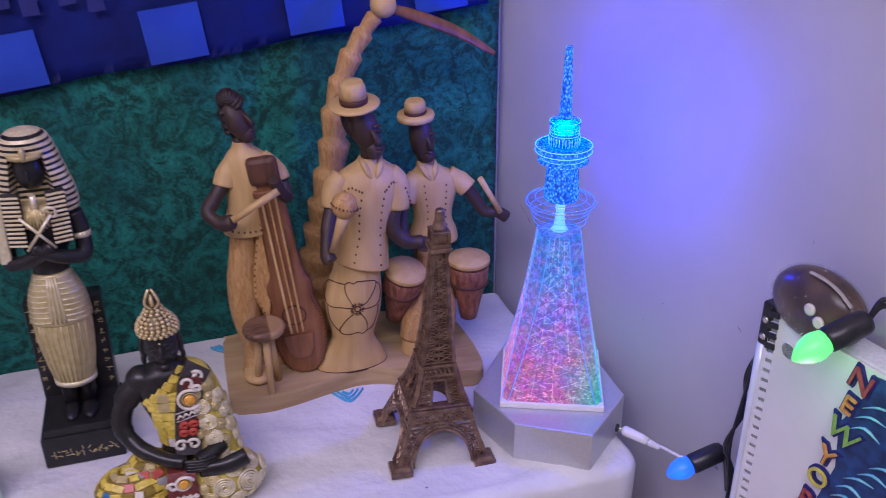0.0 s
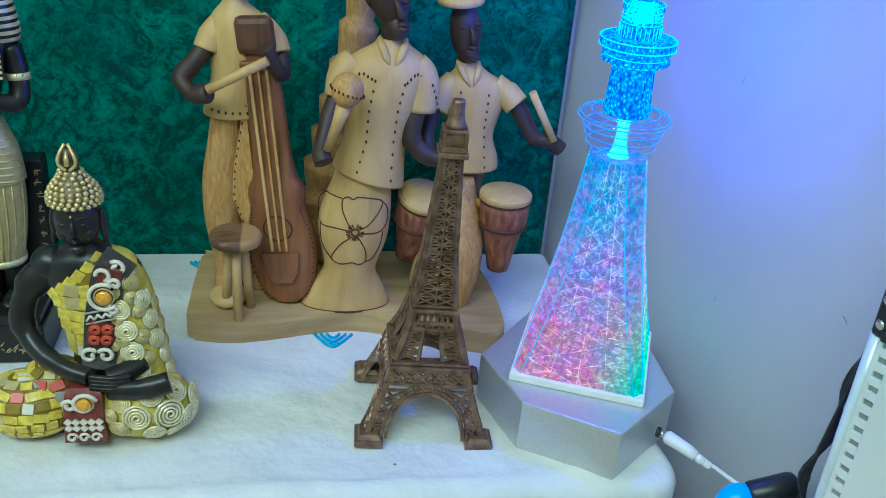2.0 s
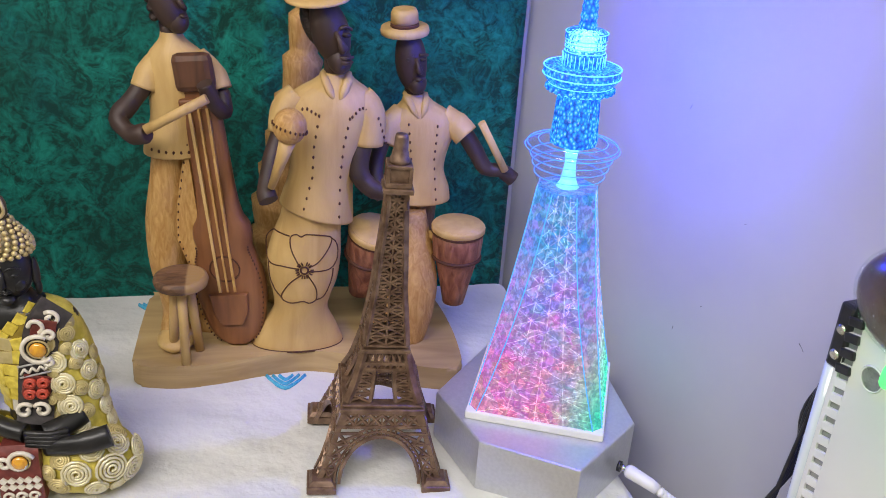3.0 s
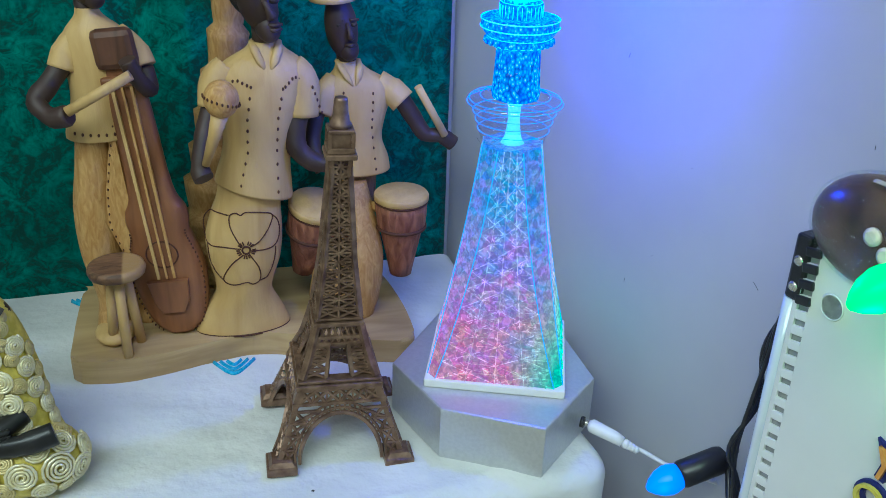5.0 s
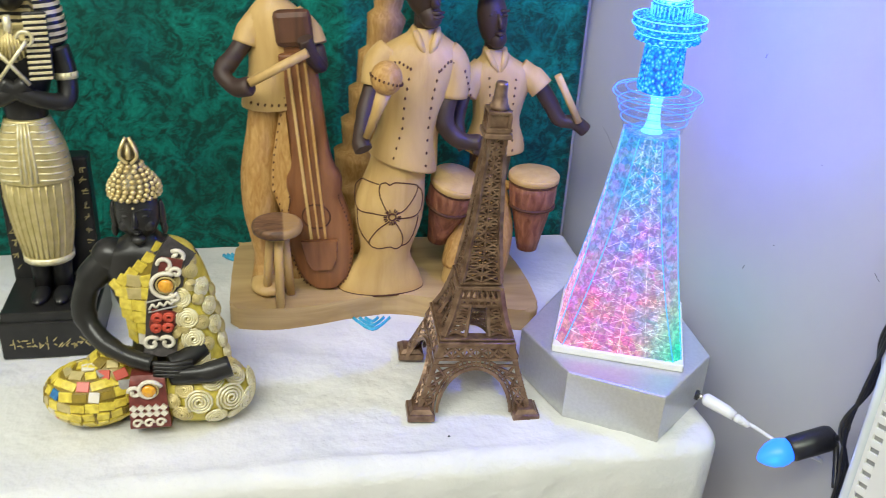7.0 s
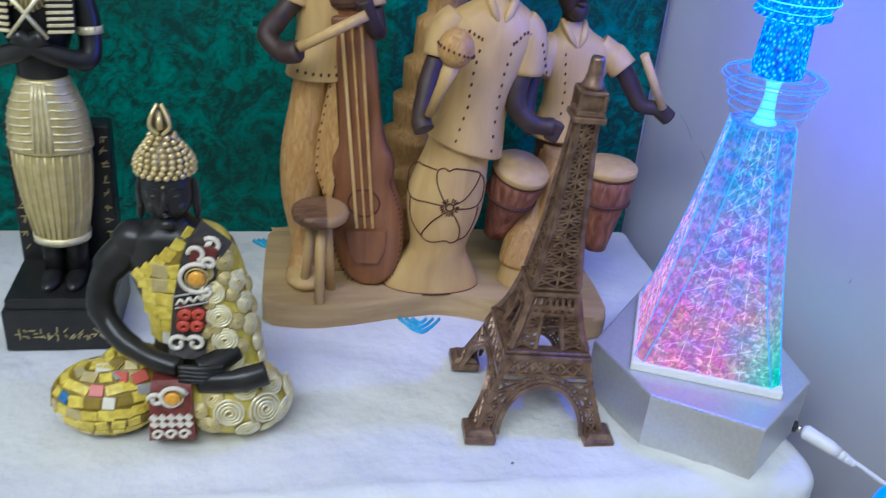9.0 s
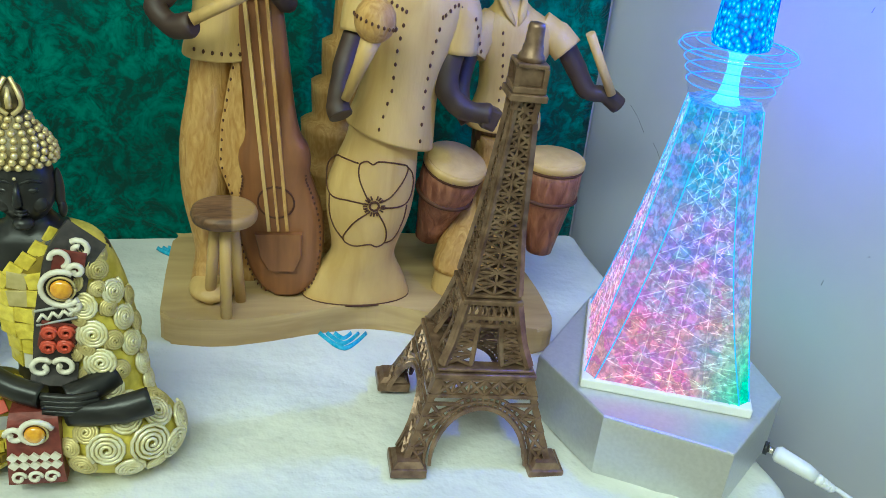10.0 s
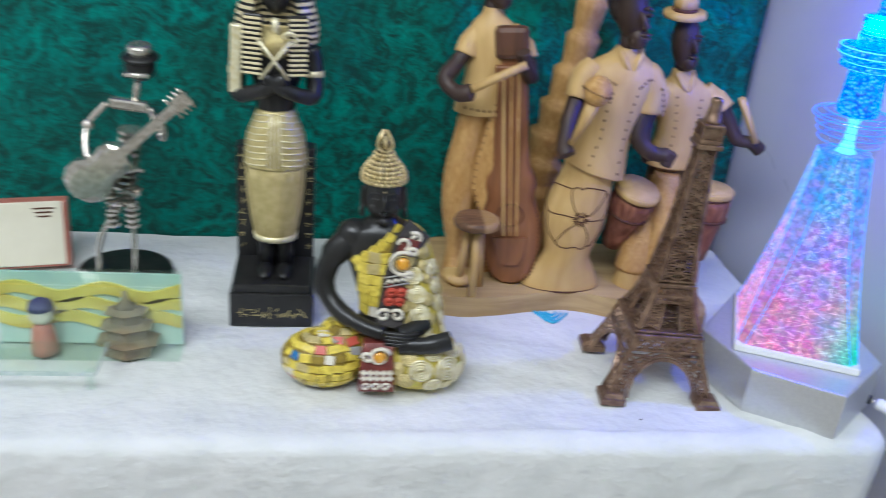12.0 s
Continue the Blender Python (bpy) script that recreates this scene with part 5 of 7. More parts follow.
bassist()
double_bass()
stool()
singer()
drummer()
drum((-0.0030, 0.8700, 0.0995), 0.0173, 0.058, (0, 0, 0), "reddish carved drum with a pale skin")
drum((-0.0575, 0.8720, 0.0960), 0.0172, 0.056, (15, 9, 0), "reddish carved drum tipped forward")
part("peg", Shape().tube([(-0.022, 0.880, 0.088), (-0.010, 0.873, 0.086)], 0.0032, TAN_WOOD, n=10), carving)
palm()


# ---- seated black statue ----
def on_ball(centre, radii, a, b, out=0.0):
    """A point and the outward way on an ellipsoid, at angle a round z (0 = +x) and height angle b, in degrees."""
    ca, sa, cb, sb = math.cos(radians(a)), math.sin(radians(a)), math.cos(radians(b)), math.sin(radians(b))
    n = Vector((ca * cb / radii[0], sa * cb / radii[1], sb / radii[2])).normalized()
    return Vector(centre) + Vector((radii[0] * ca * cb, radii[1] * sa * cb, radii[2] * sb)) + n * out, n


def coil(s, p, n, r, mat, turns=4, thick=0.00085):
    """A raised spiral lying on a surface at p with normal n."""
    u = n.orthogonal().normalized()
    v = n.cross(u)
    pts = []
    for i in range(turns * 12 + 1):
        a = math.tau * i / 12
        q = r * (0.10 + 0.90 * i / (turns * 12))
        dome = 0.0012 * (1 - (q / r) ** 2) + 0.0007
        pts.append(p + u * (q * math.cos(a)) + v * (q * math.sin(a)) + n * dome)
    s.tube(pts, thick, mat, n=5)


CHARCOAL = material("charcoal_enamel", (0.030, 0.026, 0.026), 0.45, second=(0.060, 0.050, 0.048), scale=260.0, bump=0.5, bump_distance=0.0006)
GREY_PAINT = material("grey_paint", (0.32, 0.31, 0.30), 0.5, second=(0.42, 0.41, 0.39), scale=300.0)
HAIR = material("dark_gilded_resin", (0.05, 0.038, 0.016), 0.4, 0.3, second=(0.16, 0.12, 0.045), scale=300.0)
MUSTARD = material("dark_mustard_enamel", (0.16, 0.11, 0.012), 0.4, second=(0.30, 0.21, 0.02), scale=160.0)


def seated_statue():
    s = Shape()
    thighL = ((-0.289, 0.7560, 0.0190), (0.0260, 0.0200, 0.0185))
    thighR = ((-0.2300, 0.7545, 0.0200), (0.0285, 0.0215, 0.0200))
    for c, r in (thighL, thighR):
        s.ball(c, r, MUSTARD if c[0] < -0.26 else GROOVE, n=28, rows=18)
    s.ball((-0.258, 0.770, 0.0150), (0.046, 0.026, 0.0150), BLACK_RESIN, n=28, rows=14)
    torso = smooth_sections([(0.012, -0.255, 0.775, 0.030, 0.022), (0.035, -0.2490, 0.774, 0.0195, 0.018), (0.055, -0.2485, 0.773, 0.0190, 0.0165), (0.078, -0.2500, 0.772, 0.0232, 0.0165),
                             (0.095, -0.2505, 0.772, 0.0265, 0.0155), (0.104, -0.2515, 0.772, 0.0220, 0.0130), (0.110, -0.2525, 0.772, 0.0100, 0.0095), (0.118, -0.2530, 0.771, 0.0068, 0.0075)])
    s.loft(torso, BLACK_RESIN, n=32)
    # arms
    s.ball((-0.2700, 0.772, 0.0985), (0.0112, 0.0105, 0.0105), BLACK_RESIN, n=16, rows=12)
    s.tube(curve([(-0.2690, 0.772, 0.0990), (-0.2825, 0.769, 0.086), (-0.2890, 0.767, 0.066), (-0.2800, 0.757, 0.0530), (-0.265, 0.7460, 0.0480), (-0.252, 0.741, 0.0455)]), [0.0086] * 6 + [0.0068] * 6 + [0.0058] * 6 + [0.0050] * 8, BLACK_RESIN, n=14)
    s.tube(curve([(-0.2260, 0.752, 0.0480), (-0.2350, 0.745, 0.0455), (-0.2430, 0.7415, 0.0440)]), 0.0058, BLACK_RESIN, n=14)
    for i in range(4):
        s.tube(curve([(-0.252, 0.7385, 0.0475 - 0.0024 * i), (-0.240, 0.7370, 0.0470 - 0.0024 * i), (-0.231, 0.7400, 0.0465 - 0.0024 * i)]), 0.0017, BLACK_RESIN, n=7)
    s.tube(curve([(-0.243, 0.7400, 0.0375), (-0.226, 0.7365, 0.0400), (-0.211, 0.7395, 0.0425)]), [0.0055] * 6 + [0.0062] * 5, BLACK_RESIN, n=12, flat=0.8)
    # head
    s.ball((-0.2530, 0.7690, 0.1270), (0.0118, 0.0125, 0.0165), BLACK_RESIN, n=24, rows=16)
    hx = -0.2530
    s.tube([(hx, 0.7575, 0.1315), (hx, 0.7558, 0.1275), (hx, 0.7545, 0.1238), (hx, 0.7568, 0.1225)], (0.0008, 0.0012, 0.0019, 0.0014), BLACK_RESIN, n=8)
    for z, w in ((0.1196, 0.0030), (0.1182, 0.0026)):
        s.tube([(hx - w, 0.7592, z), (hx, 0.7568, z), (hx + w, 0.7592, z)], (0.0005, 0.0009, 0.0005), BLACK_RESIN, n=6)
    s.ball((hx, 0.7590, 0.1140), (0.0040, 0.0036, 0.0026), BLACK_RESIN, n=12, rows=8)
    s.ball((hx, 0.7560, 0.1335), (0.0007, 0.0007, 0.0007), BEAD, n=8, rows=6)
    for sg in (-1, 1):
        s.tube(curve([(hx + sg * 0.0012, 0.7575, 0.1305), (hx + sg * 0.0045, 0.7578, 0.1320), (hx + sg * 0.0082, 0.7606, 0.1302)]), 0.0006, BLACK_RESIN, n=6)
        s.ball((hx + sg * 0.0045, 0.7588, 0.1278), (0.0028, 0.0016, 0.0013), BLACK_RESIN, n=10, rows=6)
        s.ball((hx + sg * 0.0060, 0.7610, 0.1215), (0.0036, 0.0030, 0.0036), BLACK_RESIN, n=10, rows=6)
        s.ball((hx + sg * 0.0122, 0.7700, 0.1235), (0.0020, 0.0035, 0.0090), BLACK_RESIN)
        s.ball((hx + sg * 0.0128, 0.7690, 0.1160), (0.0017, 0.0028, 0.0040), BLACK_RESIN)
    bell = smooth_sections([(0.0122, 0.1360), (0.0130, 0.1381), (0.0128, 0.1410), (0.0114, 0.1443), (0.0092, 0.1472), (0.0070, 0.1499), (0.0056, 0.1526), (0.0044, 0.1547)], 4)
    s.lathe(bell, HAIR, (hx, 0.770, 0), n=28)
    for row in range(8):
        z = 0.1372 + 0.0023 * row
        r = min(bell, key=lambda q: abs(q[1] - z))[0]
        k = max(6, int(math.tau * r / 0.0036))
        for i in range(k):
            a = math.tau * (i + 0.5 * (row % 2)) / k
            s.ball((hx + r * math.cos(a), 0.770 + r * math.sin(a), z), (0.0015, 0.0015, 0.0014), BEAD, n=7, rows=5)
    s.lathe([(0.0040, 0.1538), (0.0046, 0.1568), (0.0046, 0.1613), (0.0036, 0.1646), (0.0012, 0.1667)], HAIR, (hx, 0.770, 0), n=14)
    for sg in (-1, 1):
        s.tube(curve([(hx + sg * 0.0008, 0.7650, 0.1551), (hx + sg * 0.0040, 0.7652, 0.1584), (hx + sg * 0.0037, 0.7658, 0.1626), (hx + sg * 0.0008, 0.7690, 0.1681)]), 0.0009, BEAD, n=6)
    s.tube([(hx, 0.7648, 0.1576), (hx, 0.7650, 0.1613), (hx, 0.7668, 0.1648)], (0.0012, 0.0013, 0.0005), BEAD, n=7)
    # robe over the shoulder: gold coils on a yellow ground
    robe_form = smooth_sections([(0.020, -0.226, 0.766, 0.0165, 0.020), (0.040, -0.2295, 0.768, 0.0150, 0.0200), (0.060, -0.2310, 0.770, 0.0146, 0.0195), (0.085, -0.2335, 0.771, 0.0128, 0.0165), (0.102, -0.2365, 0.771, 0.0095, 0.0115), (0.108, -0.2400, 0.771, 0.004, 0.006)])
    s.loft(robe_form, GROOVE, n=24)
    for x, z, r in ((-0.236, 0.100, 0.0042), (-0.229, 0.094, 0.0046), (-0.2375, 0.090, 0.0046), (-0.2245, 0.084, 0.0056), (-0.2345, 0.080, 0.0060), (-0.2215, 0.072, 0.0056), (-0.2320, 0.068, 0.0062), (-0.2405, 0.070, 0.0036),
                    (-0.2195, 0.060, 0.0058), (-0.2300, 0.0555, 0.0064), (-0.2390, 0.0585, 0.0042), (-0.2165, 0.048, 0.0056), (-0.2275, 0.0435, 0.0058), (-0.2125, 0.0380, 0.0052), (-0.2215, 0.0350, 0.0054), (-0.2190, 0.0780, 0.0040), (-0.2290, 0.0865, 0.0034), (-0.2260, 0.0780, 0.0036), (-0.2250, 0.0640, 0.0042), (-0.2365, 0.0745, 0.0034),
                    (-0.2235, 0.0505, 0.0042), (-0.2345, 0.0620, 0.0036), (-0.2170, 0.0660, 0.0042), (-0.2150, 0.0550, 0.0042), (-0.2280, 0.0985, 0.0030), (-0.2345, 0.0490, 0.0046), (-0.2120, 0.0460, 0.0042)):
        cx, cy, rx, ry = ring_at(robe_form, z)
        p = front(robe_form, max(min(x, cx + 0.96 * rx), cx - 0.96 * rx), z, 0.0)
        n = Vector(((p.x - cx) / rx ** 2, (p.y - cy) / ry ** 2, 0)).normalized()
        n = (n + Vector((0, 0, 0.25))).normalized()
        coil(s, p, n, r, PALE_GOLD if r > 0.0050 else GOLD_PAINT)
    for a, b, r in ((-52, 8, 0.0088), (-25, -8, 0.0082), (-88, 10, 0.0078), (-5, 12, 0.0072), (-68, 42, 0.0064), (-30, 38, 0.0068), (-70, -22, 0.0062), (-108, -12, 0.0058), (-105, 30, 0.0052), (-40, -32, 0.0062), (-12, -30, 0.0055), (15, -8, 0.0062), (-10, 48, 0.0054), (-118, 10, 0.0045)):
        p, n = on_ball(*thighR, a, b)
        coil(s, p, n, r, PALE_GOLD if r > 0.0060 else GOLD_PAINT)
    # mosaic of enamel chips on the other thigh and the chest
    rnd = random.Random(11)
    palette = [YELLOW] * 14 + [GOLD_PAINT] * 4 + [MUSTARD] * 4 + [BLUE_STONE, BLUE_STONE, GREY_PAINT, CREAM, RED_STONE]

    def chip(p, n, w, h, mat, spin):
        u = n.cross(Vector((0, 0, 1)))
        u = u.normalized() if u.length > 1e-3 else Vector((1, 0, 0))
        v = n.cross(u).normalized()
        T = Matrix.Translation(p) @ Matrix((u, v, n)).transposed().to_4x4() @ pose(0, 0, 0, 0, 0, spin)
        s.box(T, (w, h, 0.0014), mat, 0.0003)

    hip = ((-0.2760, 0.7630, 0.0250), (0.0195, 0.0190, 0.0175))
    s.ball(*hip, MUSTARD, n=24, rows=14)
    for row in range(8):
        b = -50 + 19 * row
        full = b > 30
        k = max(4, int((22 if full else 13) * math.cos(radians(b))))
        for i in range(k):
            a = 360 * i / k if full else -195 + 190 * (i + 0.35 * (row % 2)) / (k - 1)
            p, n = on_ball(*thighL, a, b, 0.0001)
            chip(p, n, rnd.uniform(0.0054, 0.0084), rnd.uniform(0.0044, 0.0060), rnd.choice(palette), rnd.uniform(-12, 12))
    for row in range(4):
        for i in range(8 - row):
            p, n = on_ball(*hip, -205 + (27 + 6 * row) * i, 16 + 20 * row, 0.0001)
            chip(p, n, rnd.uniform(0.0060, 0.0078), rnd.uniform(0.0048, 0.0060), rnd.choice(palette), rnd.uniform(-14, 14))
    # draped cloth on the chest: a dark ground under large yellow pieces, and a band along its upper edge
    k = s.slot(MUSTARD)
    grid = []
    for i in range(11):
        x = -0.2672 + 0.0025 * i
        top = 0.0850 + 0.85 * (x + 0.272)
        grid.append([s.bm.verts.new(front(torso, x, 0.048 + (top - 0.048) * q / 10, 0.0006)) for q in range(11)])
    for c0, c1 in zip(grid, grid[1:]):
        for q in range(10):
            f = s.bm.faces.new((c0[q], c1[q], c1[q + 1], c0[q + 1]))
            f.material_index, f.smooth = k, True

    def chest_piece(x, z, w, h, mat, spin):
        p, q = front(torso, x, z, 0.0006), front(torso, x + 0.001, z, 0.0006)
        n = (q - p).cross(Vector((0, 0, 1))).normalized()
        chip(p, -n if n.y > 0 else n, w, h, mat, spin)

    for i in range(4):
        for q in range(6):
            x, z = -0.2640 + 0.0072 * i + 0.0008 * (q % 2) - 0.0004 * q, 0.0515 + 0.0078 * q
            if z < 0.0790 + 0.85 * (x + 0.272):
                chest_piece(x, z, rnd.uniform(0.0074, 0.0086), rnd.uniform(0.0066, 0.0078), rnd.choice([YELLOW] * 12 + [GOLD_PAINT] * 2 + [CREAM]), rnd.uniform(-9, 9))
    for i in range(6):
        x = -0.2690 + 0.0050 * i
        chest_piece(x, 0.0835 + 0.85 * (x + 0.272), 0.0058, 0.0062, YELLOW, -38 + rnd.uniform(-4, 4))
    # sash across the chest, with white curls and amber stones
    sash = [(-0.2315, 0.7625, 0.1085), (-0.2380, 0.7570, 0.100), (-0.2415, 0.7545, 0.088), (-0.2450, 0.7535, 0.072), (-0.2475, 0.7525, 0.055), (-0.2490, 0.7480, 0.046)]
    pts = curve(sash, 4)
    rings = []
    for i, p in enumerate(pts):
        d = (pts[min(i + 1, len(pts) - 1)] - pts[max(i - 1, 0)]).normalized()
        u = d.cross(Vector((0.15, -1, 0.1))).normalized()
        v = u.cross(d)
        rings.append([p + u * x * 0.0086 + v * y * 0.0016 for x, y in ((-1, -1), (1, -1), (1, 1), (-1, 1))])
    s.rings(rings, CHARCOAL, smooth=False)
    for z, hgt, w in ((0.0965, 0.0150, 0.0118), (0.0662, 0.0130, 0.0138)):
        c = min(pts, key=lambda q: abs(q.z - z))
        s.box(Matrix.Translation(c + Vector((0.0006, -0.0018, 0))) @ pose(0, 0, 0, 4, 15, 6), (w, 0.0010, hgt), MAROON, 0.0004)

    def curl(x, z, r, y, start, sweep, thick=0.0012, wind=0.62):
        s.tube([(x + r * (1 - wind * i / 14) * math.cos(radians(start + sweep * i / 14)), y - 0.0004 * i / 14, z + r * (1 - wind * i / 14) * math.sin(radians(start + sweep * i / 14))) for i in range(15)], thick, CREAM, n=6)

    for x, z, r, y, a, w, wind in ((-0.2412, 0.0895, 0.0078, 0.7506, 55, 265, 0.08), (-0.2352, 0.0968, 0.0032, 0.7520, 215, -400, 0.7), (-0.2372, 0.0822, 0.0030, 0.7508, 110, 400, 0.7), (-0.2340, 0.1042, 0.0042, 0.7560, 130, -420, 0.7),
                                   (-0.2415, 0.1015, 0.0040, 0.7530, -70, 250, 0.3), (-0.2440, 0.0545, 0.0042, 0.7485, 150, -380, 0.62), (-0.2525, 0.0545, 0.0044, 0.7485, 30, 380, 0.62)):
        curl(x, z, r, y, a, w, 0.0012, wind)
    for x, y, z, r in ((-0.2412, 0.7500, 0.0895, 0.0042), (-0.2550, 0.7320, 0.0335, 0.0040)):
        s.ball((x, y, z), (r, 0.0022, r), AMBER, n=14, rows=8)
        s.tube([(x + 1.2 * r * math.cos(math.tau * i / 16), y + 0.0008, z + 1.2 * r * math.sin(math.tau * i / 16)) for i in range(17)], 0.0006, GOLD_PAINT, n=5)
    for i in range(2):
        for k in range(2):
            x, z = -0.2492 + 0.0062 * k + 0.0012 * i, 0.0630 + 0.0066 * i
            s.tube([(x + 0.0030 * (1 - 0.6 * q / 16) * math.cos(0.75 * q), 0.7502 - 0.0004 * q / 16, z + 0.0030 * (1 - 0.6 * q / 16) * math.sin(0.75 * q)) for q in range(17)], 0.0009, RED_STONE, n=6)
    zig = [(-0.2515 + 0.0020 * k, 0.7502, 0.0765 + (0.0016 if k % 2 else -0.0012) + 0.0004 * k) for k in range(8)]
    for (a, b) in zip(zig, zig[1:]):
        s.tube([a, b], 0.0007, CREAM, n=5)
    for dz in (-0.0030, 0.0034):
        s.tube([(-0.2522, 0.7506, 0.0762 + dz), (-0.2368, 0.7506, 0.0795 + dz)], 0.0006, GREY_PAINT, n=5)
    # lap panel
    lap = [(-0.2555, 0.7390, 0.0405), (-0.2560, 0.7355, 0.034), (-0.2565, 0.7335, 0.020), (-0.2570, 0.7340, 0.0078)]
    pts = curve(lap, 4)
    rings = []
    for i, p in enumerate(pts):
        w = 0.0090 + 0.0022 * i / len(pts)
        rings.append([p + Vector((x * w, y, 0)) for x, y in ((-1, 0.006), (1, 0.006), (1, -0.001), (-1, -0.001))])
    s.rings(rings, MAROON, smooth=False)
    curl(-0.2550, 0.0335, 0.0072, 0.7322, 20, 330)
    curl(-0.2625, 0.0330, 0.0036, 0.7325, 180, -400)
    for row in range(2):
        for k in range(5):
            s.box(pose(-0.2645 + 0.0040 * k, 0.7318, 0.0225 - 0.0040 * row, 0, 45, 0), (0.0030, 0.0014, 0.0030), CREAM)
    for k in range(3):
        curl(-0.2635 + 0.0062 * k, 0.0122, 0.0028, 0.7318, 0, 380, 0.0008)
    c = Matrix.Translation((-0.255, 0.755, 0))
    lean = Matrix.Diagonal((1.0, 0.96, 0.995, 1))
    lean[0][2] = -0.032
    bmesh.ops.transform(s.bm, verts=s.bm.verts, matrix=Matrix.Translation((0.0036, 0, 0)) @ c @ lean @ c.inverted())
    ob = part("seated_statue", s)
    return tagged(ob, "black resin seated statue with gold coils and yellow mosaic robe", "statue")


seated_statue()


# ---- standing statue with striped headcloth ----
STRIPE = material("cream_gold_stripe", (0.74, 0.66, 0.42), 0.42, 0.2, second=(0.62, 0.52, 0.28), scale=260.0, bump=0.3, bump_distance=0.0005)


def standing_statue():
    s = Shape()
    cx = -0.3225
    s.box(pose(cx - 0.001, 0.853, 0.0130), (0.0575, 0.062, 0.026), BLACK_RESIN, 0.0012)
    s.box(pose(cx - 0.001, 0.852, 0.0290), (0.0535, 0.056, 0.007), BLACK_RESIN, 0.0010)
    s.box(pose(cx - 0.001, 0.876, 0.0720), (0.0545, 0.014, 0.090), BLACK_RESIN, 0.0015)
    for sg in (-1, 1):
        s.tube([(cx + sg * 0.0062, 0.853, 0.032), (cx + sg * 0.0062, 0.853, 0.062)], (0.0056, 0.0066), BLACK_RESIN, n=14)
        s.ball((cx + sg * 0.0066, 0.843, 0.0345), (0.0056, 0.0130, 0.0042), BLACK_RESIN)
    kilt = smooth_sections([(0.0570, cx, 0.852, 0.0145, 0.0130), (0.0620, cx, 0.852, 0.0148, 0.0132), (0.0800, cx, 0.852, 0.0180, 0.0145), (0.1000, cx, 0.852, 0.0200, 0.0155), (0.1130, cx, 0.852, 0.0200, 0.0155)])
    s.loft(kilt, GOLD_PAINT, n=36)
    s.loft([(0.0570, cx, 0.852, 0.0152, 0.0136), (0.0612, cx, 0.852, 0.0154, 0.0138)], PALE_GOLD, n=36)
    for i in range(11):
        t = -1 + 2 * i / 10
        pts = [front(kilt, ring_at(kilt, z)[0] + t * 0.97 * ring_at(kilt, z)[2], z, 0.0001) for z in (0.062, 0.075, 0.088, 0.10, 0.112)]
        s.tube(pts, 0.0006, GOLD_PAINT, n=5)
    apron = smooth_sections([(0.1120, cx, 0.852, 0.0215, 0.0165), (0.1180, cx, 0.852, 0.0212, 0.0165), (0.1320, cx, 0.852, 0.0195, 0.0158), (0.1440, cx, 0.852, 0.0150, 0.0140), (0.1510, cx, 0.852, 0.0125, 0.0120)])
    s.loft(apron, GOLD_PAINT, n=36)
    for i in range(9):
        z = 0.1135 + 0.0042 * i
        c, cy, rx, ry = ring_at(apron, z)
        for sg in (-1, 1):
            pts = [front(apron, c + sg * rx * u, z + 0.003 * (1 - u), 0.0001) for u in (0.25, 0.5, 0.75, 0.97)]
            s.tube(pts, 0.0006, PALE_GOLD, n=5)
    for u in (-0.2, -0.07, 0.07, 0.2):
        s.tube([front(apron, ring_at(apron, z)[0] + u * ring_at(apron, z)[2], z, 0.0002) for z in (0.114, 0.127, 0.140, 0.150)], 0.0007, PALE_GOLD, n=5)
    torso = smooth_sections([(0.149, cx, 0.853, 0.0120, 0.0112), (0.165, cx, 0.854, 0.0140, 0.0115), (0.182, cx, 0.855, 0.0205, 0.0125), (0.193, cx, 0.855, 0.0215, 0.0115), (0.201, cx, 0.855, 0.0120, 0.009)])
    s.loft(torso, BLACK_RESIN, n=28)
    for sg in (-1, 1):
        s.tube(curve([(cx + sg * 0.0215, 0.856, 0.191), (cx + sg * 0.0245, 0.854, 0.175), (cx + sg * 0.0235, 0.848, 0.1610), (cx + sg * 0.008, 0.839, 0.1660), (cx - sg * 0.007, 0.838, 0.1750)]), [0.0064] * 6 + [0.0058] * 6 + [0.0050] * 9, BLACK_RESIN, n=12)
        s.tube([(cx + sg * 0.0242, 0.8545, 0.1765), (cx + sg * 0.0244, 0.8540, 0.1725)], 0.0068, PALE_GOLD, n=14)
        # crook and flail
        s.tube([(cx - sg * 0.010, 0.8350, 0.1990), (cx + sg * 0.009, 0.8345, 0.1745)], 0.0011, PALE_GOLD, n=7)
    s.tube([(cx + 0.0095 + 0.004 * math.cos(radians(a)), 0.835, 0.2005 + 0.004 * math.sin(radians(a))) for a in range(180, -80, -20)], 0.0010, PALE_GOLD, n=7)
    s.box(pose(cx - 0.0250, 0.8460, 0.1840, 0, 2, 0), (0.0075, 0.006, 0.044), PALE_GOLD, 0.0012)
    # collar and striped headcloth
    s.loft([(0.1900, cx, 0.8545, 0.0190, 0.0135), (0.1960, cx, 0.8545, 0.0190, 0.0135), (0.2030, cx, 0.8550, 0.0120, 0.0105)], GOLD_PAINT, n=30)
    wing = smooth_sections([(0.0255, 0.192), (0.0268, 0.200), (0.0252, 0.212), (0.0222, 0.224), (0.0190, 0.236), (0.0166, 0.244), (0.0125, 0.250), (0.0040, 0.2535)], 5)
    n = 30
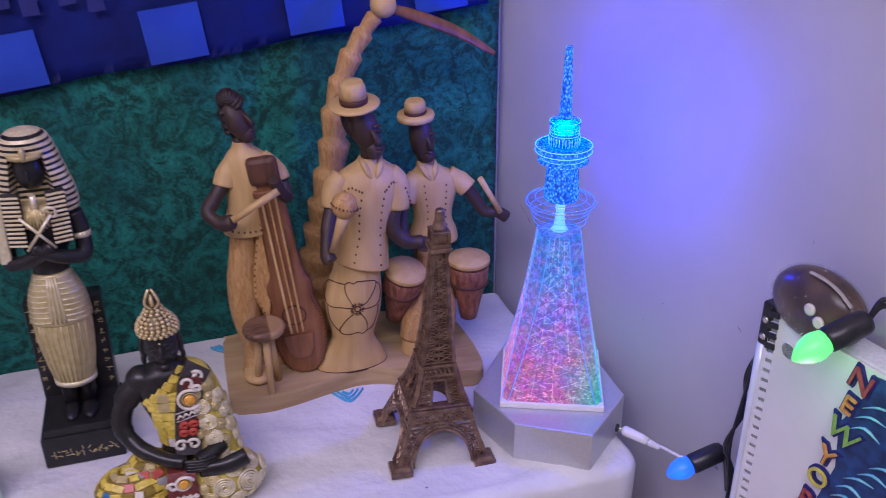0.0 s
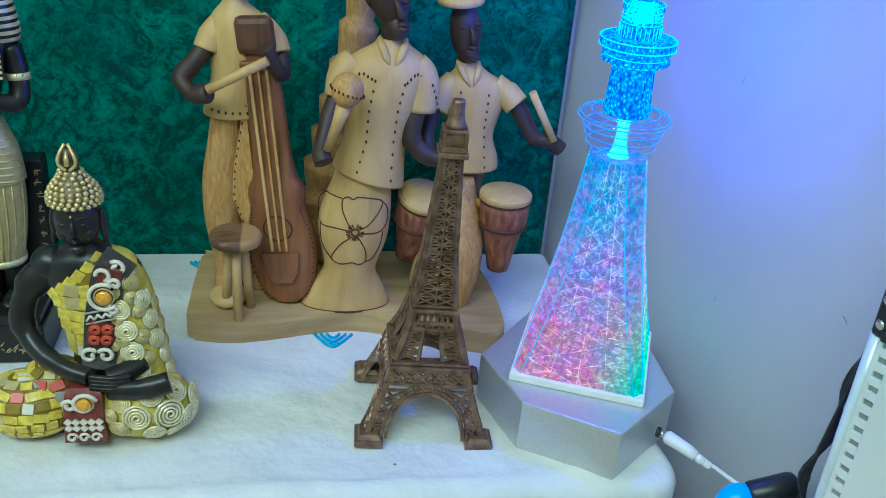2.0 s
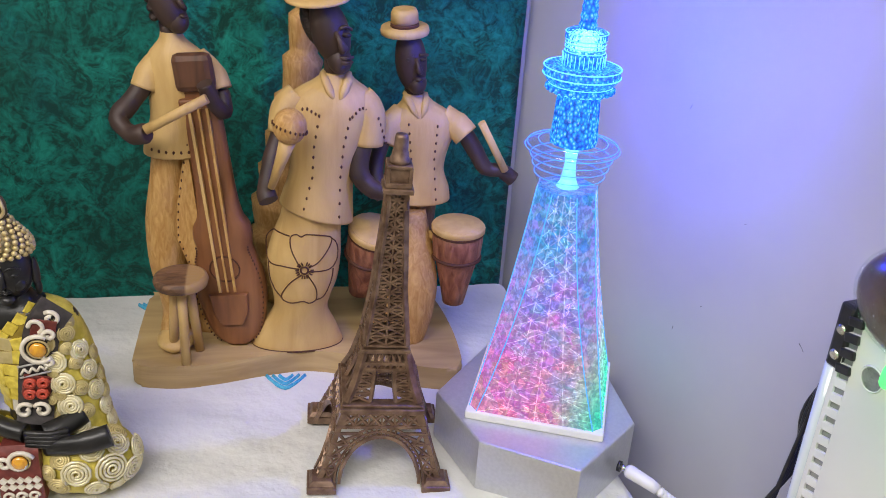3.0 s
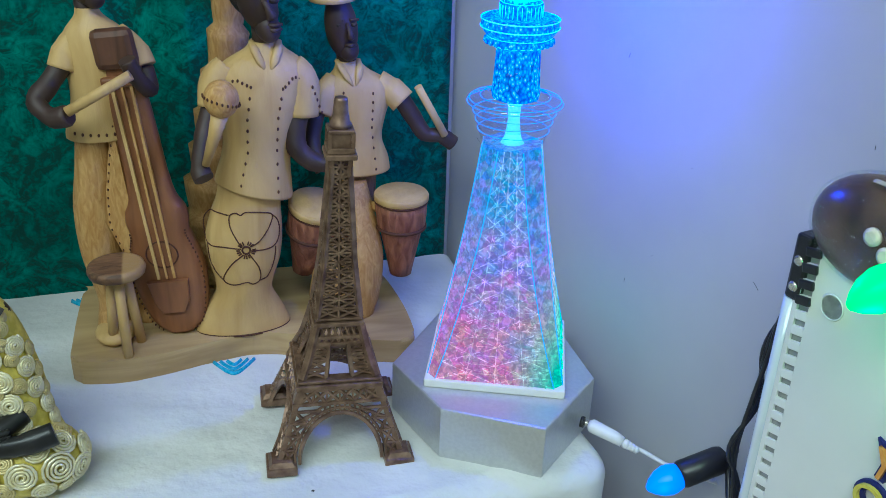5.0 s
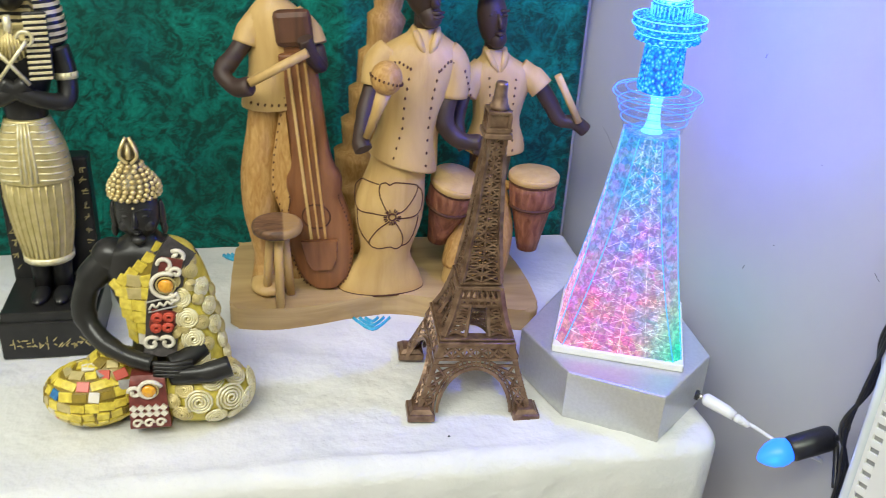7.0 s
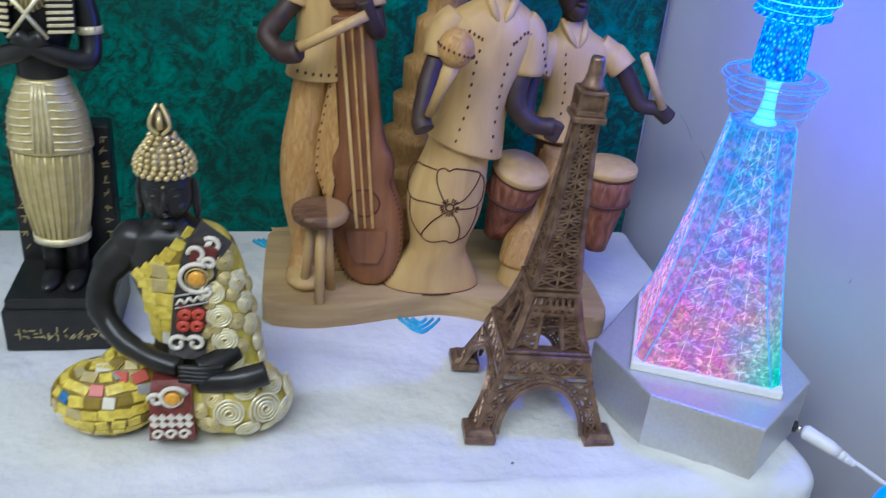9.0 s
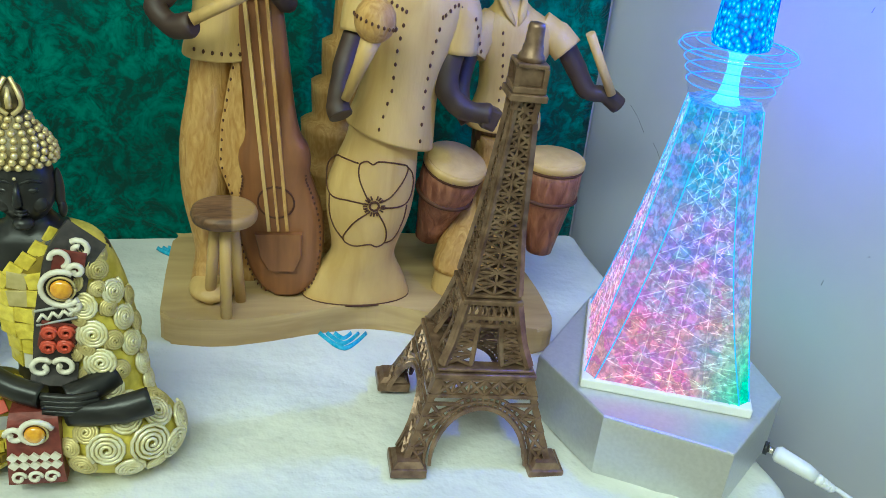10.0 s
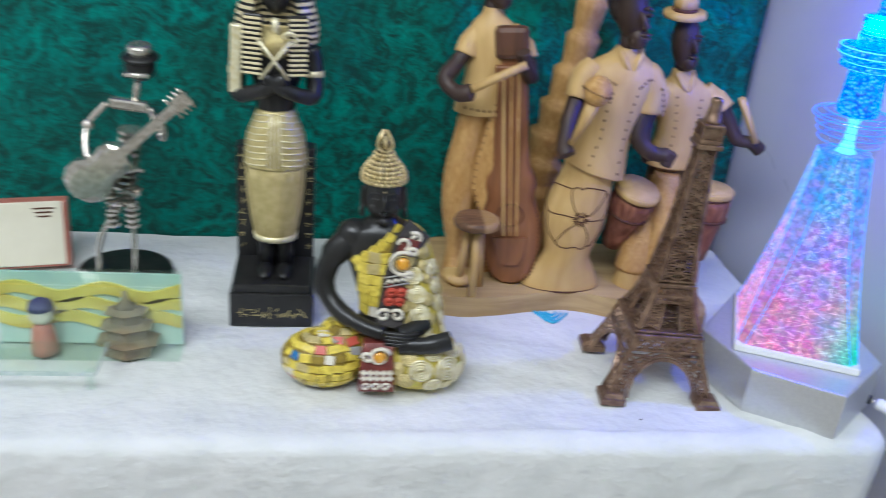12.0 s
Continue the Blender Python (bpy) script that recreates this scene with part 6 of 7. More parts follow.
    for i in range(n):
        z = 0.1920 + 0.0610 * i / n
        mat = STRIPE if i % 2 else BLACK_RESIN
        k = 0.0006 if i % 2 else 0.0
        ring = []
        # the face stays open in front
        for z2 in (z, z + 0.0610 / n):
            rx = min(wing, key=lambda q: abs(q[1] - z2))[0]
            row = []
            for j in range(32):
                a = math.tau * j / 32
                x, y = (rx + k) * math.cos(a), (min(0.0150, rx) + k) * math.sin(a)
                if z2 < 0.238 and y < -0.004 and abs(x) < 0.0105:
                    y = -0.004
                row.append((cx + x, 0.860 + y, z2))
            ring.append(row)
        s.rings(ring, mat, smooth=False)
    # two striped lappets lie on the chest
    for sg in (-1, 1):
        s.box(pose(cx + sg * 0.0145, 0.8425, 0.1945, -6, 0, sg * 14), (0.0125, 0.0040, 0.0380), BLACK_RESIN, 0.0010)
        for i in range(12):
            s.box(pose(cx + sg * 0.0145, 0.8405 + 0.0003 * (i - 6), 0.1770 + 0.0031 * i, -6, 0, sg * 14), (0.0122, 0.0014, 0.0016), STRIPE, 0.0003)
    for k in range(7):
        s.tube([(cx - 0.0042 + 0.0014 * k, 0.8398 + 0.0004 * abs(k - 3), 0.203 - 0.001 * abs(k - 3)), (cx - 0.0072 + 0.0024 * k, 0.8385 + 0.0004 * abs(k - 3), 0.1850 + 0.0012 * abs(k - 3))], 0.0010, GOLD_PAINT, n=6)
    s.ball((cx, 0.8540, 0.2265), (0.0100, 0.0110, 0.0150), BLACK_RESIN, n=22, rows=14)
    s.ball((cx, 0.8428, 0.2245), (0.0016, 0.0020, 0.0040), BLACK_RESIN)
    s.loft([(0.2360, cx, 0.8530, 0.0122, 0.0125), (0.2395, cx, 0.8530, 0.0124, 0.0127)], GOLD_PAINT, n=26)
    s.tube([(cx, 0.8420, 0.2115), (cx, 0.8425, 0.2000)], (0.0021, 0.0026), PALE_GOLD, n=10)
    s.ball((cx, 0.8405, 0.2410), (0.0022, 0.0026, 0.0050), GOLD_PAINT)
    # worn gold marks on plinth and pillar
    rnd = random.Random(5)
    for i in range(12):
        x = cx - 0.022 + 0.0040 * i
        for k in range(3):
            s.box(pose(x + rnd.uniform(-0.001, 0.001), 0.8217, 0.0115 + rnd.uniform(-0.003, 0.003), 0, rnd.choice((0, 90, 45, -45)), 0), (0.0005, 0.0006, rnd.uniform(0.0018, 0.0042)), GOLD_PAINT)
    for sg in (-1, 1):
        for i in range(9):
            z = 0.042 + 0.0085 * i
            for k in range(3):
                s.box(pose(cx - 0.001 + sg * 0.0235 + rnd.uniform(-0.001, 0.001), 0.8687, z + rnd.uniform(-0.002, 0.002), 0, rnd.choice((0, 90, 40)), 0), (0.0005, 0.0006, rnd.uniform(0.0020, 0.0044)), GOLD_PAINT)
    return tagged(part("standing_statue", s), "black and gold standing statue with striped headcloth on a plinth", "statue")


standing_statue()


# ---- wire guitarist of nuts and bolts ----
def wire_figure():
    s = Shape()
    ox, oy = -0.437, 0.895
    s.lathe([(0.0200, 0.0), (0.0330, 0.0), (0.0350, 0.0020), (0.0345, 0.0045), (0.0310, 0.0062), (0.0200, 0.0055)], BLACK_RESIN, (ox, oy, 0), n=36)
    s.lathe([(0.0001, 0.0005), (0.0205, 0.0005)], STEEL, (ox, oy, 0), n=30)
    for sg, x in ((-1, -0.4530), (1, -0.4280)):
        s.tube(curve([(x, 0.884, 0.003), (x + 0.001, 0.886, 0.030), (-0.4350 + sg * 0.0075, 0.888, 0.052), (-0.4340 + sg * 0.005, 0.889, 0.075)]), 0.0021, STEEL, n=8)
        for i in range(6):
            s.lathe([(0.0030, 0), (0.0050, 0.0004), (0.0050, 0.0026), (0.0030, 0.0030)], STEEL, (-0.4345 + sg * 0.0066, 0.888, 0.044 + 0.0046 * i), pose(0, 0, 0, 8, sg * 4, 0).to_3x3(), 8, smooth=False)
        s.lathe([(0.0060, 0), (0.0064, 0.002), (0.0050, 0.0035)], STEEL, (x, 0.882, 0.004), None, 8, smooth=False)
    for i in range(9):
        s.lathe([(0.0050, 0), (0.0088, 0.0006), (0.0088, 0.0028), (0.0050, 0.0034)], STEEL, (-0.4310 + 0.0008 * i, 0.889, 0.074 + 0.0052 * i), pose(0, 0, 0, 4, 6, 0).to_3x3(), 10, smooth=False)
    rnd = random.Random(3)
    for i in range(26):
        a, z = rnd.uniform(0, math.tau), rnd.uniform(0.058, 0.092)
        s.lathe([(0.0020, 0), (0.0042, 0.0003), (0.0042, 0.0028), (0.0020, 0.0031)], STEEL, (-0.4325 + 0.0105 * math.cos(a), 0.887 + 0.0075 * math.sin(a), z), pose(0, 0, 0, rnd.uniform(-35, 35), rnd.uniform(-35, 35), 0).to_3x3(), 6, smooth=False)
    s.box(pose(-0.4245, 0.889, 0.136, 0, 6, 0), (0.026, 0.008, 0.008), STEEL, 0.002)
    s.tube([(-0.4205, 0.889, 0.138), (-0.4170, 0.889, 0.156)], 0.0026, STEEL, n=8)
    s.ball((-0.4155, 0.888, 0.1640), (0.0105, 0.0100, 0.0105), BLACK_RESIN, n=18, rows=12)
    s.lathe([(0.0120, 0.0), (0.0128, 0.0012), (0.0120, 0.0026), (0.0085, 0.0034)], BLACK_RESIN, (-0.4150, 0.888, 0.1690), pose(0, 0, 0, 8, 0, 0).to_3x3(), 18)
    s.lathe([(0.0085, 0.0030), (0.0085, 0.0090), (0.0060, 0.0105)], STEEL, (-0.4150, 0.888, 0.1690), pose(0, 0, 0, 8, 0, 0).to_3x3(), 18)
    s.tube([(-0.4245, 0.8785, 0.1600), (-0.4080, 0.8780, 0.1600)], 0.0020, STEEL, n=7)
    for pts in ([(-0.439, 0.888, 0.137), (-0.4520, 0.884, 0.122), (-0.4510, 0.872, 0.104), (-0.4380, 0.866, 0.100)], [(-0.411, 0.888, 0.135), (-0.4020, 0.882, 0.117), (-0.3985, 0.870, 0.125), (-0.4000, 0.866, 0.136)]):
        s.tube(curve(pts), 0.0024, STEEL, n=8)
        s.ball(pts[1], 0.0042, STEEL, n=10, rows=6)
    # the guitar
    a, b = Vector((-0.4540, 0.868, 0.084)), Vector((-0.3850, 0.864, 0.148))
    d = (b - a).normalized()
    side = d.cross(Vector((0, -1, 0))).normalized()
    rings = []
    for t, w in ((-0.10, 0.004), (-0.06, 0.012), (0.02, 0.0165), (0.10, 0.0160), (0.18, 0.0115), (0.24, 0.0110), (0.32, 0.0125), (0.38, 0.0105), (0.42, 0.004)):
        c = a + d * (t * 0.094)
        rings.append([c + side * (w * x) + Vector((0, y, 0)) for x, y in ((-1, 0.0035), (-0.6, 0.005), (0.6, 0.005), (1, 0.0035), (1, -0.0035), (0.6, -0.005), (-0.6, -0.005), (-1, -0.0035))])
    s.rings(rings, STEEL, smooth=False)
    s.bar(a + d * 0.03 + Vector((0, -0.004, 0)), b, 0.0065, STEEL, 0.003, up=(0, -1, 0))
    s.bar(b - d * 0.006, b + d * 0.006, 0.010, STEEL, 0.004, up=(0, -1, 0))
    for i in range(4):
        for sg in (-1, 1):
            p = b - d * (0.004 * i - 0.004)
            s.tube([p, p + side * (sg * 0.0085)], 0.0010, STEEL, n=6)
    return tagged(part("wire_guitarist", s), "steel nut and bolt figure with a guitar on dark base", "figurine")


wire_figure()


# ---- glass block with a painted scene, and the box behind ----
SKY = material("pale_green_paint", (0.45, 0.62, 0.55), 0.5, second=(0.55, 0.70, 0.60), scale=60.0)
SAND = material("yellow_paint", (0.72, 0.62, 0.12), 0.5, second=(0.62, 0.50, 0.08), scale=70.0)
GREY_STONE = material("brown_stone", (0.16, 0.12, 0.07), 0.7, second=(0.24, 0.19, 0.11), scale=200.0)
ROSE = material("rose_paint", (0.45, 0.14, 0.10), 0.6, second=(0.55, 0.22, 0.16), scale=150.0)
EDGE_GLASS = thin_clear("clear_sheet_glass", (0.93, 0.98, 0.95), 0.07)

block = thing("glass_display_case", (-0.435, 0.785, 0), "low glass case with a yellow painted scene and two miniatures", "display case")
part("back_panel", Shape().box(pose(-0.4365, 0.7935, 0.0290), (0.1150, 0.0020, 0.0520), SKY), block, "pale green back panel")
for z, ph, amp in ((0.046, 0.0, 0.0035), (0.036, 1.4, 0.0030), (0.026, 2.7, 0.0030)):
    s = Shape()
    k = 18
    top = [(-0.4935 + 0.114 * i / k, z + amp * math.sin(ph + i * 0.75)) for i in range(k + 1)]
    rings = [[(x, 0.7925, h), (x, 0.7908, h), (x, 0.7908, h - 0.0085), (x, 0.7925, h - 0.0085)] for x, h in top]
    s.rings(rings, SAND, smooth=False)
    part("painted_wave", s, block, "yellow painted wave")
for nm, m, size in (("front_pane", pose(-0.4365, 0.7735, 0.0290), (0.1160, 0.0022, 0.0530)), ("base_pane", pose(-0.4365, 0.7850, 0.0014), (0.1160, 0.0190, 0.0028)),
                    ("top_pane", pose(-0.4365, 0.7850, 0.0565), (0.1160, 0.0190, 0.0020)), ("side_pane", pose(-0.3795, 0.7855, 0.0290), (0.0020, 0.0158, 0.0520))):
    part(nm, Shape().box(m, size, EDGE_GLASS, 0.0003), block, "clear glass pane").visible_shadow = False
part("ledge", Shape().box(pose(-0.458, 0.7560, 0.0150), (0.0700, 0.0340, 0.0024), EDGE_GLASS, 0.0003), block, "clear glass ledge").visible_shadow = False
LEDGE_EDGE = material("cut_glass_edge", (0.42, 0.52, 0.48), 0.15, second=(0.55, 0.63, 0.59), scale=200.0, coat=0.5)
part("ledge_edge", Shape().box(pose(-0.458, 0.7386, 0.0150), (0.0700, 0.0010, 0.0026), LEDGE_EDGE), block, "pale green cut glass edge")
part("ledge_edge", Shape().box(pose(-0.4225, 0.7560, 0.0150), (0.0010, 0.0340, 0.0026), LEDGE_EDGE), block, "pale green cut glass edge")
part("foot", Shape().tube([(-0.4270, 0.7450, 0.0005), (-0.4270, 0.7450, 0.0138)], 0.0024, EDGE_GLASS, n=12), block, "clear glass peg").visible_shadow = False
doll = Shape().lathe([(0.0085, 0.0030), (0.0082, 0.0080), (0.0065, 0.0200), (0.0045, 0.0240)], ROSE, (-0.4640, 0.7825, 0), n=20)
doll.ball((-0.4640, 0.7825, 0.0310), 0.0078, CREAM)
doll.lathe([(0.0080, 0.0345), (0.0068, 0.0385), (0.0030, 0.0410)], NAVY, (-0.4640, 0.7825, 0), n=18)
tagged(part("miniature_doll", doll), "tiny doll with a rose body, white head and dark cap", "doll")
pag = Shape()
WIDE = Matrix.Diagonal((1.25, 0.85, 1.0))
for w, z, h in ((0.0130, 0.003, 0.0085), (0.0108, 0.0155, 0.0070), (0.0086, 0.0265, 0.0060)):
    pag.lathe([(w, z), (w * 0.98, z + h), (w * 1.32, z + h + 0.0006), (w * 1.36, z + h + 0.0014), (w * 1.02, z + h + 0.0026), (w * 0.74, z + h + 0.0042)], GREY_STONE, (-0.4120, 0.7825, 0), WIDE @ pose(0, 0, 0, 0, 0, 30).to_3x3(), n=6, smooth=False)
pag.lathe([(0.0064, 0.0365), (0.0022, 0.0420), (0.0012, 0.0480)], GREY_STONE, (-0.4120, 0.7825, 0), WIDE, n=8)
tagged(part("miniature_pagoda", pag), "small brown stone model of a tiered tower", "model building")

box = thing("gift_box", (-0.51, 0.895, 0), "cream cardboard box with rosy brown sides standing on edge", "box")
CARD = material("cream_card", (0.66, 0.62, 0.48), 0.6, second=(0.72, 0.68, 0.54), scale=30.0)
T = pose(-0.5200, 0.908, 0.0255, -14, 0, 12)
part("body", Shape().box(T, (0.0800, 0.0240, 0.0500), ROSE, 0.0015), box)
part("cover", Shape().box(T @ pose(-0.002, -0.0128, 0.001), (0.0780, 0.0016, 0.0480), CARD, 0.0006), box, "cream front")
for i in range(3):
    part("print_bar", Shape().box(T @ pose(0.0240, -0.0139, 0.0200 - 0.0030 * i), (0.0150 - 0.003 * i, 0.0006, 0.0010), BURNT), box, "brown printed line")


# ---- hanging pack, wrapped ball and string lights by the wall ----
a = radians(WALL_TURN)
U, V = Vector((math.sin(a), -math.cos(a), 0)), Vector((0, 0, 1))
N = Vector((-math.cos(a), -math.sin(a), 0))
ORIGIN = Vector((0.1060, 0.6240, 0.1690))
BOARD = Matrix.Translation(ORIGIN) @ Matrix((U, V, N)).transposed().to_4x4()
# flat grey standing in for the shade inside the card's holes
HOLE_SHADE = material("shadow_grey_card", (0.30, 0.31, 0.32), 0.7, second=(0.38, 0.38, 0.39), scale=40.0)
PAGE = material("grey_page_edges", (0.62, 0.64, 0.66), 0.5, second=(0.74, 0.75, 0.76), scale=400.0, stretch=(1, 1, 0.05))
pack = thing("souvenir_pack", tuple(ORIGIN), "white perforated card pack with colourful raised letters, hung on the wall", "souvenir pack")
part("page_block", Shape().box(BOARD @ pose(0.0720, -0.1300, -0.0135), (0.1440, 0.2600, 0.0210), PAGE, 0.0015), pack, "grey page block")
# grey sheet behind the perforations, coloured as the shade seen through them
part("backing", Shape().box(BOARD @ pose(0.0720, -0.1300, -0.0022), (0.1420, 0.2580, 0.0012), HOLE_SHADE), pack)
part("card_face", Shape().box(BOARD @ pose(0.0772, -0.1300, -0.0007), (0.1346, 0.2600, 0.0014), PAPER, 0.0002), pack, "white card face")
part("card_edge", Shape().box(BOARD @ pose(0.0030, -0.1370, -0.0007), (0.0024, 0.2460, 0.0014), PAPER, 0.0002), pack)
tooth = None
for i in range(34):
    at = BOARD @ pose(0.0070, -0.0085 - 0.0074 * i, -0.0007, 0, 0, 12)
    if tooth is None:
        tooth = part("perforation", Shape().box(Matrix(), (0.0062, 0.0042, 0.0014), PAPER, 0.0002), pack)
        ob = tooth
    else:
        ob = new("perforation", tooth.data)
        ob.parent = pack
    ob.matrix_local = Matrix.Translation(-ORIGIN) @ at @ Matrix.Translation(ORIGIN)
clip = Shape().box(BOARD @ pose(0.0005, -0.0110, -0.0045), (0.0080, 0.0300, 0.0100), BLACK_PLASTIC, 0.0015)
for i in range(4):
    clip.box(BOARD @ pose(0.0070, -0.0010 - 0.0074 * i, 0.0008, 0, 0, 12), (0.0074, 0.0040, 0.0018), BLACK_PLASTIC, 0.0006)
end = part("binding_end", clip, pack, "black plastic binding end")
for y in (-0.0075, -0.0195):
    part("rivet", Shape().lathe([(0.0024, 0), (0.0024, 0.0006), (0.0014, 0.0012)], STEEL, BOARD @ Vector((0.0008, y, 0.0006)), BOARD.to_3x3(), 14), end, "small steel rivet")
ROD = material("clear_plastic_rod", (0.50, 0.56, 0.66), 0.14, second=(0.66, 0.70, 0.76), scale=120.0, stretch=(1, 1, 0.05), coat=0.6)
part("binding_rod", Shape().tube([BOARD @ Vector((-0.0012, y, -0.0030)) for y in (-0.026, -0.10, -0.18, -0.258)], 0.0036, ROD, n=14), pack, "glossy grey plastic rod")
# no real opening: a grey disc paints the hole's shade on the card
hang = Shape().lathe([(0.0001, 0), (0.0050, 0.0)], HOLE_SHADE, ORIGIN + U * 0.0205 - V * 0.0195 + N * 0.0003, (Matrix((U, V, N)).transposed()), 24)
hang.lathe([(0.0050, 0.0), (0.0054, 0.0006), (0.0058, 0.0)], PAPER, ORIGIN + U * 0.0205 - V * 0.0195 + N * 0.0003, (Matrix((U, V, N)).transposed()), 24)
part("hanging_hole", hang, pack, "round hanging hole, its shade a flat grey disc")
DEEP_BLUE = material("deep_blue_print", (0.008, 0.022, 0.10), 0.45, second=(0.012, 0.07, 0.24), scale=120.0)
CYAN = material("cyan_print", (0.15, 0.50, 0.62), 0.45, second=(0.25, 0.62, 0.70), scale=150.0)
part("picture", Shape().prism([(0, 0), (0.02, 0.003), (0.08, 0.0), (0.08, -0.16), (-0.014, -0.16), (-0.020, -0.12), (-0.008, -0.07), (-0.012, -0.04), (-0.002, -0.02)], 0.0, 0.0012, DEEP_BLUE), pack, "deep blue printed picture")
picture = pack.children[-1]
picture.matrix_local = Matrix.Translation(-ORIGIN) @ BOARD @ pose(0.0760, -0.0030, 0.0002) @ Matrix.Translation(ORIGIN)
rnd = random.Random(8)
for i in range(12):
    x, y = 0.078 + rnd.uniform(0, 0.030), -0.022 - 0.0085 * i
    stroke = Shape().tube(curve([BOARD @ Vector((x - 0.009, y - 0.003, 0.0016)), BOARD @ Vector((x, y + 0.003, 0.0018)), BOARD @ Vector((x + 0.010, y + rnd.uniform(-0.003, 0.005), 0.0016))], 3), [0.0006, 0.0012, 0.0018, 0.0020, 0.0016, 0.0010, 0.0005], CYAN, n=6, flat=0.3)
    part("brush_stroke", stroke, pack, "cyan printed stroke")
LETTER_RED = material("red_letter", (0.33, 0.05, 0.05), 0.4, second=(0.42, 0.09, 0.07), scale=200.0)
LETTER_ORANGE = material("orange_letter", (0.62, 0.26, 0.05), 0.4, second=(0.70, 0.34, 0.08), scale=200.0)
LETTER_GREEN = material("green_letter", (0.16, 0.36, 0.07), 0.4, second=(0.28, 0.46, 0.10), scale=200.0)
LETTER_YELLOW = material("yellow_letter", (0.55, 0.47, 0.06), 0.4, second=(0.64, 0.56, 0.10), scale=200.0)
for ch, mat, x, y, spin, size in (("N", LETTER_RED, 0.0550, -0.0140, -14, 0.023), ("E", LETTER_ORANGE, 0.0545, -0.0325, -12, 0.020), ("W", LETTER_GREEN, 0.0490, -0.0510, -16, 0.023),
                                  ("Y", LETTER_ORANGE, 0.0470, -0.0740, -12, 0.022), ("O", LETTER_YELLOW, 0.0440, -0.0930, 0, 0.021), ("R", LETTER_RED, 0.0410, -0.1130, -8, 0.022), ("K", LETTER_GREEN, 0.0400, -0.1330, -10, 0.022)):
    for grow, z, mm in ((0.0016, 0.0010, NAVY), (0.0, 0.0030, mat)):
        font = bpy.data.curves.new("letter", "FONT")
        font.body, font.size, font.extrude, font.offset = ch, size, 0.0010, grow
        tmp = new("letter", font)
        bpy.context.view_layer.update()
        me = bpy.data.meshes.new_from_object(tmp.evaluated_get(bpy.context.evaluated_depsgraph_get()))
        bpy.data.objects.remove(tmp)
        me.materials.clear()
        me.materials.append(mm)
        ob = new("letter" if mm is mat else "letter_outline", me)
        ob.parent = pack
        ob.matrix_local = Matrix.Translation(-ORIGIN) @ BOARD @ pose(x + 0.008, y, z, 0, 0, spin) @ Matrix.Scale(0.86, 4)

WRAP = thin_clear("clear_plastic_film", (0.95, 0.97, 0.97), 0.10, 0.14, 1.0, 55.0)
TAPE = material("old_tape", (0.42, 0.40, 0.36), 0.3, second=(0.30, 0.28, 0.24), scale=300.0)
BROWN_NUT = material("brown_shell", (0.022, 0.012, 0.008), 0.28, second=(0.13, 0.075, 0.042), scale=38.0, low=0.3, high=0.6, bump=0.3)
nut = thing("wrapped_brown_shell", (0.1220, 0.5930, 0.180), "brown shell in clear plastic film, tucked behind a card pack", "souvenir")
B3 = Matrix((U, V, N)).transposed()
SHELL = Vector((0.1190, 0.5930, 0.1810)) - U * 0.0030 + V * 0.0035
part("shell", Shape().ball(SHELL, (0.0315, 0.0225, 0.0160), BROWN_NUT, B3, 28, 18), nut)
part("wrapping", Shape().ball(SHELL + Vector((-0.0004, -0.0004, 0.0004)), (0.0328, 0.0238, 0.0172), WRAP, B3, 28, 18), nut, "clear plastic wrapping").visible_shadow = False
for i, (u, v) in enumerate(((0.006, 0.005), (0.013, 0.000))):
    p = SHELL + U * u + V * v + N * 0.0150
    part("stud", Shape().lathe([(0.0036, 0), (0.0036, 0.0014), (0.0022, 0.0020)], CREAM, p, B3, 16), nut, "pale round stud")
part("strap", Shape().tube(curve([SHELL + U * q + V * (0.0225 * math.sqrt(max(0, 1 - (q / 0.033) ** 2))) + N * 0.0080 for q in (-0.004, 0.006, 0.016, 0.026)]), 0.0013, TAPE, n=8, flat=0.3), nut, "pale tape strip")

lights = thing("string_lights", (0.115, 0.640, 0.02), "string of coloured bulbs in black sockets on twisted black wire", "string lights")


def bulb(tip, neck, end, colour, power, name):
    tip, neck, end = Vector(tip), Vector(neck), Vector(end)
    d = tip - neck
    L = d.length
    q = d.to_track_quat("Z", "Y").to_matrix()
    s = Shape().lathe([(0.0058, 0.0), (0.0074, 0.0030), (0.0074, 0.0240), (0.0064, 0.0270), (0.0030, 0.0290)], BLACK_PLASTIC, neck, (neck - end).to_track_quat("-Z", "Y").to_matrix(), 20)
    socket = part("socket", s, lights, "black ribbed socket")
    m = glowing(name, colour, power)
    g = Shape().lathe([(0.0066, -0.001), (0.0078, L * 0.18), (0.0080, L * 0.32), (0.0068, L * 0.58), (0.0042, L * 0.82), (0.0016, L * 0.97), (0.0004, L)], m, neck, q, 22)
    part("bulb", g, socket, "glowing coloured bulb")


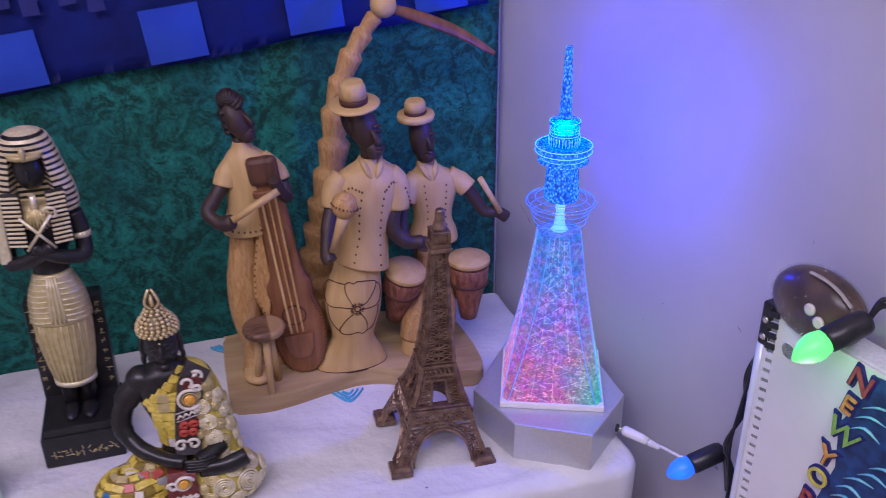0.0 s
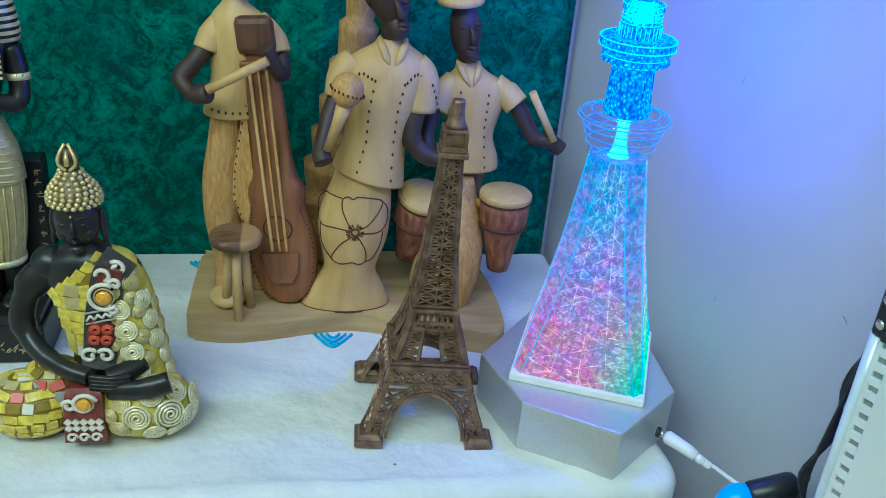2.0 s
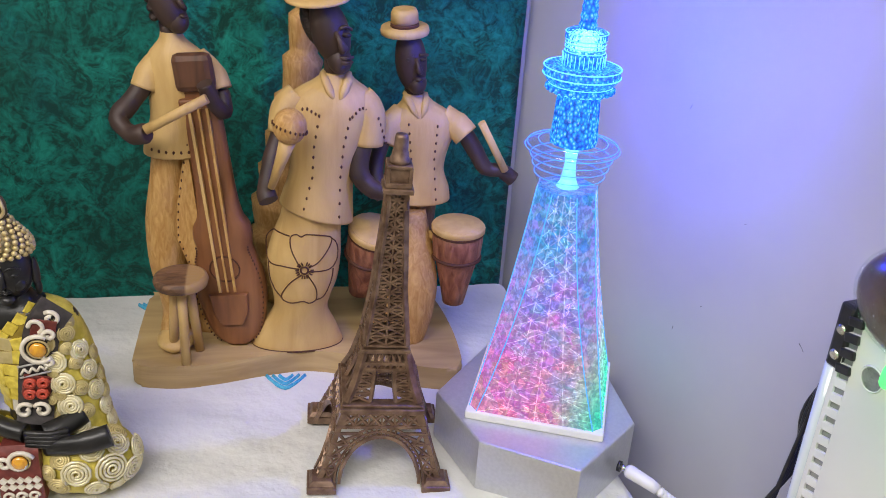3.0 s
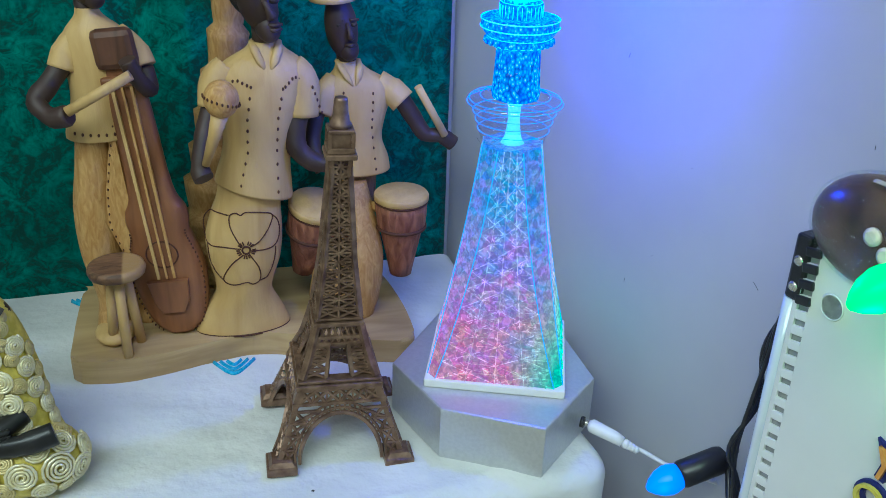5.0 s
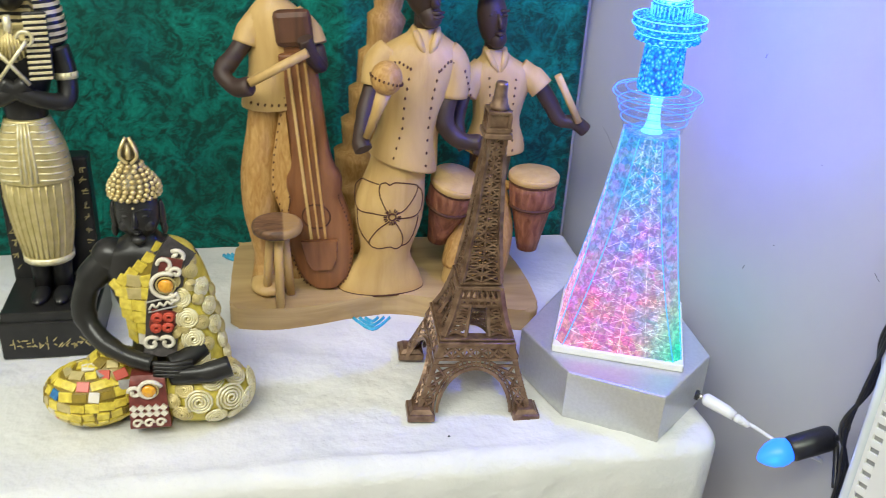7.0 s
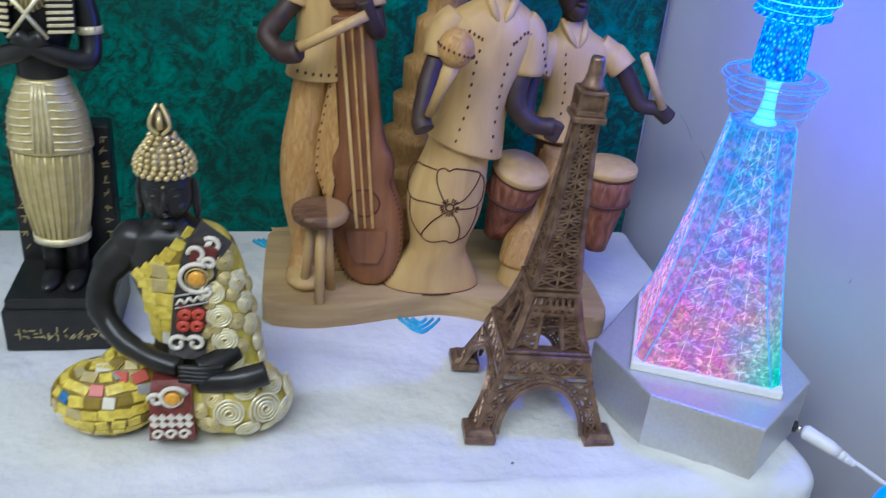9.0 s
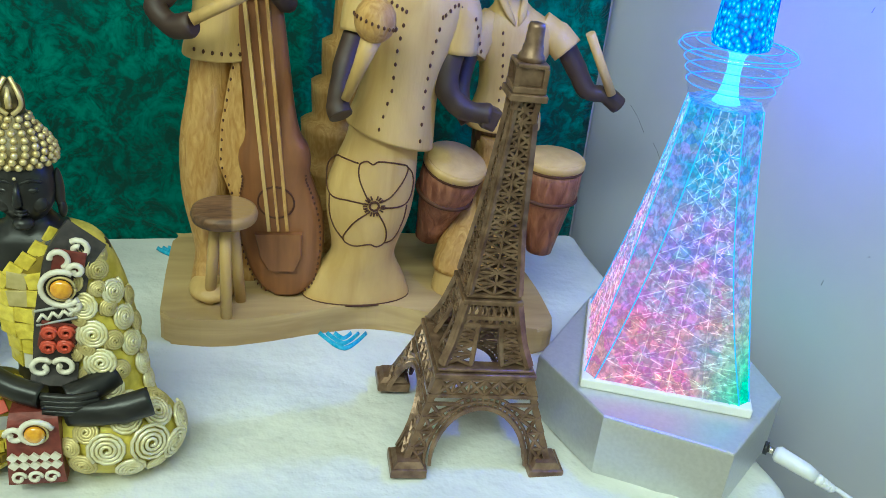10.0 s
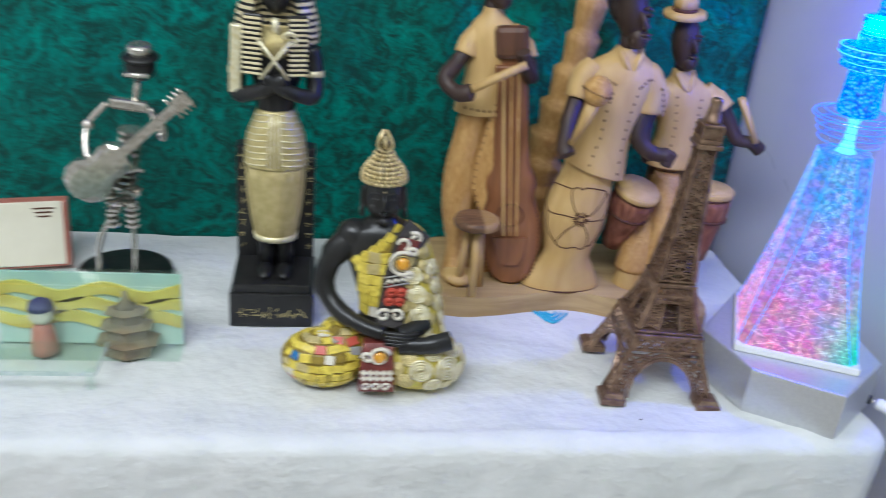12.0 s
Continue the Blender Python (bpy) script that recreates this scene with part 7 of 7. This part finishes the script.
bulb((0.0790, 0.6650, 0.0105), (0.0960, 0.6650, 0.0155), (0.1210, 0.6650, 0.0220), (0.02, 0.15, 1.0), 1.7, "blue_bulb_glow")
bulb((0.0745, 0.5590, 0.1795), (0.0925, 0.5590, 0.1875), (0.1080, 0.5590, 0.1925), (0.05, 1.0, 0.14), 1.6, "green_bulb_glow")
lamp("green_bulb_light", "POINT", 0.045, (0.05, 1.0, 0.2), pose(0.0800, 0.5500, 0.1740), 0.006)
lamp("blue_bulb_light", "POINT", 0.006, (0.05, 0.25, 1.0), pose(0.0840, 0.6560, 0.0140), 0.006)
for k in range(3):
    o = 0.0022 * k
    pts = curve([(0.1180 + o, 0.6180, 0.175), (0.1150 + o * 0.5, 0.6360, 0.130), (0.1135, 0.6380 + o, 0.105), (0.1105 + o, 0.6390, 0.078), (0.1090 - o, 0.6405, 0.052), (0.1130 + o * 0.5, 0.6430, 0.028),
                 (0.1160 + o, 0.6430, 0.005), (0.1150 - o, 0.6440, -0.05), (0.1180, 0.6480, -0.15), (0.1190 + o, 0.650, -0.45)], 5)
    part("wire", Shape().tube(pts, 0.0012, BLACK_PLASTIC, n=7), lights, "black wire")
part("wire", Shape().tube(curve([(0.1235, 0.6650, 0.0225), (0.1185, 0.655, 0.030), (0.1100, 0.642, 0.048)], 5), 0.0018, BLACK_PLASTIC, n=7), lights, "black wire")
part("wire", Shape().tube(curve([(0.1235, 0.6650, 0.0225), (0.1205, 0.656, 0.018), (0.1160, 0.644, 0.004)], 5), 0.0018, BLACK_PLASTIC, n=7), lights, "black wire")
for k in range(2):
    part("wire", Shape().tube(curve([(0.1190, 0.5590, 0.1960), (0.1240, 0.5570, 0.205 + 0.004 * k), (0.1290, 0.549, 0.204), (0.1370, 0.535 - 0.01 * k, 0.190), (0.1440, 0.515, 0.160), (0.150, 0.50, 0.10)], 5), 0.0016, BLACK_PLASTIC, n=7), lights, "black wire")


# ---- small marks on the side wall ----
SCUFF = material("scuff", (0.05, 0.05, 0.05), 0.8)
side_wall = bpy.data.objects["wall_side"]
rnd = random.Random(21)
for d, z, L, turn in ((0.315, 0.118, 0.0050, -35), (0.20, 0.205, 0.0030, 70), (0.43, 0.25, 0.0026, 20), (0.26, 0.16, 0.0018, 10), (0.36, 0.205, 0.0020, 95), (0.22, 0.075, 0.0030, 80), (0.24, 0.10, 0.0016, 30), (0.05, 0.10, 0.022, -32), (0.075, 0.088, 0.012, -35)):
    c = along_wall(d) + Vector((0, 0, z)) + N * 0.0002
    w = U * math.cos(radians(turn)) + V * math.sin(radians(turn))
    part("scuff", Shape().tube([c - w * L / 2, c + V * L * 0.06, c + w * L / 2], 0.00035, SCUFF, n=5, flat=0.6), side_wall, "thin dark scuff")

for x, y in ((-0.087, 0.714),):
    c = tagged(part("crumb", Shape().tube([(x - 0.0007, y, 0.0022), (x, y + 0.0003, 0.0026), (x + 0.0006, y - 0.0002, 0.0022)], 0.00045, SCUFF, n=5)), "tiny dark crumb lying on the white tablecloth", "crumb")
